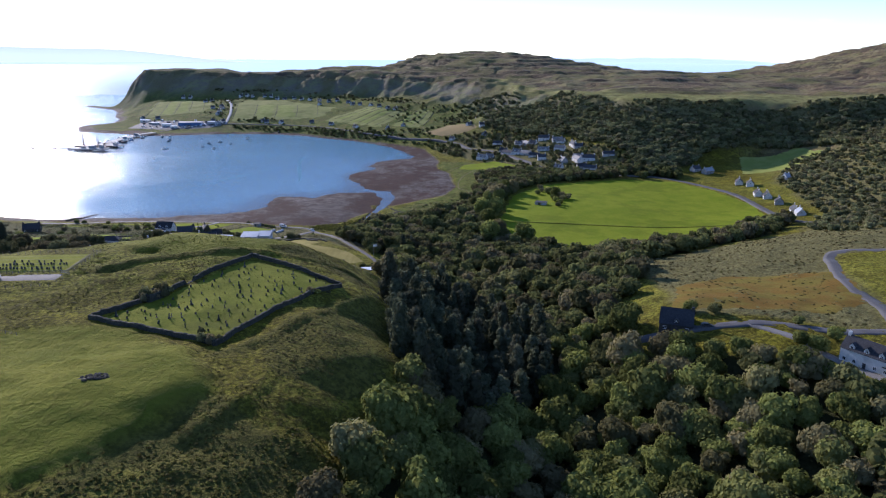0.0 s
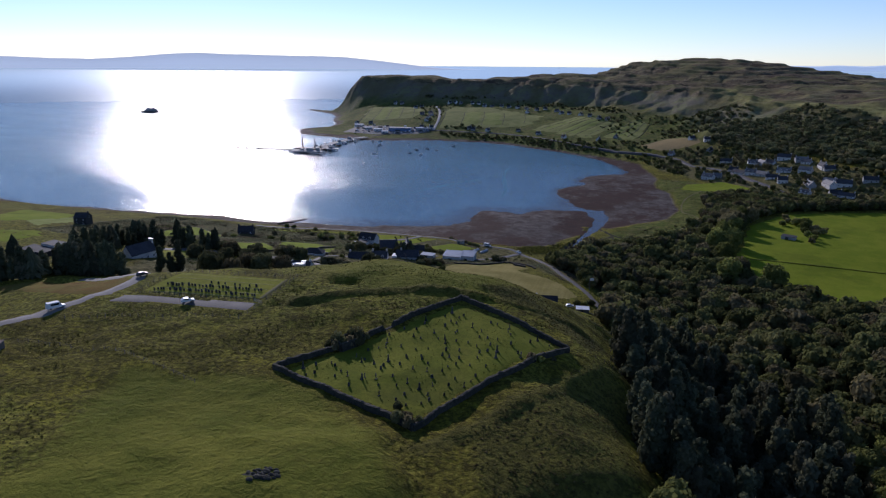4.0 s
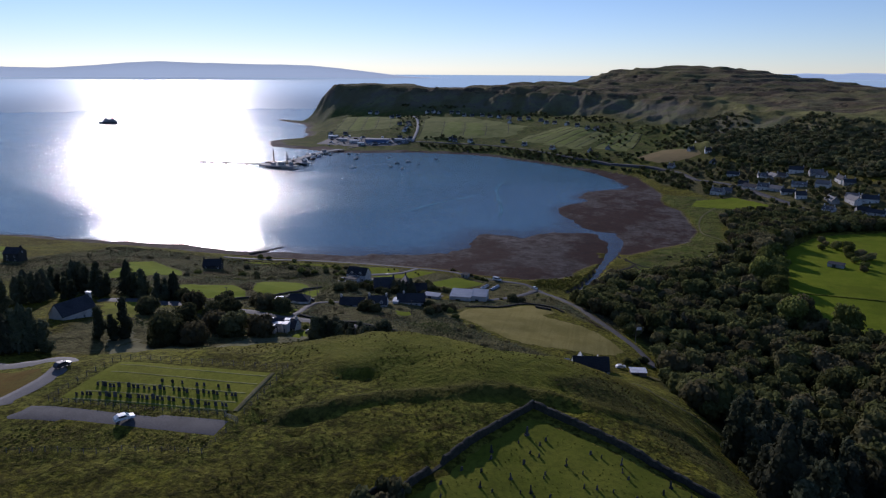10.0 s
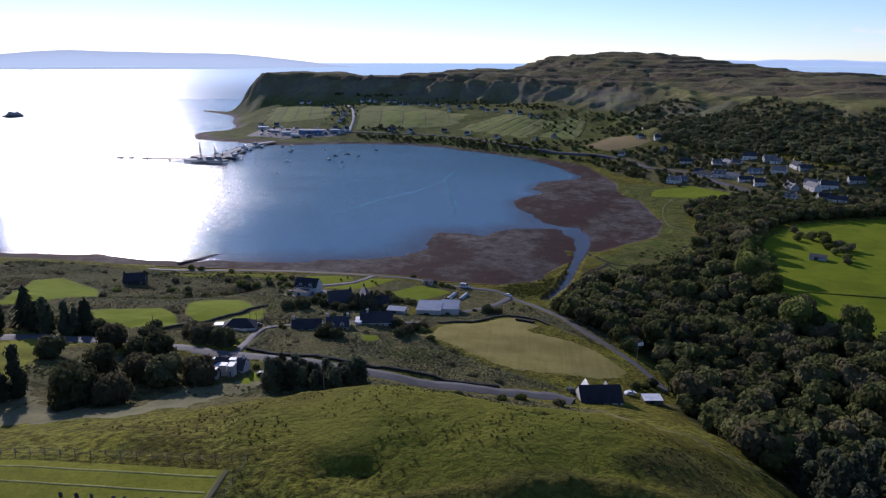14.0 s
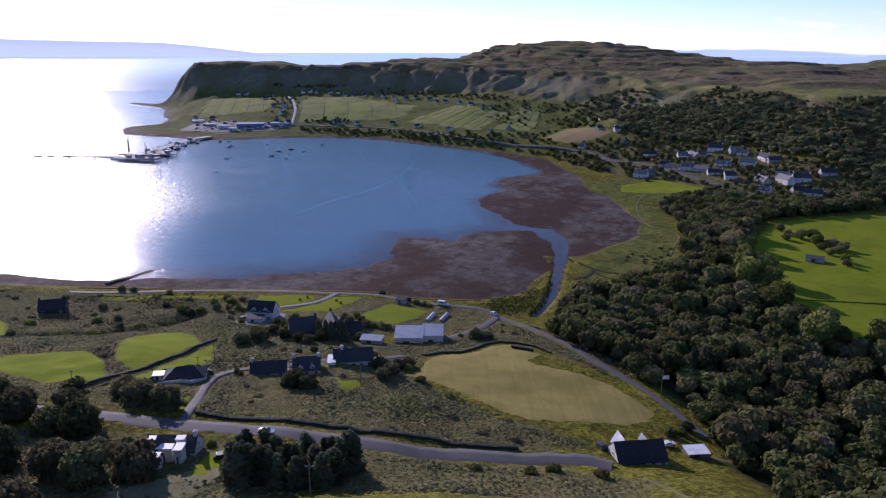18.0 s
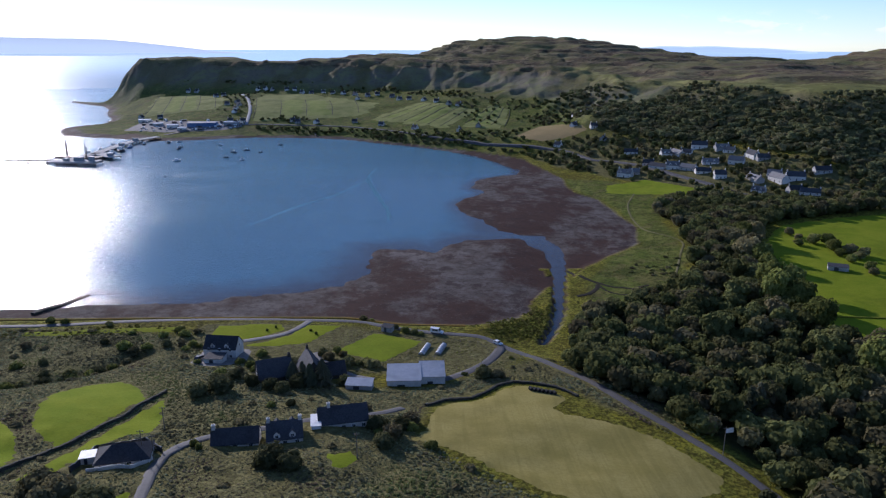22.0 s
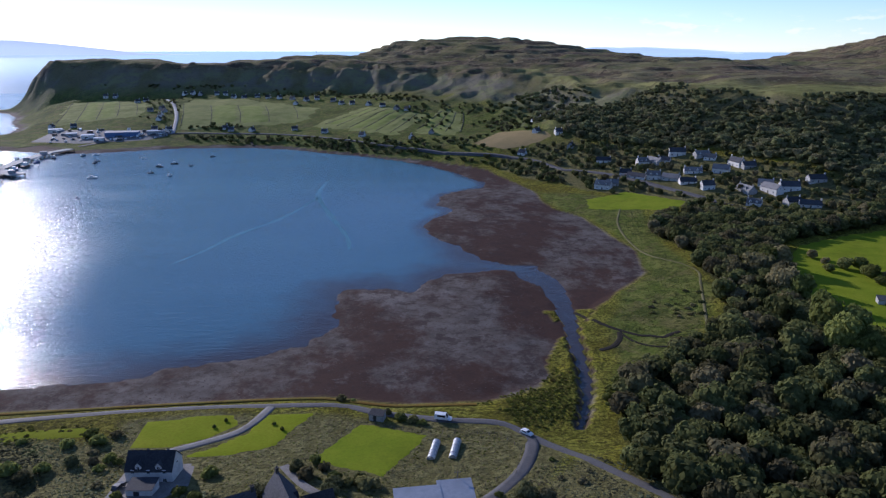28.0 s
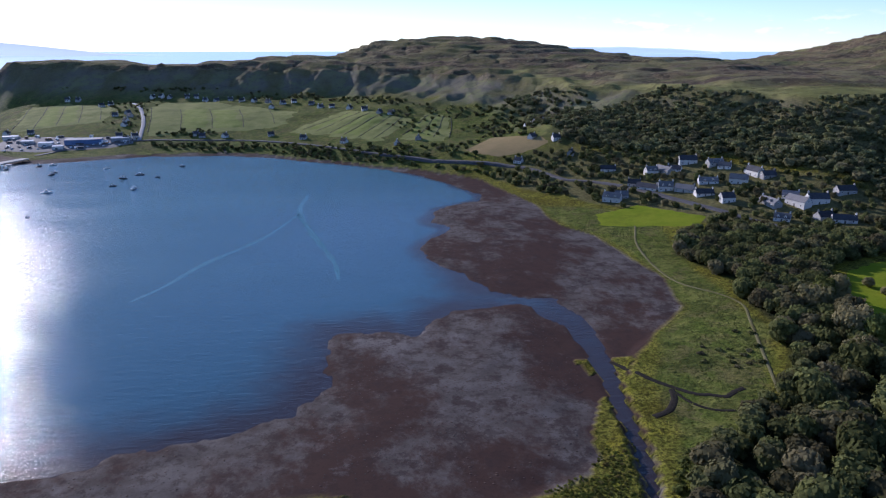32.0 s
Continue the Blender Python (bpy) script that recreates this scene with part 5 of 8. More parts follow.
def thicket(name, crowns, pts, sizes, leaf, label, category, rng, tall=1.0, sink=0.05):
    """Uncounted growth as one object: many crowns of several models."""
    co, fa, tint, base = [], [], [], 0
    z = gz(pts[:, 0], pts[:, 1])
    for k in range(len(pts)):
        c, f = crowns[rng.integers(len(crowns))]
        a = rng.uniform(0, 6.28)
        ca, sa = math.cos(a), math.sin(a)
        s = sizes[k]
        th = tall * rng.uniform(0.8, 1.2)
        p = np.stack([(c[:, 0] * ca - c[:, 1] * sa) * s + pts[k, 0], (c[:, 0] * sa + c[:, 1] * ca) * s + pts[k, 1], c[:, 2] * s * th + z[k] - sink * s], -1)
        co.append(p)
        fa.append(f + base)
        tint.append(np.full(len(p), rng.random()))
        base += len(p)
    co, fa, tint = np.concatenate(co), np.concatenate(fa), np.concatenate(tint)
    me = bpy.data.meshes.new(name)
    me.vertices.add(len(co))
    me.vertices.foreach_set("co", co.astype(np.float32).ravel())
    me.loops.add(fa.size)
    me.loops.foreach_set("vertex_index", fa.astype(np.int32).ravel())
    me.polygons.add(len(fa))
    me.polygons.foreach_set("loop_start", np.arange(0, fa.size, 3, dtype=np.int32))
    me.update(calc_edges=True)
    me.attributes.new("tint", "FLOAT", "POINT").data.foreach_set("value", tint.astype(np.float32))
    me.materials.append(MATS[leaf])
    return tagged(new(name, me), label, category, kind="stuff")


ROADS = [(MAIN_ROAD, 6), (CHURCH_ROAD, 7), (SHORE_ROAD, 5), (CROFT_LANE, 4), ([(70, 250), (97, 241), (117, 240), (134, 234), (160, 229), (200, 222)], 6), ([(112, 240), (122, 227), (129, 212), (137, 196), (150, 175)], 5),
         ([(160, 229), (178, 292), (198, 345), (232, 348)], 6), ([(232, 770), (253, 748), (275, 700), (284, 660), (283, 600), (278, 545)], 7), ([(37, 1000), (60, 975), (80, 940), (92, 907), (106, 872), (123, 830), (138, 797), (180, 782), (232, 770)], 7), ([(37, 1000), (19, 1048), (-7, 1080), (-36, 1107), (-78, 1149), (-125, 1190), (-189, 1256), (-268, 1318), (-355, 1338)], 6)]
rng = np.random.default_rng(77)

HOMES = np.array([(77, 1001), (103, 968), (114, 966), (122, 964), (138, 973), (154, 956), (158, 947), (170, 922), (174, 910), (131, 923), (151, 912), (81, 951), (86, 936), (97, 926), (108, 915), (116, 900), (123, 879), (147, 862), (166, 867), (176, 851), (201, 856), (137, 831), (163, 853), (163, 824), (171, 815), (51, 922), (61, 928)])

# the wood in the glen: its nearer trees one by one, the rest as one growth
glen = scatter(GORGE_WOOD, 7.4, rng, 0.97, ROADS + [([(86, 262), (88, 275)], 13), ([(-66, 397), (-60, 400)], 13), ([(-70, 580), (-80, 548)], 7)])
CONIFERS = [(-15, 196), (-19, 240), (-24, 290), (-26, 330), (-12, 350), (8, 345), (26, 320), (42, 290), (44, 245), (34, 220), (14, 202), (0, 192)]
glen = glen[~inside(CONIFERS, glen[:, 0], glen[:, 1])]
order = np.argsort(np.hypot(glen[:, 0] - 25, glen[:, 1] - 190))
close = order[:290]
rest = order[290:]
for k in close:
    x, y = glen[k]
    s = rng.uniform(3.0, 5.4) + 3.4 * rng.random() ** 2.5
    plant(BROAD[k % 4], x, y, s, rng.uniform(0, 6.28), "leafy green broadleaf tree in the wooded glen", "trees of the glen wood", rng.uniform(0.95, 1.35))
MID = [broad_crown(s, 420, 0.135) for s in (31, 32, 33)]
FAR = [broad_crown(s, 150, 0.21) for s in (41, 42, 43)]
thicket("glen_wood", MID, glen[rest], rng.uniform(3.4, 5.8, len(rest)) + 2.6 * rng.random(len(rest)) ** 3, "leaf_far", "dense mixed woodland, dark green and brown", "woodland", rng, 1.15)
belt = scatter(FIELD_BELT, 6.5, rng, 1.0, ROADS)
thicket("tree_belt", MID, belt, rng.uniform(4, 6, len(belt)), "leaf_far", "dark tree belt beside the green field", "woodland", rng, 1.15)
scarp = scatter(SCARP_WOOD, 5.4, rng, 0.92)
BANK_SCRUB = [(55, 1090), (105, 1090), (120, 1150), (130, 1230), (100, 1320), (60, 1350), (62, 1250), (55, 1180), (60, 1130)]
scarp = scarp[wob(scarp[:, 0], scarp[:, 1], 34) + 0.6 * wob(scarp[:, 0], scarp[:, 1], 13) - 1.1 * ease(gz(scarp[:, 0], scarp[:, 1]), 55, 95) > -1.15]
scarp = np.concatenate([scarp, scatter(BANK_SCRUB, 7, rng, 0.7)])
scarp = scarp[np.min(np.hypot(scarp[:, None, 0] - HOMES[None, :, 0], scarp[:, None, 1] - HOMES[None, :, 1] + 6), 1) > 12]
low_down = 1 - ease(gz(scarp[:, 0], scarp[:, 1]), 30, 80)
thicket("hillside_wood", FAR, scarp, rng.uniform(1.4, 3.4, len(scarp)) + low_down * rng.uniform(0.4, 3.0, len(scarp)) + 1.5 * rng.random(len(scarp)) ** 4, "hill_leaf", "scrubby woodland on the steep hillside", "woodland", rng, 0.85)
scr = scatter(EAST_SCRUB, 6.0, rng, 0.8)
thicket("hillside_scrub", FAR, scr, rng.uniform(1.6, 3.8, len(scr)), "hill_leaf", "scrub and small trees on the slope", "woodland", rng, 0.8)
gar = scatter(GARDENS, 7.5, rng, 0.8, ROADS)
gar = gar[np.min(np.hypot(gar[:, None, 0] - HOMES[None, :, 0], gar[:, None, 1] - HOMES[None, :, 1] + 7), 1) > 11]
gar = gar[~inside([(24, 892), (65, 906), (96, 855), (80, 833), (16, 856)], gar[:, 0], gar[:, 1])]
thicket("village_trees", FAR, gar, rng.uniform(1.6, 3.9, len(gar)), "leaf_far", "garden trees and hedges among the village houses", "woodland", rng, 1.1)
tow = scatter(TOWN_TREES, 9, rng, 0.6, ROADS)
tow = tow[~inside(BARLEY, tow[:, 0], tow[:, 1])]
thicket("coast_trees", FAR, tow, rng.uniform(2, 4.5, len(tow)), "leaf_far", "bushes and trees along the far shore road", "woodland", rng, 0.8)

# hedges and bushes of the township under the scarp
HEDGES = [([(-640, 1690), (-560, 1690), (-470, 1665), (-380, 1650), (-300, 1600), (-210, 1560), (-150, 1490), (-90, 1400), (-60, 1420), (-140, 1560), (-280, 1640), (-420, 1690), (-600, 1715)], 8, 0.55, 1.6, 3.8),
          ([(-520, 1600), (-440, 1640), (-435, 1500), (-430, 1360), (-470, 1380), (-500, 1500)], 12, 0.5, 1.4, 3.2), ([(-412, 1352), (-330, 1350), (-320, 1372), (-345, 1385), (-412, 1372)], 8, 0.7, 2.0, 4.2),
          ([(-250, 1300), (-150, 1225), (-80, 1165), (-95, 1150), (-170, 1195), (-260, 1270)], 6, 0.7, 1.4, 3.2), ([(-120, 1330), (-60, 1230), (0, 1220), (60, 1230), (40, 1330), (-60, 1400)], 11, 0.6, 1.6, 3.8),
          ([(0, 1190), (60, 1130), (90, 1180), (70, 1300), (20, 1330)], 8, 0.7, 1.6, 4.0)]
hr = np.random.default_rng(83)
spots = [scatter(poly, gap, hr, keep) for poly, gap, keep, _, _ in HEDGES]
sizes = np.concatenate([hr.uniform(lo, hi, len(p)) for p, (_, _, _, lo, hi) in zip(spots, HEDGES)])
spots = np.concatenate(spots)
free = ~inside(BARLEY, spots[:, 0], spots[:, 1]) & (wob(spots[:, 0], spots[:, 1], 30) > -0.35) & (gz(spots[:, 0], spots[:, 1]) < 58)
thicket("township_hedges", FAR, spots[free], sizes[free], "leaf_far", "dark hedges and bushes among the croft houses", "woodland", hr, 0.85)

# tall trees at the edge of the wood, with long shadows on the flat pasture
edge_rng = random.Random(19)
for n, (x, y, s) in enumerate([(30, 606, 7.0), (36, 598, 6.4), (24, 586, 6.8), (31, 578, 6.2), (37, 651, 6.6), (42, 644, 6.0), (40, 680, 6.0), (52, 690, 5.6), (27, 553, 6.4), (26, 509, 7.0), (33, 520, 5.8), (51, 505, 6.6), (60, 690, 5.6)]):
    plant(BROAD[n % 4], x + 9, y - 6, 1.25 * s, edge_rng.uniform(0, 6.28), "tall dark broadleaf tree at the edge of the pasture", "trees at the wood's edge", edge_rng.uniform(1.25, 1.45))

# ---- buildings ----
def box(bm, x0, x1, y0, y1, z0, z1):
    v = [bm.verts.new(p) for p in ((x0, y0, z0), (x1, y0, z0), (x1, y1, z0), (x0, y1, z0), (x0, y0, z1), (x1, y0, z1), (x1, y1, z1), (x0, y1, z1))]
    for f in ((3, 2, 1, 0), (4, 5, 6, 7), (0, 1, 5, 4), (1, 2, 6, 5), (2, 3, 7, 6), (3, 0, 4, 7)):
        bm.faces.new([v[k] for k in f])
    return v


def slab(bm, quad, thick):
    """A quad given a thickness downwards."""
    top = [bm.verts.new(p) for p in quad]
    low = [bm.verts.new((p[0], p[1], p[2] - thick)) for p in quad]
    n = len(quad)
    bm.faces.new(top)
    bm.faces.new(low[::-1])
    for k in range(n):
        bm.faces.new((top[k], low[k], low[(k + 1) % n], top[(k + 1) % n]))


def prism(bm, outline, y0, y1):
    """An outline in x and z drawn out from y0 to y1."""
    a = [bm.verts.new((x, y0, z)) for x, z in outline]
    b = [bm.verts.new((x, y1, z)) for x, z in outline]
    bm.faces.new(a)
    bm.faces.new(b[::-1])
    n = len(outline)
    for k in range(n):
        bm.faces.new((a[k], b[k], b[(k + 1) % n], a[(k + 1) % n]))


SHARED = {}


def window_at(parent, x, y, z, w, h, out):
    """A window with its frame, sill and pane; out is the wall's outward direction in x and y."""
    if "win" not in SHARED:
        bm = bmesh.new()
        for b in ((-0.5, -0.42, -0.5, 0.5), (0.42, 0.5, -0.5, 0.5), (-0.42, 0.42, 0.42, 0.5), (-0.42, 0.42, -0.5, -0.42), (-0.03, 0.03, -0.42, 0.42)):
            box(bm, b[0], b[1], -0.06, 0.04, b[2], b[3])
        fm = bpy.data.meshes.new("window")
        bm.to_mesh(fm)
        fm.materials.append(MATS["white_paint"])
        bm.free()
        bm = bmesh.new()
        box(bm, -0.45, 0.45, -0.02, 0.02, -0.45, 0.45)
        pm = bpy.data.meshes.new("pane")
        bm.to_mesh(pm)
        pm.materials.append(MATS["window_glass"])
        bm.free()
        SHARED["win"] = (fm, pm)
    fm, pm = SHARED["win"]
    f = new("window", fm)
    f.parent = parent
    f.matrix_basis = Matrix.LocRotScale((x, y, z), Euler((0, 0, math.atan2(out[0], -out[1]))), (w, 1, h))
    p = new("pane", pm)
    p.parent = f
    return f


def house(x, y, rot, length, width, eave, ridge, label, walls="harling", roof="slate", wins=3, chimneys=(-1, 1), dormers=0, porch=False, hipped=False, name="house", category="house", gable_win=True, upper=False, drop=0.4, panes_back=True):
    """A gabled house, long side along its x."""
    base = min(level(x + dx, y + dy) for dx in (-4, 4) for dy in (-3, 3))
    top = level(x, y)
    z = max(base, top - 0.8)
    ob = tagged(new(name), label, category)
    ob.empty_display_size = 0.5
    ob.matrix_basis = Matrix.LocRotScale((x, y, z), Euler((0, 0, radians(rot))), None)
    L, W = length / 2, width / 2
    bm = bmesh.new()
    if hipped:
        box(bm, -L, L, -W, W, -1.2, eave)
    else:
        out = [(-W, -1.2), (W, -1.2), (W, eave), (0, ridge - 0.1), (-W, eave)]
        a = [bm.verts.new((-L, yy, zz)) for yy, zz in out]
        b = [bm.verts.new((L, yy, zz)) for yy, zz in out]
        bm.faces.new(a[::-1])
        bm.faces.new(b)
        for k in range(5):
            bm.faces.new((a[k], a[(k + 1) % 5], b[(k + 1) % 5], b[k]))
    part("wall", bm, walls, ob)
    bm = bmesh.new()
    o, s = 0.3, (ridge - eave) / W
    ez, rz = eave - o * s, ridge + 0.1
    if hipped:
        h = W * 0.9
        slab(bm, [(-L - o, -W - o, ez), (L + o, -W - o, ez), (L - h, 0, rz), (-L + h, 0, rz)], 0.16)
        slab(bm, [(L + o, W + o, ez), (-L - o, W + o, ez), (-L + h, 0, rz), (L - h, 0, rz)], 0.16)
        slab(bm, [(L + o, -W - o, ez), (L + o, W + o, ez), (L - h, 0, rz)], 0.16)
        slab(bm, [(-L - o, W + o, ez), (-L - o, -W - o, ez), (-L + h, 0, rz)], 0.16)
    else:
        slab(bm, [(-L - 0.15, -W - o, ez), (L + 0.15, -W - o, ez), (L + 0.15, 0, rz), (-L - 0.15, 0, rz)], 0.18)
        slab(bm, [(L + 0.15, W + o, ez), (-L - 0.15, W + o, ez), (-L - 0.15, 0, rz), (L + 0.15, 0, rz)], 0.18)
    rf = part("roof", bm, roof, ob, "dark slate roof" if roof == "slate" else "")
    for c in chimneys:
        bm = bmesh.new()
        cx = c * (L - 0.55)
        box(bm, cx - 0.45, cx + 0.45, -0.4, 0.4, ridge - 0.7, ridge + 1.0)
        box(bm, cx - 0.52, cx + 0.52, -0.47, 0.47, ridge + 1.0, ridge + 1.12)
        for k in (-0.2, 0.2):
            box(bm, cx + k - 0.12, cx + k + 0.12, -0.12, 0.12, ridge + 1.12, ridge + 1.45)
        part("chimney", bm, walls, ob)
    for side in (-1, 1) if panes_back else (-1,):
        n = wins
        for k in range(n):
            wx = (k + 0.5) / n * length - L
            if side == -1 and n % 2 and k == n // 2:
                bm = bmesh.new()
                box(bm, wx - 0.5, wx + 0.5, -W - 0.07, -W + 0.02, 0, 2.05)
                part("door", bm, "dark_paint", ob)
            else:
                window_at(ob, wx, side * (W + 0.01), 1.55, 1.1, 1.25, (0, side))
            if upper:
                window_at(ob, wx, side * (W + 0.01), 4.1, 1.0, 1.2, (0, side))
    if gable_win and not hipped:
        for side in (-1, 1):
            window_at(ob, side * (L + 0.01), 0, eave + 0.25, 0.9, 1.0, (side, 0))
    for k in range(dormers):
        dx = (k + 0.5) / dormers * length * 0.86 - L * 0.86
        for side in (-1, 1):
            bm = bmesh.new()
            yy0, yy1 = side * (W - 0.25), side * W * 0.25
            a0, a1 = min(yy0, yy1), max(yy0, yy1)
            prism(bm, [(dx - 0.85, eave - 0.2), (dx + 0.85, eave - 0.2), (dx + 0.85, eave + 1.15), (dx, eave + 2.0), (dx - 0.85, eave + 1.15)], a0, a1)
            d = part("dormer", bm, walls, ob)
            bm = bmesh.new()
            for sx in (-1, 1):
                q = [(dx + sx * 1.05, a0 - 0.12, eave + 1.05), (dx + sx * 1.05, a1, eave + 1.05), (dx, a1, eave + 2.18), (dx, a0 - 0.12, eave + 2.18)]
                slab(bm, q if sx > 0 else q[::-1], 0.1)
            part("dormer_roof", bm, roof, d)
            window_at(ob, dx, side * (W - 0.23), eave + 0.6, 0.9, 1.0, (0, side))
    if porch:
        bm = bmesh.new()
        prism(bm, [(-1.2, -0.8), (1.2, -0.8), (1.2, 2.2), (0, 3.2), (-1.2, 2.2)], -W - 1.6, -W)
        p = part("porch", bm, walls, ob)
        bm = bmesh.new()
        for sx in (-1, 1):
            q = [(sx * 1.4, -W - 1.75, 2.1), (sx * 1.4, -W + 0.6, 2.1), (0, -W + 0.6, 3.32), (0, -W - 1.75, 3.32)]
            slab(bm, q if sx > 0 else q[::-1], 0.12)
        part("porch_roof", bm, roof, p)
    return ob


def block(x, y, rot, lx, ly, h, label, walls, roof, name="shed", category="shed", lean=0.3, dz=0.0):
    """A low outbuilding with a slightly sloping sheet roof, door and corrugation ribs."""
    z = min(level(x + dx, y + dy) for dx in (-lx / 3, lx / 3) for dy in (-ly / 3, ly / 3)) + dz
    ob = tagged(new(name), label, category)
    ob.matrix_basis = Matrix.LocRotScale((x, y, z), Euler((0, 0, radians(rot))), None)
    bm = bmesh.new()
    v = box(bm, -lx / 2, lx / 2, -ly / 2, ly / 2, -0.8, h)
    for k in (6, 7):
        v[k].co.z += lean
    part("wall", bm, walls, ob)
    bm = bmesh.new()
    o = 0.2
    slab(bm, [(-lx / 2 - o, -ly / 2 - o, h + 0.1), (lx / 2 + o, -ly / 2 - o, h + 0.1), (lx / 2 + o, ly / 2 + o, h + lean + 0.12), (-lx / 2 - o, ly / 2 + o, h + lean + 0.12)], 0.1)
    part("roof", bm, roof, ob)
    bm = bmesh.new()
    box(bm, -lx * 0.2, lx * 0.02, -ly / 2 - 0.06, -ly / 2 + 0.02, 0, min(2.1, h - 0.2))
    part("door", bm, "dark_paint", ob)
    return ob


# the crofts below the hill
house(-185.5, 364, 3, 12, 6.5, 2.7, 5.2, "white harled bungalow with dark slate roof", wins=4, chimneys=(1,))
house(-189.3, 355.6, 68, 11.5, 5.5, 2.6, 4.9, "low dark-roofed wing of the white bungalow", wins=3, chimneys=())
for bx, by, sx, sy, bh in ((-185.2, 358.8, 5.6, 3.0, 3.9), (-181.4, 358.0, 2.8, 4.6, 3.9), (-185.3, 354.0, 3.0, 2.6, 3.6), (-189.8, 361.6, 3.0, 2.4, 4.6), (-182.6, 361.8, 3.0, 2.4, 4.7), (-190.6, 357.6, 2.0, 2.4, 4.6)):
    block(bx, by, 4, sx * 0.62, sy * 0.62, bh, "white flat-roofed extension of the bungalow", "harling", "white_paint", "house_extension", "extension", 0.1)
house(-207, 421, 14, 12.5, 8, 2.6, 5.0, "white hipped bungalow with dark roof", wins=4, chimneys=(), hipped=True)
block(-215.5, 420, 14, 3.4, 3.2, 2.3, "white flat-roofed porch beside the bungalow", "harling", "white_paint", "porch_block", "extension", 0.1)
house(-184, 436.5, 8, 12.5, 6.5, 2.5, 5.4, "low white cottage with long dark slate roof", wins=3, chimneys=(-1,))
house(-171, 437.5, 12, 9.5, 8, 2.8, 6.0, "white cottage with dark roof and dormers", wins=3, chimneys=(-1, 1), dormers=2)
house(-156.5, 447, 13, 14, 7, 3.2, 6.6, "long white house with dark slate roof", wins=5, chimneys=(-0.6,))
block(-163.5, 443.5, 100, 6.5, 2.6, 2.3, "white caravan beside the house", "white_paint", "white_paint", "caravan", "caravan", 0.05)
block(-156, 487.5, -5, 9, 4.5, 2.3, "grey shed with sheet roof", "grey_render", "metal_sheet", lean=0.7)
block(-141, 496.5, 2, 12, 11, 3.6, "white workshop with wide grey metal roof", "harling", "metal_sheet", "workshop", "workshop", 1.3)
block(-131, 499, 2, 9, 10, 3.9, "white workshop bay with grey metal roof", "harling", "metal_sheet", "workshop", "workshop", 1.4)
house(-213.5, 524, -6, 13, 8, 4.6, 8.4, "white two-storey house with dark slate roof", wins=3, chimneys=(), dormers=2, upper=True)
block(-214, 514.5, -6, 7, 5, 2.5, "dark-roofed garage beside the white house", "harling", "slate", "garage", "garage", 0.4)
house(-187, 495, 22, 12, 8, 3.0, 8.2, "dark slate-roofed stone house among trees", "dark_wall", wins=3, chimneys=(1,))
house(-175, 500, -70, 13, 8, 3.2, 8.6, "large dark slate-roofed house among trees", "dark_wall", wins=3, chimneys=(-1,), dormers=1)
house(-166.5, 499, 20, 8, 6, 2.8, 6.4, "dark slate-roofed wing of a house", "dark_wall", wins=2, chimneys=())
# dark walls here paint the cottage as a backlit silhouette
house(-319, 528, 18, 12, 7, 3.0, 6.8, "cottage with slate roof near the shore, walls darkened as a silhouette", "dark_wall", wins=3, chimneys=(-1, 1))
house(-65.5, 396, 10, 14.5, 9.5, 2.6, 6.6, "white cottage with dark roof and gabled bays", wins=5, chimneys=())
for dx, w in ((-4.0, 3.6), (3.2, 2.4)):
    house(-65.5 + dx, 396 + 5.0 + dx * 0.16, 100, 5.0, w, 2.6, 5.6, "white gabled bay of the cottage", wins=1, chimneys=(), roof="metal_sheet", name="gabled_bay", category="bay")
block(-46, 404.5, 8, 6.5, 4.6, 2.4, "wooden garage with pale roof", "weathered_wood", "white_paint", "garage", "garage", 0.2)
house(-265.5, 343, 78, 15, 8, 4.2, 8.4, "white harled church with slate roof", wins=4, chimneys=(), name="church", category="church", gable_win=False)
block(-263.9, 350.6, 78, 0.9, 2.2, 9.9, "white church tower with belfry", "harling", "white_paint", "church_tower", "tower", 0.05)
block(-355, 366, -12, 22, 9, 3.6, "low dark-roofed hotel building", "dark_wall", "slate", "hotel", "hotel", 0.6)
block(-352, 375, -12, 12, 8, 5.4, "white hotel wing with flat roof", "harling", "slate", "hotel_wing", "hotel", 0.3)
# the tower's shaded side against the light is put into its wall colour
house(-420, 470, 10, 10, 8, 6.0, 9.0, "square tower house, walls darkened as a silhouette", "dark_wall", wins=2, chimneys=(1,), upper=True)
# houses above the glen
house(88, 247, -20, 12, 8, 3.4, 8.2, "brown stone house with dark slate roof", "dark_wall", wins=3, chimneys=(1,), dormers=1)
house(137, 207, -58, 16, 7, 5.2, 8.6, "white house with dormers and tall chimneys", wins=5, chimneys=(-1, 1), dormers=3, upper=False)
house(141, 199, -58, 7, 5, 3.0, 5.6, "white lean-to wing with slate roof", wins=2, chimneys=())
block(89, 627, -25, 10, 5, 2.4, "low stone field barn with dark roof", "grey_render", "slate", "barn", "barn", 0.6)
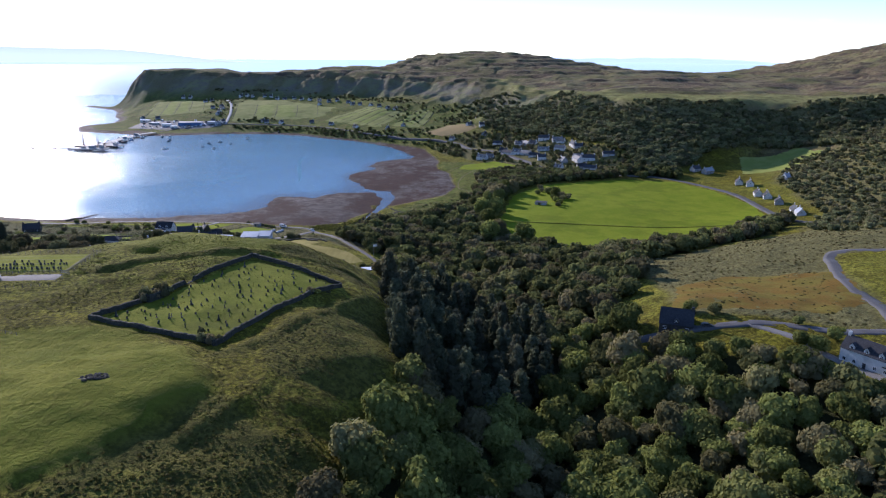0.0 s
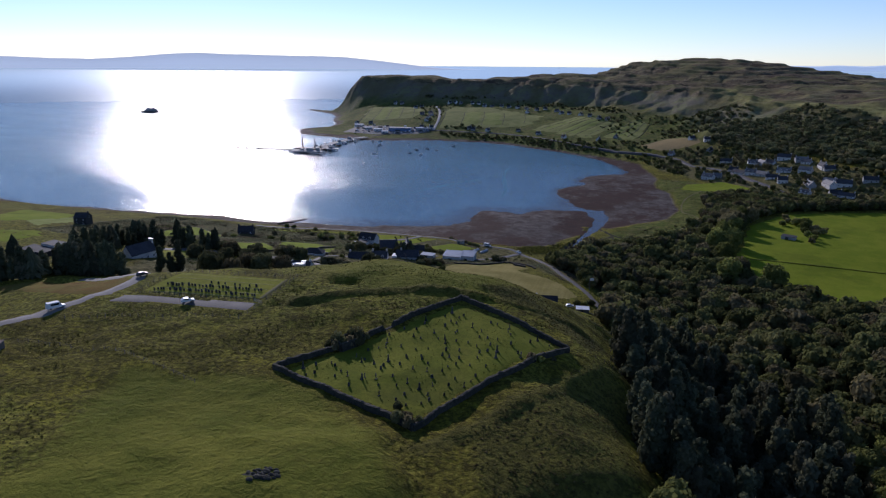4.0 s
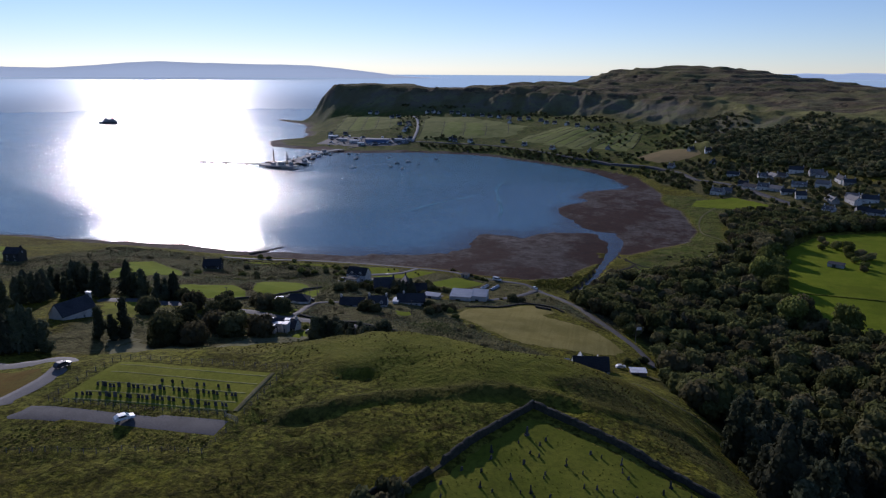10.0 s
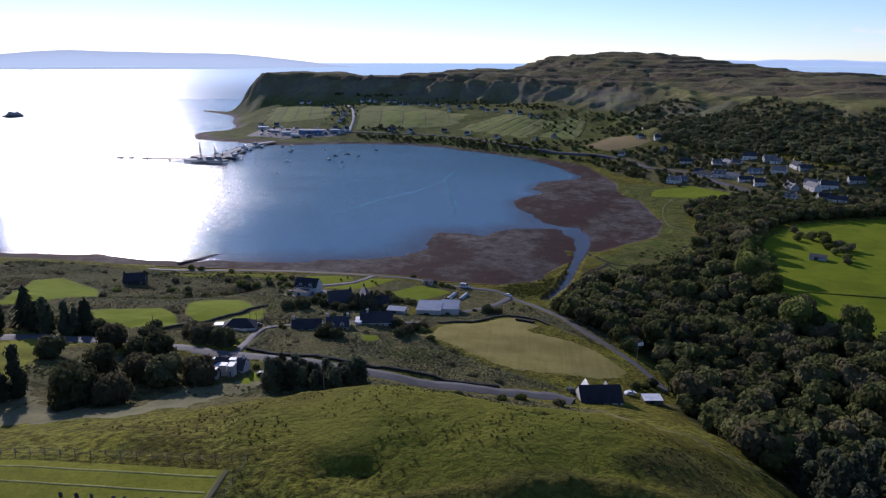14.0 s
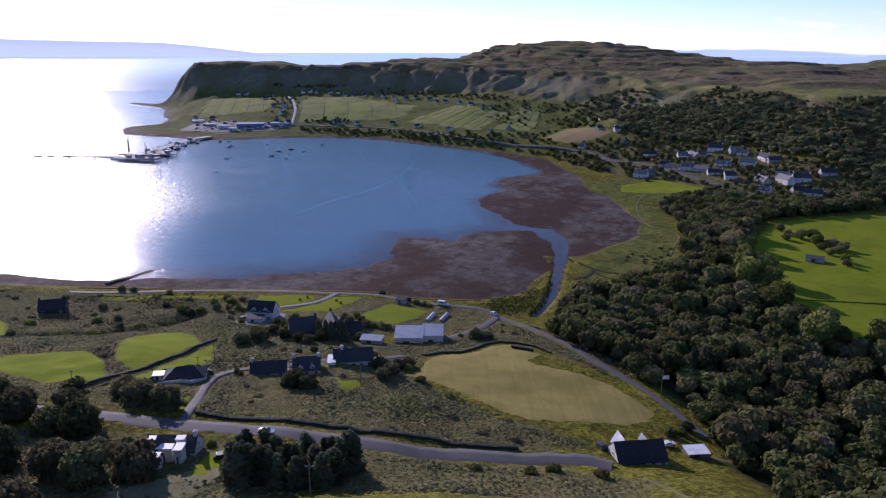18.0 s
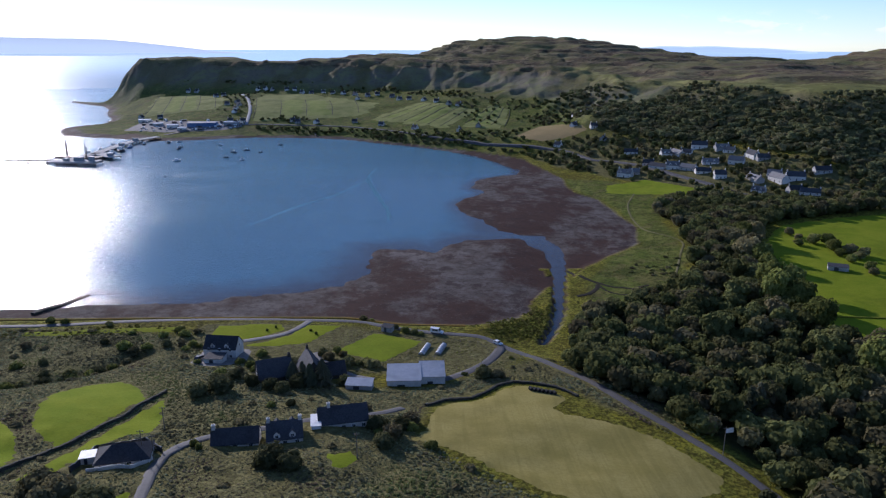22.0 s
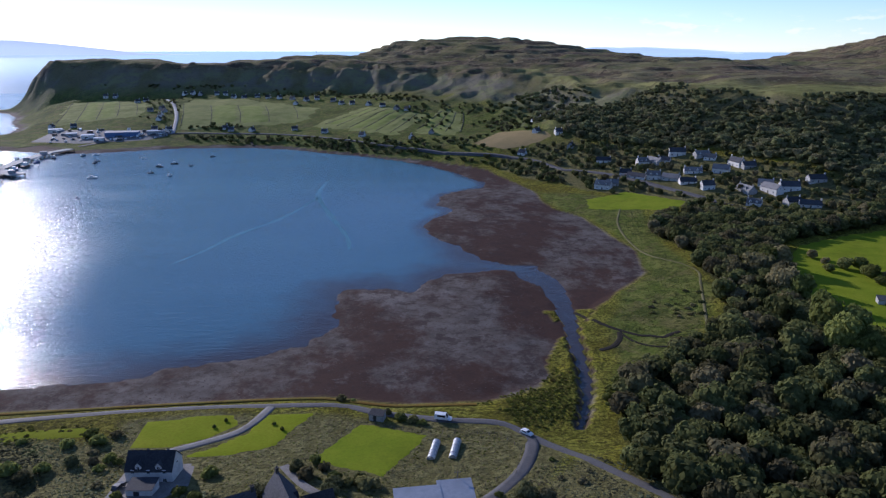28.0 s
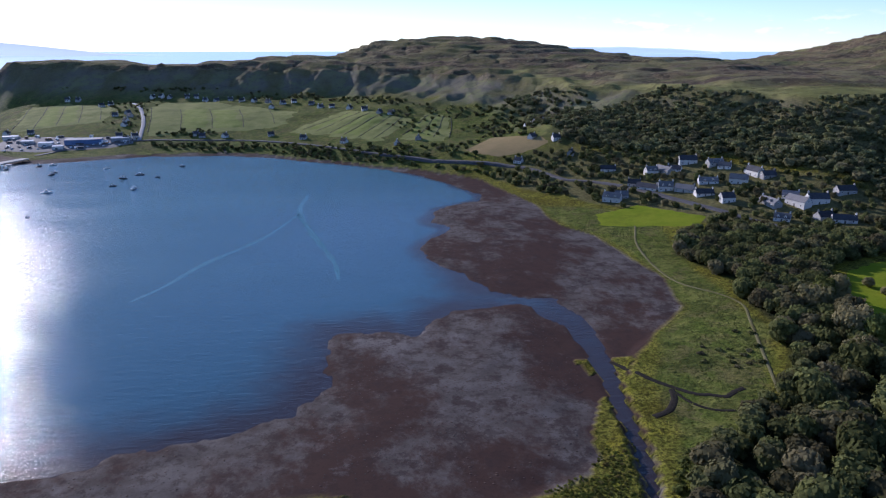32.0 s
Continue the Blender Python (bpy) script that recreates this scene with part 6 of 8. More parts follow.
# cottages along the village road, and the village on the slope
for hx, hy, rot, ln, wl, rf in [(287, 795, 30, 11, "grey_render", "slate"), (298, 786, 30, 13, "grey_render", "metal_sheet"), (304, 714, 70, 12, "harling", "slate"), (309, 699, 70, 10, "harling", "slate"), (299, 657, 75, 11, "harling", "slate"),
                                (302, 644, 75, 10, "harling", "slate"), (301, 618, 70, 9, "grey_render", "slate"), (296, 578, 72, 13, "harling", "slate"), (293, 563, 72, 12, "harling", "metal_sheet"), (345, 700, 20, 6, "harling", "metal_sheet")]:
    house(hx, hy, rot, ln, 7, 3.6, 6.8, "white roadside cottage beneath the wooded slope" if wl == "harling" else "grey roadside cottage beneath the wooded slope", wl, rf, 3, (-1, 1))
VILLAGE_HOUSES = [(77, 1001, 15, 12), (103, 968, 20, 9), (114, 966, 70, 15), (122, 964, 18, 10), (138, 973, 25, 13), (154, 956, 15, 12), (158, 947, 20, 9), (170, 922, 70, 15), (174, 910, 18, 10), (131, 923, 25, 13), (151, 912, 15, 12), (81, 951, 20, 9), (86, 936, 70, 15), (97, 926, 18, 10), (108, 915, 25, 13), (116, 900, 15, 12), (123, 879, 20, 9), (147, 862, 70, 15), (166, 867, 18, 10), (176, 851, 25, 13), (201, 856, 15, 12), (137, 831, 20, 9), (163, 853, 70, 15), (163, 824, 18, 10), (171, 815, 25, 13), (51, 922, 15, 12), (61, 928, 20, 9)]
for k, (hx, hy, rot, ln) in enumerate(VILLAGE_HOUSES):
    house(hx, hy, -rot + 22 * math.sin(1.7 * k), ln * 1.15, 7.4, (2.8, 4.4, 3.2)[k % 3], (5.6, 7.8, 6.2)[k % 3], "white village house with slate roof", ("harling", "harling", "grey_render")[k % 3], ("slate", "sunlit_slate", "sunlit_slate", "slate")[k % 4], 3, (-1, 1) if k % 2 else (1,), dormers=2 if k % 4 == 1 else 0)
TOWN_HOUSES = [(-604, 1660), (-587, 1659), (-529, 1586), (-518, 1596), (-468, 1503), (-456, 1447), (-452, 1422), (-443, 1364), (-430, 1346), (-423, 1360), (-482, 1489), (-464, 1639), (-450, 1639), (-436, 1633), (-393, 1629), (-378, 1623), (-359, 1614), (-335, 1602), (-294, 1571), (-271, 1556), (-261, 1499), (-230, 1541), (-202, 1512), (-188, 1473), (-126, 1389), (-107, 1361)]
TOWN_HOUSES += [(-92, 1351), (-96, 1211), (-249, 1337), (-206, 1298), (-347, 1360), (-337, 1349), (-308, 1345), (-156, 1253), (-70, 1224), (-407, 1627), (-314, 1581), (-247, 1536), (-171, 1456), (-146, 1426), (-459, 1480), (66, 1213), (58, 1211), (69, 1174), (40, 1125), (59, 1102), (61, 1058), (13, 1074), (-604, 1425), (-568, 1411)]
for k, (hx, hy) in enumerate(TOWN_HOUSES):
    house(hx, hy, (10, -20, 35, 5, 60, -40, 80)[k % 7], 8 + (k * 5) % 5, 6.5, 3.2, 6.2, "small white croft house above the bay", ("harling", "grey_render", "harling")[k % 3], "slate", 3, (-1, 1) if k % 2 else (1,), panes_back=False, gable_win=False)
for hx, hy, rot, lx, ly, h, wl in [(-478, 1338, 8, 42, 16, 6, "blue_paint"), (-436, 1344, 8, 22, 12, 5, "shell_grey"), (-520, 1330, 10, 16, 9, 4.5, "harling"), (-548, 1348, 15, 14, 8, 4, "grey_render"), (-585, 1390, 20, 18, 9, 4.5, "harling"), (-500, 1312, 8, 12, 8, 4, "harling")]:
    block(hx, hy, rot, lx, ly, h, "harbour store building with metal roof", wl, "metal_sheet" if wl != "blue_paint" else "shell_grey", "harbour_store", "warehouse", 0.6)


# ---- the walled burial ground ----
def stone_wall(name, points, height, thick, label, gaps=(), category="wall", material="dry_stone", side_name="wall_run"):
    """A rubble wall with uneven courses and coping; each straight run is a part."""
    ob = tagged(new(name), label, category)
    rng = np.random.default_rng(len(points) * 31 + int(abs(points[0][0])))
    for (x0, y0), (x1, y1) in zip(points, points[1:]):
        ln = math.hypot(x1 - x0, y1 - y0)
        n = max(2, int(ln / 0.9))
        dx, dy = (x1 - x0) / ln, (y1 - y0) / ln
        co, fa = [], []
        for k in range(n + 1):
            d = ln * k / n
            px, py = x0 + dx * d, y0 + dy * d
            gap = any(math.hypot(px - gx, py - gy) < gr for gx, gy, gr in gaps)
            z = level(px, py)
            h = (0.25 if gap else height) * rng.uniform(0.88, 1.1)
            for off, zz in ((-0.5, -0.5), (-0.47, h * 0.5), (-0.42, h), (0, h * 1.06), (0.42, h), (0.47, h * 0.5), (0.5, -0.5)):
                j = rng.uniform(-0.07, 0.07)
                co.append((px - dy * (off * thick + j), py + dx * (off * thick + j), z + zz))
        for k in range(n):
            for s in range(6):
                a = k * 7 + s
                fa.append((a + 7, a + 8, a + 1, a))
        for e in (0, n):
            fa.append(tuple(e * 7 + s for s in (range(7) if e else range(6, -1, -1))))
        raw(side_name, co, fa, material, ob)
    return ob


OLD_YARD = [(-112, 208), (-76, 269), (-38, 249), (-66, 188.5), (-112, 208)]
stone_wall("burial_ground_wall", OLD_YARD, 1.55, 0.9, "grey rubble wall round the old burial ground", gaps=((-92, 242, 1.6),), category="wall")
patch("burial_grass", [(-110, 208.5), (-76, 266.5), (-40, 248.5), (-66.5, 190.5)], "yard_grass", "green grass inside the old burial ground", 0.06, 2.0, "grass", 0.1)


def stone_kind(kind):
    bm = bmesh.new()
    if kind == 0:
        out = [(-0.38, -0.3), (0.38, -0.3), (0.38, 0.95), (0.25, 1.15), (0, 1.25), (-0.25, 1.15), (-0.38, 0.95)]
        prism(bm, out, -0.08, 0.08)
    elif kind == 1:
        prism(bm, [(-0.3, -0.3), (0.3, -0.3), (0.3, 0.9), (-0.3, 0.95)], -0.07, 0.07)
        box(bm, -0.42, 0.42, -0.2, 0.2, -0.3, 0.14)
    elif kind == 2:
        box(bm, -0.4, 0.4, -0.25, 0.25, -0.3, 0.25)
        box(bm, -0.11, 0.11, -0.09, 0.09, 0.25, 1.9)
        box(bm, -0.42, 0.42, -0.08, 0.08, 1.2, 1.42)
    else:
        box(bm, -0.45, 0.45, -0.45, 0.45, -0.3, 0.35)
        box(bm, -0.3, 0.3, -0.3, 0.3, 0.35, 0.7)
        v = box(bm, -0.22, 0.22, -0.22, 0.22, 0.7, 2.3)
        for q in v[4:]:
            q.co.x *= 0.6
            q.co.y *= 0.6
    me = bpy.data.meshes.new("gravestone")
    bm.to_mesh(me)
    bm.free()
    me.materials.append(MATS["gravestone"])
    return me


STONES = [stone_kind(k) for k in range(4)]


def gravestone(x, y, kind, size, turn, tilt, label, group):
    ob = tagged(new("gravestone", STONES[kind]), label, "gravestone", group)
    ob.matrix_basis = Matrix.LocRotScale((x, y, level(x, y)), Euler((tilt, 0, turn)), (size, size, size))


rng = np.random.default_rng(9)
yard = [(-107, 209), (-77, 262), (-43, 247), (-67, 195)]
for x, y in scatter(yard, 3.9, rng, 0.74):
    k = int(rng.choice([0, 0, 1, 1, 2, 3]))
    gravestone(x, y, k, rng.uniform(0.6, 1.0), radians(62) + rng.uniform(-0.3, 0.3), rng.uniform(-0.12, 0.12), ("rounded grey headstone leaning in grass", "square grey headstone in grass", "grey stone cross on a plinth", "grey stone obelisk on a plinth")[k], "old gravestones")
# ruined mausoleum and bushes by the wall
stone_wall("ruined_enclosure", [(-103.5, 226.5), (-99.5, 233.5), (-95.5, 231), (-99.5, 224.5), (-103.5, 226.5)], 2.6, 0.7, "ivy-grown ruined stone enclosure beside the wall", category="ruin")
for x, y, s, tl in ((-102.6, 228.4, 2.7, 2.0), (-100.4, 226.6, 2.2, 2.2), (-97.2, 231.8, 2.5, 2.3), (-98.6, 228.6, 2.4, 1.7), (-99.8, 232.4, 2.3, 2.2), (-101.6, 225.2, 2.2, 1.8), (-96.4, 229.6, 2.2, 1.9), (-104.4, 226.4, 1.8, 1.7), (-95.8, 233.6, 1.6, 1.6), (-70.6, 190.6, 2.2, 1.6), (-67.6, 189.4, 2.0, 1.9), (-65.6, 191.4, 1.8, 1.5), (-46.5, 232.5, 2.0, 1.5), (-72.5, 196.5, 1.5, 1.7), (-69.5, 193.2, 2.4, 0.7), (-41, 238, 1.2, 1.0), (-43, 424, 3.0, 1.2)):
    plant(IVY[int(s * 10) % 2], x, y, s, s, "dark green bush at the burial ground wall", "bushes by the old wall", tl, "bush")
heap = tagged(new("rubble_heap"), "heap of dark field stones on the grass", "stones")
for k in range(44):
    a, r = rng.uniform(0, 6.28), rng.uniform(0, 3.4) ** 0.9
    c, f = ICO1
    s = rng.uniform(0.3, 0.75)
    bx, by = -84.5 + r * math.cos(a), 155.5 + r * math.sin(a)
    raw("stone", (c * (s, s * 0.8, s * 0.5) * (1 + 0.3 * rng.random((len(c), 1))) + (bx, by, level(bx, by) + 0.1)).tolist(), f.tolist(), "dry_stone", heap)

# ---- the new cemetery ----
patch("cemetery_lawn", [(-187.5, 248.5), (-186.5, 271.5), (-139.5, 272.5), (-139.3, 250.8), (-164.5, 248.6)], "sward_grass", "mown cemetery lawn with rows of graves", 0.08, 2.0, "lawn", 0.1)
patch("car_park", [(-191, 246.3), (-185, 246.8), (-163.4, 246.6), (-142.4, 249.2), (-139.2, 248.8), (-139.8, 241.4), (-159.2, 240.4), (-184.5, 239.2), (-194, 238.5)], "tarmac", "grey tarmac car park beside the cemetery", 0.12, 2.0, "car park", 0.05)
for pa, pb in (((-182.5, 249.4), (-143, 251.6)), ((-182, 253.2), (-143, 255.2)), ((-182.5, 258.0), (-143, 259.6)), ((-183, 263.6), (-142.6, 264.4)), ((-184, 268.4), (-142.4, 268.9))):
    ribbon("path", [pa, ((pa[0] + pb[0]) / 2, (pa[1] + pb[1]) / 2), pb], 0.6, "grave_strip", "narrow worn strip between the rows of graves", 0.1, category="path")
ribbon("path", [(-141.1, 251.6), (-141.3, 261), (-141.6, 271)], 1.3, "worn_track", "narrow pale path in the cemetery", 0.1, category="path")
for row, (y0, y1, cnt, x0, x1) in enumerate(((251.2, 253.4, 30, -183, -143), (255.9, 258.3, 30, -181, -143), (260.4, 261.8, 7, -166, -146))):
    for k in range(cnt):
        if rng.random() < 0.12 and row < 2:
            continue
        x = x0 + (x1 - x0) * (k + rng.uniform(-0.3, 0.3)) / cnt
        y = y0 + (y1 - y0) * k / cnt + rng.uniform(-0.4, 0.4)
        gravestone(x, y, int(rng.choice([0, 1, 1])), rng.uniform(0.8, 1.15), radians(6) + rng.uniform(-0.08, 0.08), 0, "dark polished headstone in a neat row", "new gravestones")
# field gate at the corner of the car park
gate = tagged(new("metal_gate"), "grey tubular metal field gate at the car park", "gate")
for gx, gy in ((-142.2, 248.9), (-138.3, 247.6)):
    bm = bmesh.new()
    bmesh.ops.create_cone(bm, cap_ends=True, segments=8, radius1=0.09, radius2=0.08, depth=1.9, matrix=Matrix.Translation((gx, gy, level(gx, gy) + 0.6)))
    part("gate_post", bm, "weathered_wood", gate)
for k in range(5):
    bm = bmesh.new()
    za, zb = level(-142.2, 248.9) + 0.3 + 0.24 * k, level(-138.3, 247.6) + 0.3 + 0.24 * k
    slab(bm, [(-142.2, 248.93, za), (-138.3, 247.63, zb), (-138.3, 247.63, zb + 0.06), (-142.2, 248.93, za + 0.06)], 0.05)
    part("gate_bar", bm, "metal_sheet", gate)


def fence(points, gap, label, height=1.15, wires=(0.35, 0.7, 1.02), post="weathered_wood", group=""):
    """Posts with wires, standing along a line of the plan."""
    ob = tagged(new("fence"), label, "fence", group)
    if "post" not in SHARED:
        bm = bmesh.new()
        box(bm, -0.06, 0.06, -0.06, 0.06, -0.4, 1.0)
        v = box(bm, -0.055, 0.055, -0.055, 0.055, 1.0, 1.06)
        for q in v[4:]:
            q.co.x *= 0.4
            q.co.y *= 0.4
        me = bpy.data.meshes.new("post")
        bm.to_mesh(me)
        bm.free()
        me.materials.append(MATS["weathered_wood"])
        SHARED["post"] = me
    line = []
    for (x0, y0), (x1, y1) in zip(points, points[1:]):
        n = max(1, int(math.hypot(x1 - x0, y1 - y0) / gap))
        line += [(x0 + (x1 - x0) * k / n, y0 + (y1 - y0) * k / n) for k in range(n)]
    line.append(points[-1])
    for x, y in line:
        p = new("post", SHARED["post"])
        p.parent = ob
        p.matrix_basis = Matrix.LocRotScale((x, y, level(x, y)), None, (1, 1, height))
    for w in wires:
        co, fa = [], []
        for x, y in line:
            z = level(x, y) + w * height
            b = len(co)
            co += [(x, y, z - 0.02), (x + 0.02, y + 0.02, z + 0.015), (x - 0.02, y - 0.02, z + 0.015)]
            if b:
                for s in range(3):
                    fa.append((b - 3 + s, b - 3 + (s + 1) % 3, b + (s + 1) % 3, b + s))
        raw("wire", co, fa, "rubber", ob)
    return ob


fence([(-188, 248), (-187.5, 273), (-139, 274), (-138.6, 251)], 3.0, "wooden post fence round the new cemetery", 1.35)
fence([(-138.4, 247), (-139.2, 240), (-139.6, 235.4), (-158.6, 231.7), (-174.4, 228.5), (-196, 224)], 2.6, "wooden post and wire fence by the car park", 1.2)
fence([(-186, 247.6), (-164, 247.7), (-142.4, 249.9)], 2.0, "low fence between car park and graves", 1.0)
fence([(-228, 196), (-196, 206), (-160, 205), (-128, 196)], 4.0, "old wire fence across the pasture", 1.1)
fence([(-38, 249), (-20, 262)], 3.0, "short wire fence from the burial ground", 1.1)
fence([(-172, 527), (-157, 550.5), (-134, 540)], 3.0, "post and wire fence round the paddock", 1.15)
fence([(-150, 516), (-134, 529), (-130, 541), (-112, 537), (-107.5, 527), (-112, 514), (-125, 507), (-150, 509)], 3.5, "post and wire fence round the rough paddock", 1.15)
stone_wall("field_wall", [(-234.3, 406), (-228.2, 425), (-224.4, 437), (-221, 451), (-218, 476)], 0.9, 0.9, "low dark field dyke between the croft fields")
stone_wall("garden_wall", [(-216.5, 413), (-217, 427), (-206, 431), (-199.5, 425)], 1.5, 0.4, "dark garden wall round the bungalow", material="dark_paint")
stone_wall("garden_wall", [(-213, 413.5), (-203, 414.5), (-199.8, 420)], 0.9, 0.4, "low white garden wall before the bungalow", material="harling")
stone_wall("field_wall", [(-133, 470), (-127, 476), (-118, 478), (-113, 483), (-108, 490), (-102, 493), (-96, 491.5), (-88, 487), (-82, 479)], 0.8, 1.0, "low overgrown dyke along the hay field")
# dark stone run drawn for the shadow of a green roadside bank
stone_wall("field_wall", [(-190, 388), (-163, 385.5), (-130, 386), (-100, 391)], 0.9, 1.4, "roadside bank, its shadow put in as dark stone")
stone_wall("field_wall", [(42, 560), (100, 556), (180, 549), (262, 552)], 0.5, 1.6, "low grassy bank across the green field", material="yard_grass")
for a, b, c, d, n, _ in CROFT_QUADS:
    for k in range(n + 1):
        p, q = [(u[0] + (v[0] - u[0]) * k / n, u[1] + (v[1] - u[1]) * k / n) for u, v in ((a, b), (d, c))]
        stone_wall("croft_dyke", [p, ((p[0] + q[0]) / 2 + 2, (p[1] + q[1]) / 2), q], 0.6, 0.8, "dark dyke between croft strips", category="wall")


# ---- single trees and hedges ----
def trees(kinds, spots, label, group, category="tree"):
    for k, (x, y, s, tl) in enumerate(spots):
        plant(kinds[k % len(kinds)], x, y, s, k * 1.7, label, group, tl, category)


rng = np.random.default_rng(4)
CHURCH_PINES = [(-258, 297), (-253, 296), (-264, 300), (-250, 301), (-270, 306), (-276, 312), (-282, 318), (-290, 326), (-297, 334), (-268, 296), (-304, 342), (-238, 324), (-235, 327), (-232, 330), (-329, 384), (-326, 392), (-321, 400), (-333, 390),
                (-318, 384), (-312, 390), (-318, 408), (-310, 402), (-324, 412), (-330, 402), (-299, 397), (-293, 396), (-288, 404), (-279, 395), (-273, 396), (-265, 396), (-262, 402), (-303, 404), (-316, 376), (-322, 372)]
CHURCH_PINES += [(-274, 266), (-271, 268), (-266, 269), (-264, 272), (-262, 275), (-281, 268), (-288, 272), (-292, 283), (-288, 289), (-256, 288), (-253, 291), (-249, 295), (-247, 300), (-296, 276)]
CHURCH_PINES += [(-258, 290), (-254, 291), (-251, 294), (-247, 297), (-244, 301), (-262, 287), (-260, 294)]
CHURCH_PINES += [(x + rng.uniform(-4, 4), y + rng.uniform(-4, 4)) for x, y in CHURCH_PINES[:11] + CHURCH_PINES[14:]]
trees([PINE[0], PINE[1], SPRUCE[0], PINE[2], PINE[1], PINE[0], SPRUCE[1], PINE[2]], [(x, y, rng.uniform(2.7, 3.9), rng.uniform(0.85, 1.25)) for x, y in CHURCH_PINES], "tall dark conifer near the white church", "conifers by the church")
GROVE = [(-166, 349.5), (-162, 347.5), (-158, 348), (-154, 347.5), (-150, 348.5), (-146, 348), (-142.5, 351), (-168, 357), (-163.5, 354), (-159, 355), (-154, 354.5), (-149, 356), (-144, 357), (-166, 361), (-160, 361), (-152, 362), (-146, 363), (-141, 360)]
GROVE += [(x + rng.uniform(-2.2, 2.2), y + rng.uniform(-2.2, 2.2)) for x, y in GROVE]
trees(PINE, [(x + rng.uniform(-0.8, 0.8), y + rng.uniform(-0.8, 0.8), rng.uniform(2.6, 3.9), rng.uniform(0.55, 0.85)) for x, y in GROVE], "tall dark pine in a grove by the road", "pine grove by the road")
GLEN_SPRUCE = scatter(CONIFERS, 6.0, rng, 0.93)
trees(PINE, [(x, y, rng.uniform(3.6, 5.4), rng.uniform(0.75, 1.25)) for x, y in GLEN_SPRUCE], "tall dark conifer on the edge of the glen", "conifers of the glen")
trees(PINE, [(-28, 470, 3.4, 1.1), (-22, 476, 3.0, 1.2)], "dark conifer standing above the woodland", "conifers above the wood")
trees(DARK, [(-214, 330, 8.0, 1.25), (-204, 331, 6.5, 1.2), (-198, 347, 6.5, 1.15), (-188, 350, 6.0, 1.1), (-193, 356, 5.0, 1.1), (-207, 350, 6.0, 1.2), (-214, 372, 6.0, 1.1), (-235, 378, 6.0, 1.15), (-224, 385, 5.0, 1.0), (-222, 352, 6.0, 1.2), (-246, 362, 5.5, 1.1),
               (-199, 390, 5.0, 1.1), (-209, 394, 5.6, 1.1), (-216, 400, 5.0, 1.0), (-222, 372, 5, 1), (-240, 388, 5, 1), (-252, 395, 5, 1.1), (-230, 396, 4.5, 1.0)], "large dark broadleaf tree below the hill", "trees behind the cemetery")
trees(DARK, [(-201, 479, 5.2, 0.95), (-207, 474, 4.2, 0.9), (-171, 419, 4.6, 0.95), (-165, 416, 3.6, 0.9), (-146, 444, 3.6, 1.0), (-142, 440, 3.4, 1.0), (-140, 448, 3.0, 0.9), (-144, 434, 3.4, 0.9), (-137, 453, 3.0, 0.9), (-177, 486, 3.6, 1.1), (-181, 480, 3.2, 1.0), (-193, 487, 3.0, 1.0), (-186, 484, 3.2, 1.0), (-170, 490, 3.4, 1.1), (-164, 506, 3.0, 1.0), (-181, 507, 3.4, 1.1), (-194, 503, 3.0, 1.0), (-162, 491, 2.6, 1.0), (-112, 500, 4.0, 0.85), (-107, 499, 3.0, 0.9)],
      "rounded garden tree with dense dark leaves", "garden trees")
trees(SPRUCE, [(-173, 487, 2.2, 1.0), (-169, 489, 2.5, 1.0), (-176, 490, 1.9, 1.1), (-180, 492, 2.0, 1.0)], "dark garden conifer before the slate houses", "garden conifers")
WEST_SCRUB = [(-480, 420), (-440, 330), (-330, 290), (-300, 310), (-330, 400), (-360, 430), (-400, 425), (-410, 380), (-430, 378), (-460, 405)]
trees(SHRUB, [(-163, 516, 2.6, 1.1), (-159, 513, 2.4, 1.0), (-156, 516, 2.3, 1.1), (-152, 512, 2.6, 1.1), (-166, 522, 2.2, 1.3), (-169, 526, 2.4, 1.4), (-150, 555, 2.0, 0.9), (-143, 552, 2.8, 0.9), (-139, 550, 2.6, 0.9), (-136, 548, 2.2, 0.8), (-163, 571, 2.4, 1.2), (-159, 570, 1.6, 1.0),
              (-229, 534, 2.6, 1.0), (-236, 545, 3.4, 1.0), (-240, 550, 3.2, 0.9), (-232, 549, 2.6, 0.9), (-245, 544, 3.0, 0.9), (-260, 548, 2.2, 0.8), (-304, 566, 3.0, 1.1), (-297, 565, 2.6, 1.0), (-275, 560, 2.4, 1.0), (-204, 512, 2.6, 1.0), (-199, 508, 2.6, 1.1), (-196, 503, 2.4, 1.0),
              (-220, 512, 2.0, 1.0), (-100, 520, 1.4, 0.7), (-119, 503, 1.6, 0.8), (-128, 489, 1.5, 0.8), (-203, 552, 0.8, 2.0), (-200, 556, 0.8, 2.0), (-184, 552, 0.9, 1.6), (-181, 548, 0.9, 1.8), (-194, 432, 1.5, 1.6), (-192, 430, 1.3, 1.7), (-50, 418, 2.8, 1.1), (-46, 420, 2.6, 1.0),
              (-44, 233, 1.7, 1.1), (-197, 396, 1.6, 1.0), (-178, 368, 1.8, 1.3), (-146, 368, 2.0, 0.9), (-98, 371, 2.4, 0.9), (-92, 373, 2.6, 0.9), (-80, 372, 2.8, 0.9), (-112, 370, 2.0, 0.8), (-160, 366, 1.6, 0.9), (-120, 388, 1.4, 0.9), (-150, 388, 1.4, 0.9)], "dense garden bush with small leaves", "garden bushes", "bush")
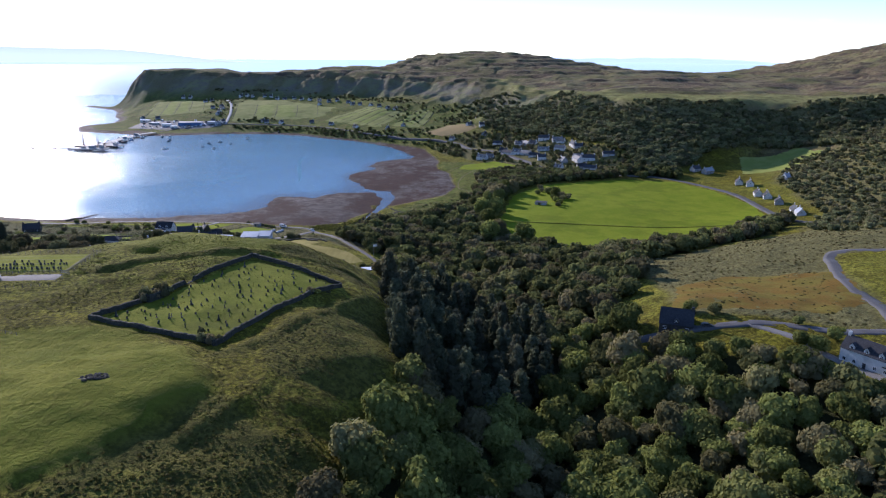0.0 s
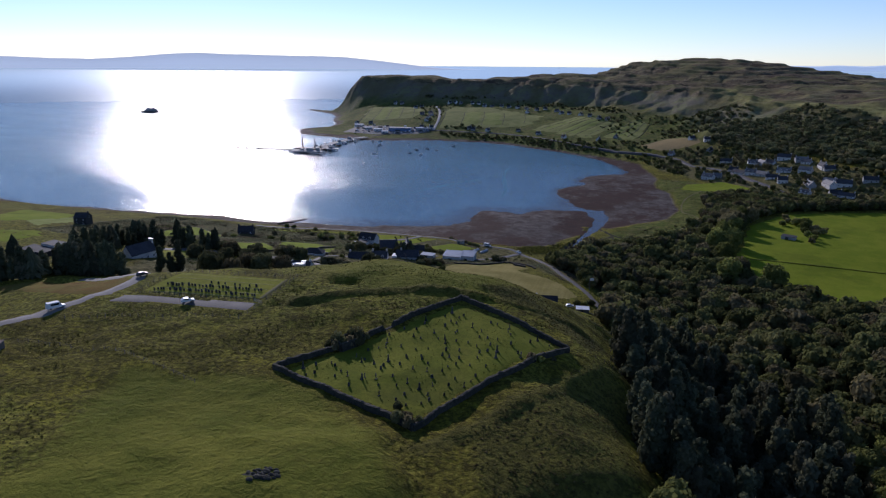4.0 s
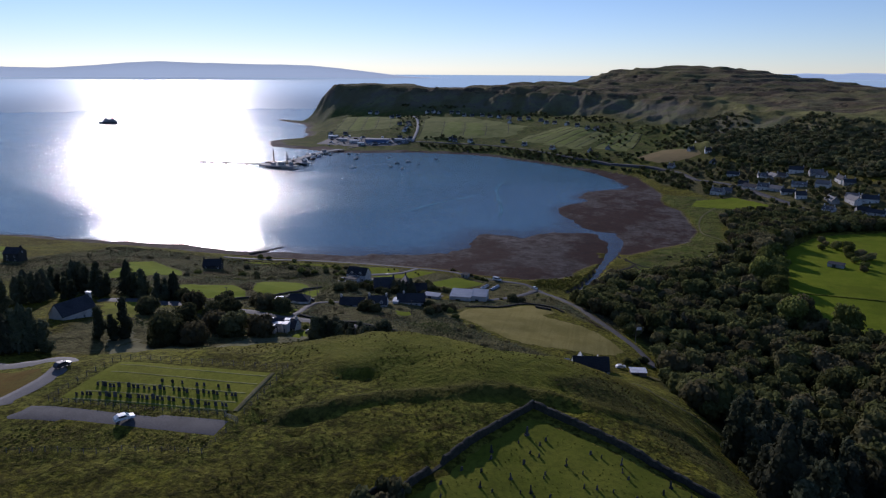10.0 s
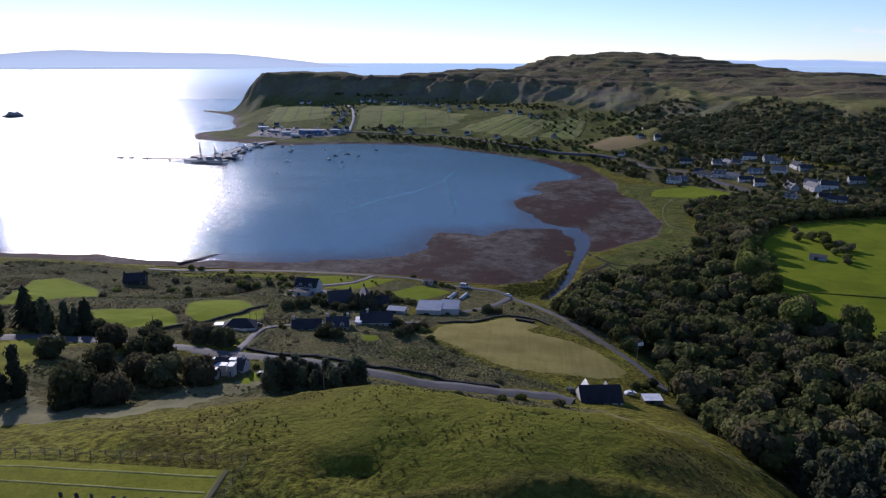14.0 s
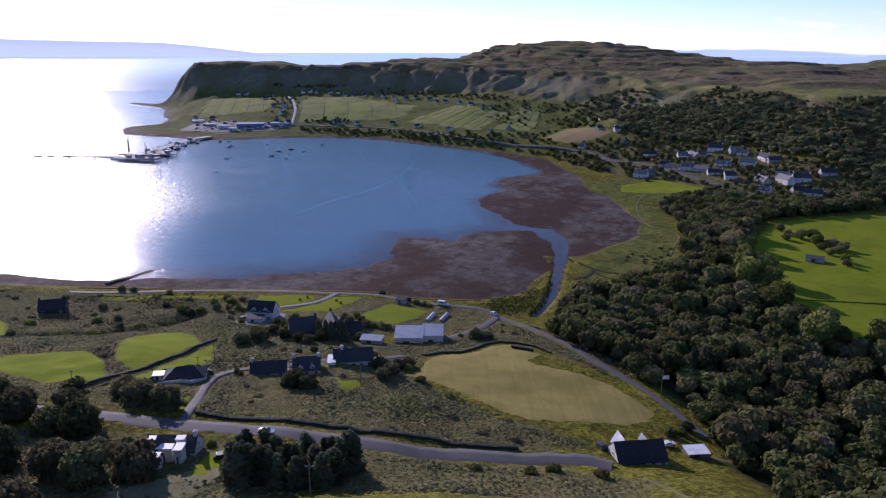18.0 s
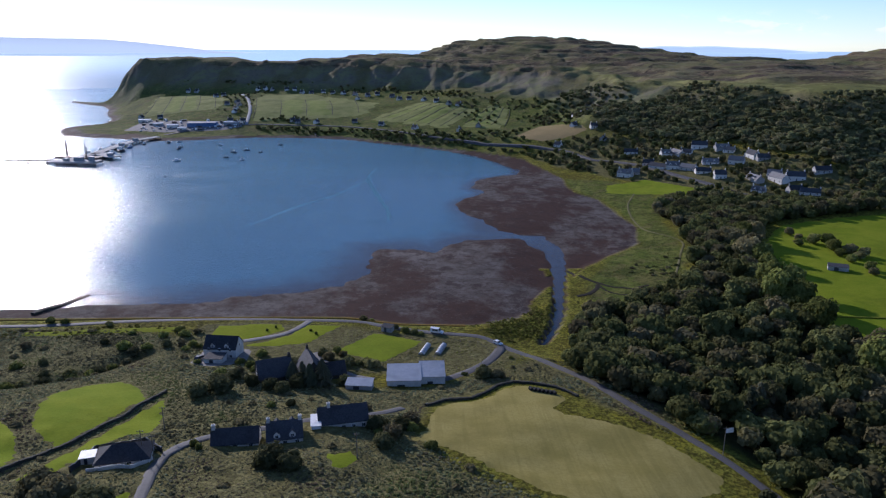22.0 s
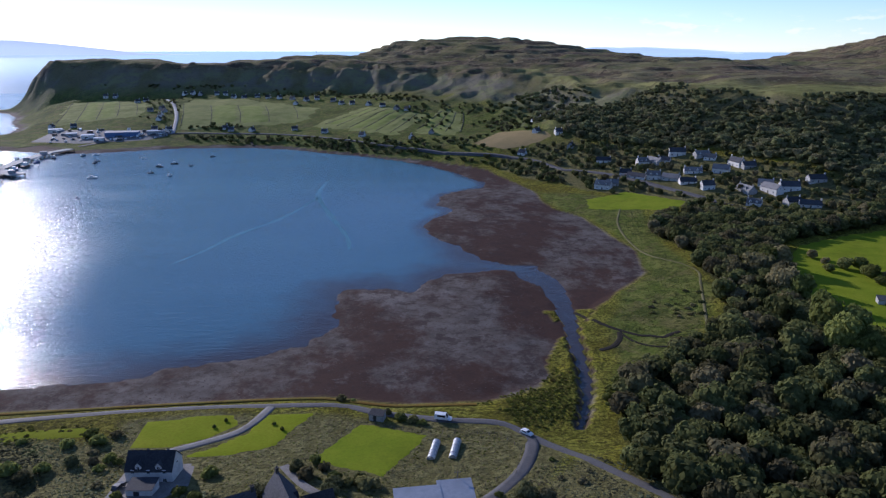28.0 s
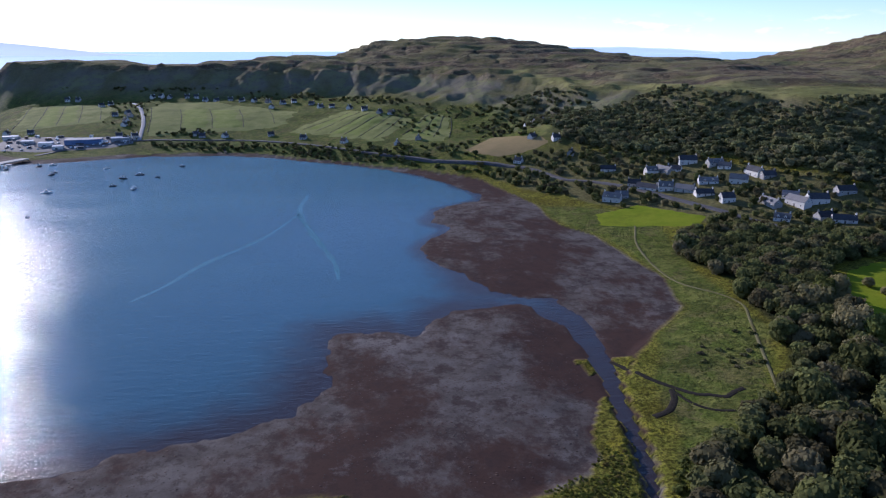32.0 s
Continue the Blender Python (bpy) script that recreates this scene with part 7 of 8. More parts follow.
trees(BROAD, [(98, 700, 3.6, 1.0), (98, 688, 3.0, 1.0), (103, 679, 4.4, 1.1), (110, 676, 4.8, 1.1), (107, 668, 3.6, 1.0), (104, 640, 3.4, 1.0), (106, 626, 3.6, 1.0), (103, 618, 3.0, 1.0), (106, 662, 4.8, 1.1), (112, 656, 4.4, 1.0), (118, 652, 3.8, 1.0), (92, 676, 3.2, 1.0), (104, 652, 3.6, 0.9), (112, 646, 3.4, 1.0)], "leafy tree in a clump on the green field", "trees on the field")
trees(BROAD, [(-15, 235, 3.4, 1.0), (96, 256, 3.6, 1.0), (104, 252, 3.0, 1.0), (126, 218, 4.0, 1.0), (122, 222, 3.6, 1.0), (130, 240, 2.6, 0.9), (136, 226, 3.4, 1.0), (150, 212, 3.4, 1.0), (144, 190, 4.2, 1.0), (150, 184, 4.0, 1.1), (128, 188, 4.4, 1.0), (118, 200, 4.4, 1.0)], "leafy tree beside the glen road", "trees by the glen road")

HEATH_BUSHES = [(-255, 529, 3.2), (-250, 526, 2.8), (-246, 530, 2.4), (-239, 532, 2.6), (-230, 528, 1.8), (-269, 496, 2.2), (-262, 500, 2.4), (-298, 535, 2.6), (-207, 498, 2.4), (-201, 494, 2.8), (-206, 490, 2.2), (-201, 500, 2.2), (-198, 522, 2.6), (-174, 522, 2.6),
                (-171, 518, 2.8), (-163, 512, 2.8), (-155, 512, 2.8), (-151, 461, 1.8), (-181, 464, 1.6), (-175, 465, 1.8), (-145, 441, 2.2), (-141, 442, 2.4), (-137, 448, 2.2), (-266, 536, 2.2), (-226, 532, 1.6), (-233, 532, 1.8), (-256, 503, 2.4), (-249, 517, 2.4), (-273, 489, 2.2),
                (-147, 556, 1.6), (-131, 436, 2.0), (-300, 470, 2.4), (-286, 508, 2.6), (-278, 512, 2.2), (-312, 500, 2.6), (-294, 481, 2.6), (-288, 483, 3.0), (-282, 484, 2.4), (-277, 486, 3.0), (-267, 491, 2.8), (-260, 497, 2.4), (-254, 505, 3.0), (-252, 511, 2.4), (-260, 392, 3.0), (-280, 410, 2.6)]
trees([SHRUB[0], DARK[0], SHRUB[1], DARK[1]], [(x, y, s * (1.25 if k % 2 == 0 else 1.0), 0.95) for k, (x, y, s) in enumerate(HEATH_BUSHES)], "dark rounded bush standing in the heath", "bushes of the heath", "bush")

trees(SHRUB, [(-88, 303, 1.9, 0.7), (-86, 305, 1.5, 0.7), (-117, 273, 1.0, 0.6), (-125, 272, 1.0, 0.6), (-133, 250, 0.9, 0.7)], "low dark bush in a hollow of the pasture", "bushes on the hill", "bush")
GORSE = [leafy(np.random.default_rng(s), [(0, 0, 0.25, 0.6), (0.4, 0.1, 0.22, 0.42), (-0.35, 0.25, 0.2, 0.45)], 60, 0.24) for s in (51, 52, 53)]


def clump_growth(name, polys, gap, keep, lo, hi, leaf, label, tall=0.8, crowns=GORSE, clear=ROADS, seed=3, open_ground=-0.5):
    r = np.random.default_rng(seed)
    pts = np.concatenate([scatter(p, gap, r, keep, clear) for p in polys])
    keepers = wob(pts[:, 0], pts[:, 1], 9) > open_ground
    for field, _ in CROFT_FIELDS:
        keepers &= ~inside(field, pts[:, 0], pts[:, 1])
    pts = pts[keepers]
    thicket(name, crowns, pts, r.uniform(lo, hi, len(pts)), leaf, label, "vegetation", r, tall, 0.1)


HEATH = [leafy(np.random.default_rng(s), [(0, 0, 0.2, 0.55)], 15, 0.42) for s in (71, 72, 73, 74)]
BUILT = np.array([(-185, 364), (-189, 356), (-207, 421), (-215, 420), (-184, 436), (-171, 437), (-156, 447), (-163, 443), (-156, 487), (-141, 496), (-131, 499), (-213, 524), (-187, 495), (-175, 500), (-166, 499), (-319, 528), (-65, 396), (-355, 366)])


LAWNS = [[(-227, 540), (-226, 559), (-210, 562), (-198, 561), (-194, 553), (-202, 545), (-213, 540)], [(-212, 534), (-201, 540), (-192, 548), (-188, 560), (-170, 560), (-183, 536), (-196, 532)],
         [(-172, 527), (-156, 551), (-134, 540), (-150, 516)], [(-224, 511), (-223, 529), (-219, 532), (-204, 531), (-201, 516), (-206, 509), (-214, 507)], [(-137, 524), (-124, 524), (-124, 536), (-137, 536)]]
DRIVES = [[(-186, 567), (-190, 556), (-195, 548), (-203, 543), (-213, 538), (-222, 533)], [(-103, 537), (-104, 528), (-110, 515), (-120, 503), (-128, 497)], [(-178, 525), (-172, 514), (-166, 507), (-160, 500), (-152, 497)]]


def heath(name, poly, gap, lo, hi, label, leaf="heath", seed=30):
    """Close low growth, clear of fields, roads and houses."""
    r = np.random.default_rng(seed)
    pts = scatter(poly, gap, r, 0.95, [(ln, w * 0.62) for ln, w in ROADS])
    for field in [f for f, _ in CROFT_FIELDS] + LAWNS:
        pts = pts[~inside(field, pts[:, 0], pts[:, 1])]
    for drive in DRIVES:
        pts = pts[reach(drive, pts[:, 0], pts[:, 1], False) > 2.6]
    pts = pts[np.min(np.hypot(pts[:, None, 0] - BUILT[None, :, 0], pts[:, None, 1] - BUILT[None, :, 1]), 1) > 8]
    size = r.uniform(lo, hi, len(pts)) * (1 + 0.5 * wob(pts[:, 0], pts[:, 1], 12))
    thicket(name, HEATH, pts, size, leaf, label, "vegetation", r, 0.5, 0.08)


heath("croft_heath", CROFT_LAND, 1.25, 0.35, 0.85, "dense low heath, rushes and bracken over the crofts")
heath("garden_growth", [(-240, 505), (-100, 500), (-92, 522), (-98, 534), (-148, 552), (-180, 558), (-236, 560)], 2.2, 0.3, 0.6, "rough tufted grass between gardens and lawns", "rush", 34)
heath("roadside_heath", [(-205, 335), (-150, 342), (-90, 345), (-66, 372), (-95, 374), (-150, 369), (-180, 368), (-230, 372), (-250, 345)], 1.5, 0.5, 0.9, "dense rough growth between hill and road", seed=31)
heath("verge_growth", [(-184, 238.3), (-159, 239.6), (-140.3, 240.6), (-140.3, 236.2), (-158.6, 232.4), (-174.4, 229.4), (-190, 226)], 1.2, 0.25, 0.5, "rough tufted grass below the car park", "rush", 33)
clump_growth("croft_bushes", [ROUGHS[0]], 8.0, 0.32, 0.9, 2.8, "leaf_dark", "dark bushes standing in the heath", 0.85, seed=5)
clump_growth("bank_scrub", [ROUGHS[2], ROUGHS[3], [(-30, 300), (-20, 262), (-12, 262), (-14, 300), (-30, 345), (-40, 340)]], 2.0, 0.8, 0.3, 0.6, "fern", "heather and bracken beside the burial ground", 0.6, seed=6)
clump_growth("glen_edge_scrub", [[(-60, 60), (-28, 105), (-20, 146), (-16, 168), (-28, 160), (-46, 136), (-62, 124), (-82, 112)]], 1.5, 0.9, 0.4, 0.95, "gorse", "dark bracken on the steep side of the glen", 0.6, crowns=HEATH, seed=7)
clump_growth("bracken_clumps", [ROUGHS[9]], 3.0, 0.45, 0.5, 1.2, "fern", "brown bracken clumps", 0.6, seed=8)
clump_growth("shore_scrub", [[(-90, 575), (-66, 600), (-80, 556), (-95, 545), (-104, 548)], [(-320, 558), (-240, 560), (-240, 548), (-320, 545)]], 2.6, 0.6, 0.6, 1.4, "gorse", "rank grass and low scrub at the shore", 0.7, seed=9)
clump_growth("east_scrub", [EAST_SCRUB, [(250, 350), (300, 440), (420, 430), (400, 300), (300, 280)]], 6.0, 0.7, 1.2, 2.6, "gorse", "gorse on the eastern hillside", 0.7, seed=10)

# rushes and tussocks on the hill pasture
TUFT = []
for s in (61, 62):
    r = np.random.default_rng(s)
    n = 16
    a = r.uniform(0, 6.28, n)
    d = np.stack([np.cos(a), np.sin(a), np.zeros(n)], -1)
    q = np.stack([-np.sin(a), np.cos(a), np.zeros(n)], -1)
    b0 = d * r.uniform(0.05, 0.4, (n, 1))
    tip = b0 + d * r.uniform(0.1, 0.5, (n, 1)) + np.stack([0 * a, 0 * a, r.uniform(0.5, 1.0, n)], -1)
    co = np.stack([b0 - q * 0.12, b0 + q * 0.12, tip], 1).reshape(-1, 3)
    TUFT.append((co, np.arange(3 * n).reshape(n, 3)))
HILLSIDE = [(-250, 120), (-40, 90), (-30, 150), (-28, 190), (-66, 182), (-115, 206), (-78, 273), (-36, 253), (-50, 300), (-130, 315), (-200, 290), (-138, 280), (-138, 232), (-200, 220), (-235, 180)]
r = np.random.default_rng(15)
pts = scatter(HILLSIDE, 1.9, r, 0.8)
pts = pts[(wob(pts[:, 0], pts[:, 1], 13) + 0.5 * wob(pts[:, 0], pts[:, 1], 5) > 0.18) & ~inside(KNOLL, pts[:, 0], pts[:, 1]) & ~inside(OLD_YARD[:4], pts[:, 0], pts[:, 1])]
thicket("rush_tufts", TUFT, pts, r.uniform(0.3, 0.75, len(pts)), "tussock", "dark rush tufts and tussocks in hill pasture", "grass", r, 0.7, 0.02)


yard_tufts = scatter(yard, 1.5, r, 0.8)
yard_tufts = yard_tufts[wob(yard_tufts[:, 0], yard_tufts[:, 1], 7) > -0.2]
thicket("yard_tufts", TUFT, yard_tufts, r.uniform(0.2, 0.45, len(yard_tufts)), "rush", "rank grass tufts between the old graves", "grass", r, 0.7, 0.02)
pts = scatter(FELL, 1.2, r, 0.8)
pts = pts[wob(pts[:, 0], pts[:, 1], 8) + 0.5 * wob(pts[:, 0], pts[:, 1], 3) > -0.1]
thicket("fell_tussocks", HEATH, pts, r.uniform(0.3, 0.75, len(pts)), "gorse", "dark bracken and tussocks below the green knoll", "grass", r, 0.5, 0.05)


# ---- vehicles ----
def car(x, y, rot, label, paint="car_paint", van=False, dz=0.0):
    ob = tagged(new("van" if van else "car"), label, "van" if van else "car")
    ob.matrix_basis = Matrix.LocRotScale((x, y, level(x, y) + 0.18 + dz), Euler((0, 0, radians(rot))), None)
    L, W = (2.9, 1.0) if van else (2.15, 0.88)
    side = [(-L, 0.3), (L, 0.3), (L, 0.8), (L * 0.55, 1.0), (L * 0.35, 2.2), (-L * 0.95, 2.25), (-L, 0.9)] if van else [(-L, 0.3), (L, 0.3), (L, 0.75), (L * 0.5, 0.92), (L * 0.15, 1.45), (-L * 0.6, 1.45), (-L * 0.95, 0.95)]
    bm = bmesh.new()
    prism(bm, side, -W, W)
    bmesh.ops.bevel(bm, geom=bm.edges[:], offset=0.05, segments=1, affect="EDGES")
    body = part("body", bm, paint, ob)
    bm = bmesh.new()
    zt, zb = (2.0, 1.25) if van else (1.38, 0.98)
    for s in (-1, 1):
        box(bm, -L * 0.6, L * (0.3 if van else 0.18), s * (W + 0.005) - 0.01, s * (W + 0.005) + 0.01, zb, zt - 0.06)
    part("side_window", bm, "window_glass", body)
    bm = bmesh.new()
    p0, p1 = (side[3], side[4])
    slab(bm, [(p0[0] - 0.02, -W * 0.85, p0[1] + 0.1), (p0[0] - 0.02, W * 0.85, p0[1] + 0.1), (p1[0] + 0.06, W * 0.8, p1[1] - 0.04), (p1[0] + 0.06, -W * 0.8, p1[1] - 0.04)], 0.02)
    part("windscreen", bm, "window_glass", body)
    for sx in (-0.62, 0.62):
        for sy in (-1, 1):
            bm = bmesh.new()
            bmesh.ops.create_cone(bm, cap_ends=True, segments=14, radius1=0.33, radius2=0.33, depth=0.22, matrix=Matrix.Translation((sx * L, sy * (W - 0.1), 0.15)) @ Matrix.Rotation(radians(90), 4, "X"))
            wheel = part("wheel", bm, "rubber", ob)
            bm = bmesh.new()
            bmesh.ops.create_cone(bm, cap_ends=True, segments=10, radius1=0.18, radius2=0.16, depth=0.24, matrix=Matrix.Translation((sx * L, sy * (W - 0.09), 0.15)) @ Matrix.Rotation(radians(90), 4, "X"))
            part("rim", bm, "shell_grey", wheel)
    return ob


car(-199.5, 265.5, 75, "dark car on the curving road", "dark_paint", dz=0.15)
car(-206.3, 231, 62, "white van on the road by the pasture", "white_paint", True, dz=0.15)
car(-163.5, 243.0, 50, "white car parked at the cemetery", "white_paint", dz=0.12)
car(-103.5, 538, -50, "white car on the shore road", "white_paint", dz=0.15)
car(-129, 549.5, -18, "white van on the shore road", "white_paint", True, dz=0.15)
car(-53, 409, 20, "white car by the cottage", "white_paint")
car(-75, 400, 110, "dark car beside the cottage", "dark_paint")
car(-172.5, 361, 20, "dark car on the garden lawn", "dark_paint")
car(-166, 374.5, 3, "grey car on the road below the hill", "car_paint", dz=0.15)
car(-162.5, 447, 100, "pale blue car beside the houses", "blue_paint")
car(-221, 517, 70, "dark car beside the white house", "dark_paint")
for x, y in ((-345, 338), (-338, 340), (-330, 342), (-322, 333)):
    car(x, y, 70, "car parked before the hotel", "car_paint" if int(x) % 2 else "dark_paint")
car(97, 240.5, -10, "dark car beside the stone house", "dark_paint")
for k in range(30):
    car(-560 + 4.6 * k, 1310 + (k % 4) * 9 + k * 0.4, 80, "vehicle parked at the harbour", ("white_paint", "car_paint", "dark_paint", "white_paint")[k % 4])

store_rng = random.Random(31)
for k in range(46):
    x, y = store_rng.uniform(-600, -418), store_rng.uniform(1302, 1392)
    if bool(inside([(-592, 1322), (-520, 1296), (-440, 1310), (-416, 1330), (-425, 1362), (-500, 1372), (-590, 1400)], x, y)):
        paint = store_rng.choice(["shell_grey", "white_paint", "rust_steel", "dark_paint", "concrete"])
        block(x, y, store_rng.choice([8, 12, 98]), store_rng.uniform(3, 7), 2.5, store_rng.uniform(1.6, 3.2), "small store or container on the harbour yard", paint, paint, "container", "container", 0.05)

# ---- small things on the crofts ----
for px in (-134, -127.5):
    ob = tagged(new("polytunnel"), "low white polytunnel in the paddock", "polytunnel", "polytunnels")
    ob.matrix_basis = Matrix.LocRotScale((px, 530, level(px, 530)), Euler((0, 0, radians(-16))), None)
    bm = bmesh.new()
    n, m = 8, 10
    vs = [[bm.verts.new((1.25 * math.cos(math.pi * k / n), -5 + 10 * j / m, 1.3 * math.sin(math.pi * k / n))) for k in range(n + 1)] for j in range(m + 1)]
    for j in range(m):
        for k in range(n):
            bm.faces.new((vs[j][k], vs[j + 1][k], vs[j + 1][k + 1], vs[j][k + 1]))
    for j in (0, m):
        bm.faces.new(vs[j] if j else vs[j][::-1])
    part("cover", bm, "metal_sheet", ob)
    for j in range(6):
        bm = bmesh.new()
        rings = []
        for k in range(n + 1):
            ca, sa = math.cos(math.pi * k / n), math.sin(math.pi * k / n)
            rings.append([bm.verts.new((q * ca, -5 + 2 * j + w, (q + 0.05) * sa)) for q, w in ((1.27, -0.04), (1.33, -0.04), (1.33, 0.04), (1.27, 0.04))])
        for u, v in zip(rings, rings[1:]):
            for s in range(4):
                bm.faces.new((u[s], u[(s + 1) % 4], v[(s + 1) % 4], v[s]))
        for end in (rings[0][::-1], rings[-1]):
            bm.faces.new(end)
        part("hoop", bm, "shell_grey", ob)


def bales(x, y, n, label):
    ob = tagged(new("hay_bales"), label, "hay bales")
    for k in range(n):
        bm = bmesh.new()
        bmesh.ops.create_cone(bm, cap_ends=True, segments=16, radius1=0.65, radius2=0.65, depth=1.25, matrix=Matrix.Rotation(radians(90), 4, "X"))
        bx, by = x + 1.25 * k, y - 0.7 * k
        part("bale", bm, "rubber", ob, at=Matrix.LocRotScale((bx, by, level(bx, by) + 0.7), Euler((0, 0, 0.5)), None), smooth=False)


bales(-97, 485, 7, "row of black wrapped hay bales on the field")


def pole(x, y, h, label, stay=False, kind="telegraph_pole"):
    ob = tagged(new(kind), label, "pole", "utility poles")
    ob.matrix_basis = Matrix.Translation((x, y, level(x, y)))
    bm = bmesh.new()
    bmesh.ops.create_cone(bm, cap_ends=True, segments=8, radius1=0.16, radius2=0.1, depth=h + 0.5, matrix=Matrix.Translation((0, 0, h / 2 - 0.25)))
    part("shaft", bm, "weathered_wood", ob)
    bm = bmesh.new()
    box(bm, -0.9, 0.9, -0.05, 0.05, h - 0.5, h - 0.38)
    part("crossarm", bm, "weathered_wood", ob)
    for s in (-0.7, 0, 0.7):
        bm = bmesh.new()
        bmesh.ops.create_cone(bm, cap_ends=True, segments=6, radius1=0.06, radius2=0.04, depth=0.2, matrix=Matrix.Translation((s, 0, h - 0.28)))
        part("insulator", bm, "shell_grey", ob)


for x, y in ((-199, 419), (-203, 422), (-205, 441), (-150, 425), (-232, 400), (-130, 505), (-146, 340)):
    pole(x, y, 7.5, "weathered wooden utility pole")
pole(-46, 446, 9, "pale flagpole mast at the wood's edge", kind="mast")
bm = bmesh.new()
slab(bm, [(0, 0, 9.0), (2.2, 0.3, 9.1), (2.3, 0.25, 7.6), (0, 0, 7.5)], 0.03)
tagged(part("flag", bm, "white_paint", None, "", Matrix.Translation((-45.9, 446, level(-46, 446) - 0.4))), "white flag on the mast", "flag")
# a stone trough on the hill and a shed hut in the pasture
block(-196, 199, 10, 3.0, 2.2, 1.9, "small dark field shelter by the fence", "weathered_wood", "rust_steel", "field_shelter", "shelter", 0.3)

# slipway, jetty stones and the creek
stone_wall("slipway", [(-322, 583), (-309, 612)], 1.0, 3.2, "dark stone slipway running into the water", category="slipway")
stone_wall("jetty", [(-302, 1290), (-296, 1268)], 1.4, 3.0, "short dark jetty on the far shore", category="jetty")
ribbon("creek", [(-54, 652), (-50, 642), (-47, 634), (-42, 626), (-35, 617), (-31, 616), (-26, 613), (-21, 616), (-16, 618)], 2.4, "wet_mud", "dark muddy creek through the meadow", 0.04, category="creek")
ribbon("creek", [(-42, 623), (-44, 616), (-50, 608), (-57, 605)], 2.8, "wet_mud", "dark muddy side creek", 0.04, category="creek")
ribbon("creek", [(-42, 621), (-40, 612), (-37, 607), (-33, 604), (-28, 603)], 1.5, "wet_mud", "dark muddy creek branch", 0.04, category="creek")
ribbon("path", [(-6, 612), (6, 640), (20, 674), (28, 694), (26, 711), (17, 733), (17, 771), (24, 810), (40, 850)], 1.4, "worn_track", "grassy track along the meadow", 0.1, category="path")

clump_growth("meadow_tussocks", LUSH, 2.4, 0.8, 0.3, 0.75, "rush", "rank green tussocks and reeds in the shore meadow", 0.5, crowns=HEATH, seed=14)
clump_growth("meadow_bushes", [[(-15, 658), (6, 649), (-11, 621), (-23, 624)], [(-5, 628), (8, 640), (20, 670), (12, 676), (0, 650)], [(-30, 590), (-14, 604), (-16, 612), (-34, 600)]], 5.0, 0.6, 1.2, 2.6, "leaf_far", "dark green bushes in the shore meadow", 0.8, seed=16)
clump_growth("bank_reeds", [[(-79, 592), (-74, 582), (-83, 552), (-106, 552), (-116, 564), (-92, 576)], [(-104, 546), (-92, 552), (-84, 566), (-96, 570), (-112, 564)]], 1.5, 0.9, 0.5, 1.1, "rush", "rank yellow-green grass on the river bank", 0.7, crowns=HEATH, clear=[(SHORE_ROAD, 3)], seed=17)
clump_growth("river_willows", [[(-62, 580), (-55, 584), (-52, 576), (-63, 558), (-72, 556)]], 3.2, 0.85, 1.4, 2.8, "leaf", "willow bushes beside the river", 1.0, seed=18, open_ground=-2)
block(-150.5, 552.6, -20, 4.8, 3.2, 2.3, "small grey hut with dark roof by the shore road", "grey_render", "slate", "hut", "hut", 0.5)
# smooth slicks and an old wake on the bay, their sheen painted as paler water
for line, w in (([(-190, 1011), (-194, 949), (-184, 888), (-172, 833), (-166, 804), (-164, 774)], 5.0), ([(-193, 940), (-214, 870), (-242, 816), (-256, 777), (-268, 753)], 3.6)):
    ln = bend(line, 5.0)
    way = np.gradient(ln, axis=0)
    way /= np.linalg.norm(way, axis=1)[:, None]
    half = 0.36 * w * (0.35 + np.sin(np.linspace(0.15, math.pi - 0.15, len(ln)))) * (1 + 0.5 * wob(ln[:, 0], ln[:, 1], 9))
    sd = np.stack([-way[:, 1], way[:, 0]], -1) * half[:, None]
    co = np.concatenate([np.c_[ln - sd, np.full(len(ln), 0.03)], np.c_[ln + sd, np.full(len(ln), 0.03)]])
    n = len(ln)
    ob = raw("water_slick", co.tolist(), [(k + 1, k, n + k, n + k + 1)[::-1] for k in range(n - 1)], "slick")
    tagged(ob, "slick curving over the bay, its sheen painted pale", "water", kind="structure")

# stones and weed on the tidal flat
STRAND = [(-330, 580), (-170, 580), (-140, 572), (-95, 576), (-82, 590), (-70, 640), (-68, 700), (-95, 716), (-112, 712), (-130, 684), (-160, 690), (-165, 660), (-185, 615), (-330, 592)]
STRAND_N = [(-40, 700), (8, 712), (8, 780), (4, 860), (-15, 930), (-40, 960), (-80, 930), (-80, 880), (-105, 830), (-92, 770)]
r = np.random.default_rng(21)
PEB = [(ICO1[0] * (1, 0.8, 0.55) * (1 + 0.3 * r.random((len(ICO1[0]), 1))), ICO1[1]) for _ in range(3)]
for nm, poly, gap, mat_, lab in (("shore_stones", STRAND, 2.6, "dry_stone", "scattered grey stones on the tidal flat"), ("weed_tufts", STRAND, 3.0, "weed", "brown seaweed clumps on the tidal flat"), ("weed_tufts", STRAND_N, 4.0, "weed", "brown seaweed clumps on the northern flat")):
    pts = scatter(poly, gap, r, 0.8)
    pts = pts[wob(pts[:, 0] + (300 if mat_ == "weed" else 0), pts[:, 1], 16) + 0.4 * wob(pts[:, 0], pts[:, 1], 6) > 0.05]
    thicket(nm, PEB, pts, r.uniform(0.12, 0.32, len(pts)) * (1.5 if mat_ == "weed" else 1.0), mat_, lab, "shore", r, 0.3 if mat_ == "weed" else 0.5, -0.03)


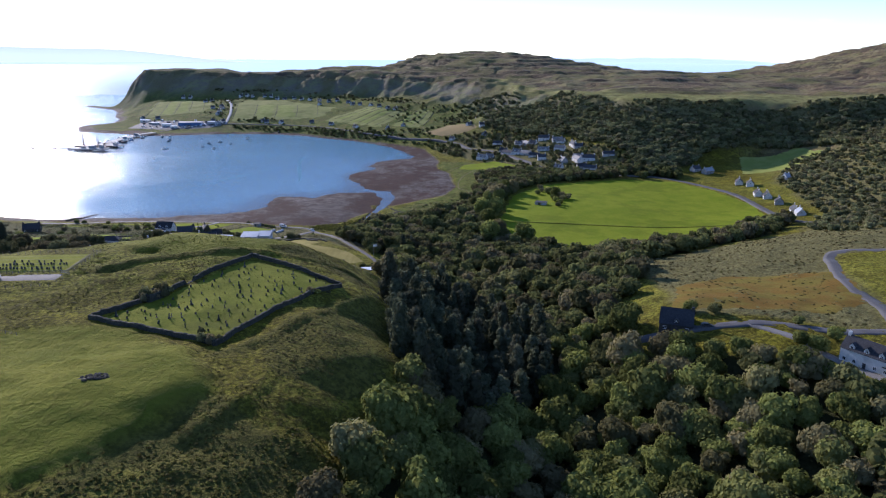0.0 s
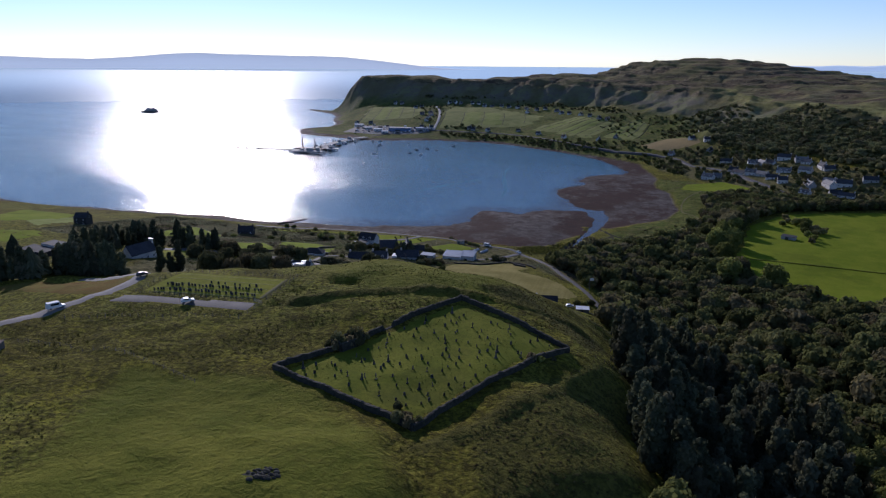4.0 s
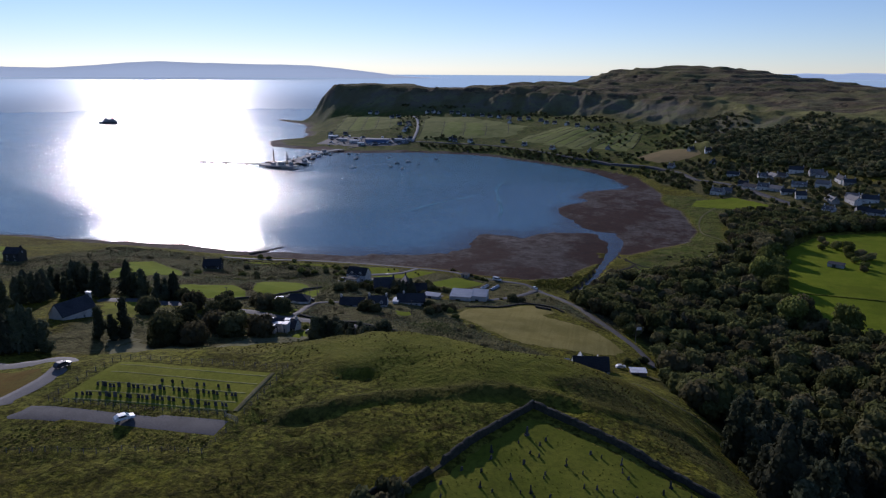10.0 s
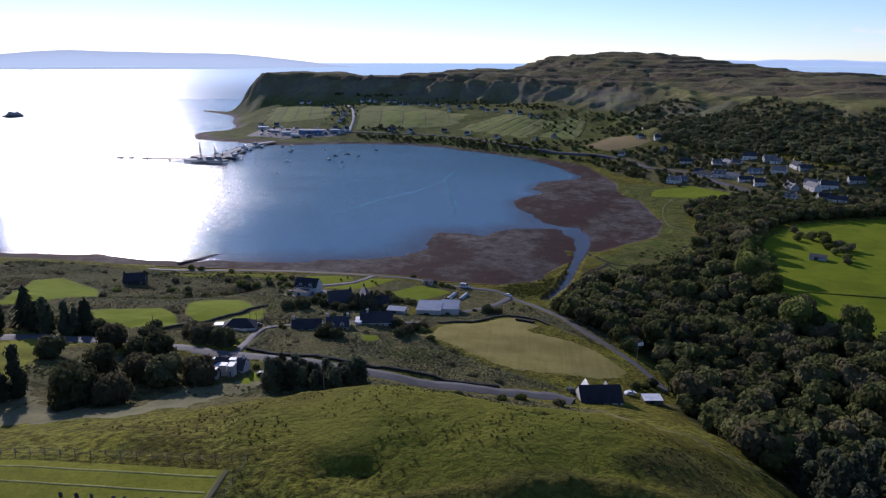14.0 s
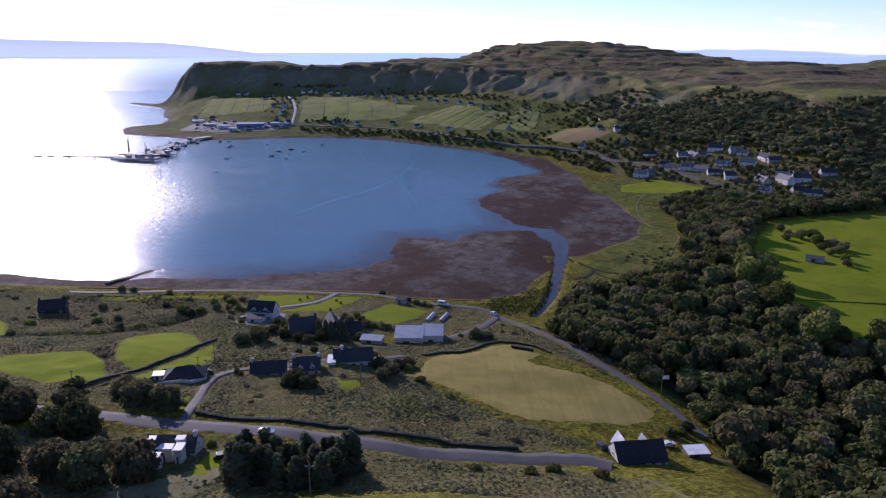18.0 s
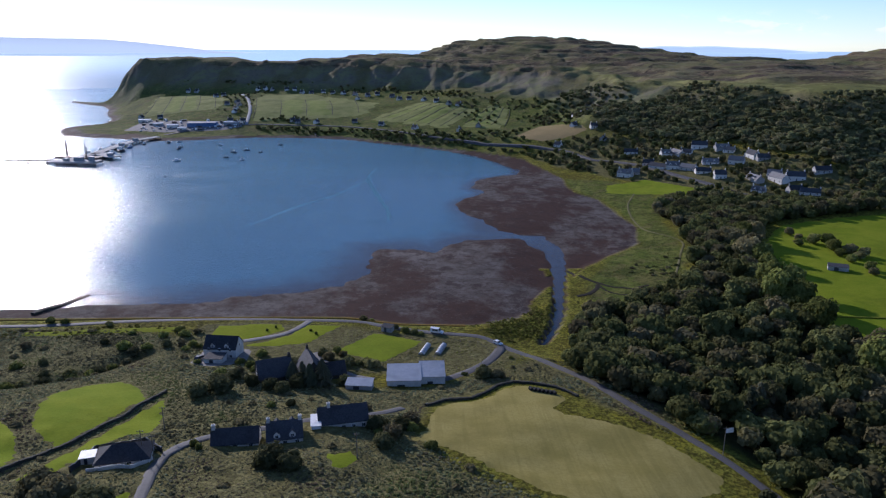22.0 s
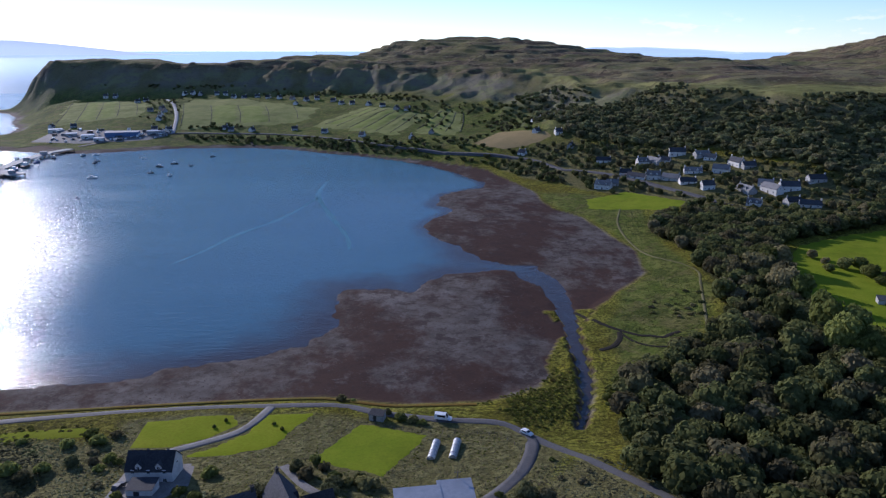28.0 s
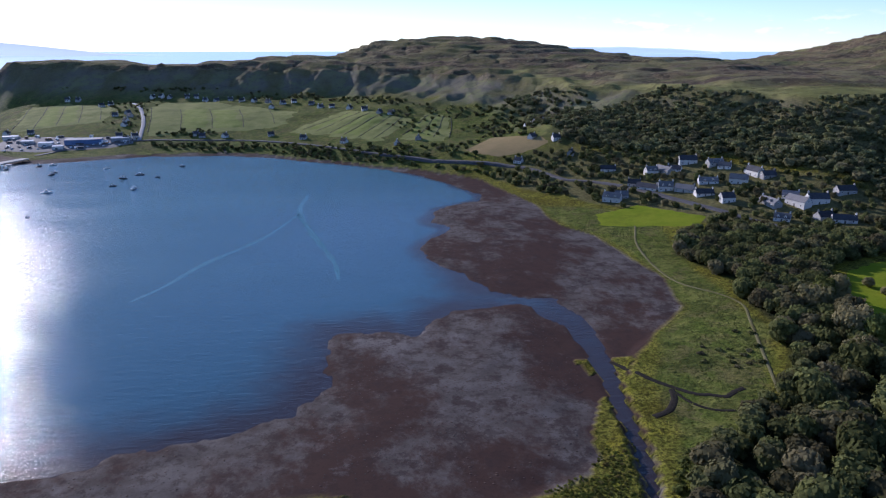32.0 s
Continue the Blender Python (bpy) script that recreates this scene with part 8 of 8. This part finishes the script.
# ---- boats, pier and ferry ----
def boat(x, y, rot, size, label, hull="white_paint", mast=False):
    ob = tagged(new("boat"), label, "boat", "moored boats")
    ob.matrix_basis = Matrix.LocRotScale((x, y, 0), Euler((0, 0, radians(rot))), (size, size, size))
    bm = bmesh.new()
    n = 8
    rows = []
    for k in range(n + 1):
        u = -1 + 2 * k / n
        w = 0.95 * (1 - max(0, u) ** 2.2) * (0.85 if u < -0.9 else 1) + 0.02
        rows.append([bm.verts.new(p) for p in ((u * 3.2, -w, 0.75 + 0.25 * max(0, u)), (u * 3.1, -w * 0.7, -0.1), (u * 3.0, 0, -0.35), (u * 3.1, w * 0.7, -0.1), (u * 3.2, w, 0.75 + 0.25 * max(0, u)))])
    for a, b in zip(rows, rows[1:]):
        for k in range(4):
            bm.faces.new((a[k], b[k], b[k + 1], a[k + 1]))
        bm.faces.new((a[4], b[4], b[0], a[0]))
    bm.faces.new(rows[0])
    part("hull", bm, hull, ob)
    bm = bmesh.new()
    v = box(bm, -1.2, 1.0, -0.6, 0.6, 0.7, 1.9)
    v[5].co.x -= 0.4
    v[6].co.x -= 0.4
    part("wheelhouse", bm, "white_paint", ob)
    bm = bmesh.new()
    box(bm, -0.9, 0.5, -0.62, 0.62, 1.25, 1.65)
    part("window_band", bm, "window_glass", ob)
    bm = bmesh.new()
    bmesh.ops.create_cone(bm, cap_ends=True, segments=6, radius1=0.06, radius2=0.04, depth=4.2 if mast else 1.6, matrix=Matrix.Translation((-0.4, 0, 3.6 if mast else 2.6)))
    part("mast", bm, "shell_grey", ob)


for k, (x, y, s) in enumerate([(-418, 1053, 1.5), (-452, 1164, 1.2), (-449, 1150, 1.4), (-406, 1180, 0.9), (-370, 1078, 1.0), (-372, 1117, 1.4), (-347, 1061, 1.4), (-361, 1136, 1.3), (-340, 1120, 0.8), (-396, 956, 0.6), (-482, 1206, 1.4), (-330, 1185, 1.0), (-470, 1212, 1.2)]):
    boat(x, y, (20, 160, 75, 10)[k % 4], s, "small moored boat with dark hull" if k % 3 else "small white moored boat", "dark_paint" if k % 3 else "white_paint", k % 4 == 3)


for k, (x, y, rot, s) in enumerate([(-506, 1084, 100, 2.6), (-513, 1106, 95, 2.4), (-512, 1130, 92, 2.8), (-537, 1098, 88, 2.6), (-536, 1128, 92, 2.2), (-514, 1160, 90, 2.2), (-538, 1168, 90, 2.4), (-508, 1190, 95, 1.8)]):
    boat(x, y, rot, s, "fishing boat moored along the pier", ("dark_paint", "blue_paint", "rust_steel", "dark_paint")[k % 4], k % 2 == 0)


def pier():
    ob = tagged(new("pier"), "long harbour pier with cranes, dark against bright water", "pier")
    path = [(-511, 1245), (-524, 1214), (-527, 1156), (-524, 1090), (-532, 1038)]

    def deck(a, b, w, z0=2.6, z1=3.6, mat_="concrete", nm="deck"):
        bm = bmesh.new()
        d = Vector((b[0] - a[0], b[1] - a[1], 0)).normalized()
        s = Vector((-d.y, d.x, 0)) * w / 2
        slab(bm, [(a[0] - s.x, a[1] - s.y, z1), (b[0] - s.x, b[1] - s.y, z1), (b[0] + s.x, b[1] + s.y, z1), (a[0] + s.x, a[1] + s.y, z1)], z1 - z0)
        part(nm, bm, mat_, ob)
        n = int(math.hypot(b[0] - a[0], b[1] - a[1]) / 9)
        for k in range(n + 1):
            for t in (-0.42, 0.42):
                q = (a[0] + (b[0] - a[0]) * k / max(n, 1) + s.x * 2 * t, a[1] + (b[1] - a[1]) * k / max(n, 1) + s.y * 2 * t)
                bm = bmesh.new()
                bmesh.ops.create_cone(bm, cap_ends=True, segments=8, radius1=0.45, radius2=0.45, depth=7, matrix=Matrix.Translation((q[0], q[1], -0.4)))
                part("pile", bm, "rust_steel", ob)

    for a, b in zip(path, path[1:]):
        deck(a, b, 11)
    deck((-524, 1090), (-490, 1062), 15)
    deck((-545, 1030), (-492, 1026), 18, 2.4, 4.0)
    deck((-532, 1038), (-575, 1038), 7)
    deck((-575, 1038), (-606, 1037), 3.2)
    deck((-604, 1037), (-612, 1037), 7, 2.0, 4.2)
    deck((-626, 1037), (-632, 1037), 6, 2.0, 4.2, nm="dolphin")
    deck((-640, 1036), (-648, 1036), 6, 2.0, 4.2, nm="dolphin")
    for x, y, h, lean in ((-548, 1070, 17, 2), (-545, 1066, 16, -2), (-522, 1060, 15, 2), (-519, 1057, 12, 5), (-512, 1062, 8, 0)):
        bm = bmesh.new()
        m = Matrix.Translation((x, y, 3 + h / 2)) @ Matrix.Rotation(radians(lean), 4, "Y")
        bmesh.ops.create_cone(bm, cap_ends=True, segments=6, radius1=0.5, radius2=0.3, depth=h, matrix=m)
        for z in range(4, h, 4):
            box(bm, x - 0.9, x + 0.9, y - 0.12, y + 0.12, z, z + 0.2)
        part("crane_tower", bm, "rust_steel", ob)
    deck((-556, 1066), (-505, 1058), 12, 1.4, 3.4, "rust_steel", "barge")
    for x, y, lx, ly, h in ((-515, 1030, 9, 5, 4), (-528, 1029, 6, 4, 3), (-500, 1027, 5, 4, 5), (-520, 1150, 6, 4, 3.2), (-523, 1200, 7, 4, 3), (-498, 1068, 6, 4, 3)):
        bm = bmesh.new()
        box(bm, x - lx / 2, x + lx / 2, y - ly / 2, y + ly / 2, 3.5, 3.6 + h)
        slab(bm, [(x - lx / 2 - 0.3, y - ly / 2 - 0.3, 3.9 + h), (x + lx / 2 + 0.3, y - ly / 2 - 0.3, 3.9 + h), (x + lx / 2 + 0.3, y + ly / 2 + 0.3, 3.9 + h), (x - lx / 2 - 0.3, y + ly / 2 + 0.3, 3.9 + h)], 0.3)
        part("pier_store", bm, "shell_grey", ob)


pier()


def ferry(x, y, rot):
    ob = tagged(new("ferry"), "ferry out on the bright sea, dark against the glitter", "ferry")
    ob.matrix_basis = Matrix.LocRotScale((x, y, 0), Euler((0, 0, radians(rot))), None)
    bm = bmesh.new()
    v = box(bm, -20, 18, -5.5, 5.5, -1, 4.5)
    prow = [bm.verts.new((25, 0, -1)), bm.verts.new((27, 0, 5.2))]
    bm.faces.new((v[1], v[2], prow[0]))
    bm.faces.new((v[5], prow[1], v[6]))
    bm.faces.new((v[1], prow[0], prow[1], v[5]))
    bm.faces.new((v[2], v[6], prow[1], prow[0]))
    part("hull", bm, "dark_paint", ob)
    for nm, b, mt in (("superstructure", (-17, 14, -5, 5, 4.5, 8.5), "shell_grey"), ("upper_deck", (-14, 10, -4.4, 4.4, 8.5, 11), "shell_grey"), ("bridge", (4, 10, -4.8, 4.8, 11, 13.4), "shell_grey"), ("funnel", (-10, -6.5, -1.6, 1.6, 11, 15.5), "red_paint"), ("mast", (2.6, 3.1, -0.25, 0.25, 11, 18), "shell_grey")):
        bm = bmesh.new()
        box(bm, *b)
        if nm != "mast":
            bmesh.ops.bevel(bm, geom=bm.edges[:], offset=0.25, segments=1, affect="EDGES")
        part(nm, bm, mt, ob)


ferry(-1288, 1650, 200)
# a mast on the skyline of the headland
pole(-250, 1905, 16, "thin radio mast on the skyline", kind="radio_mast")
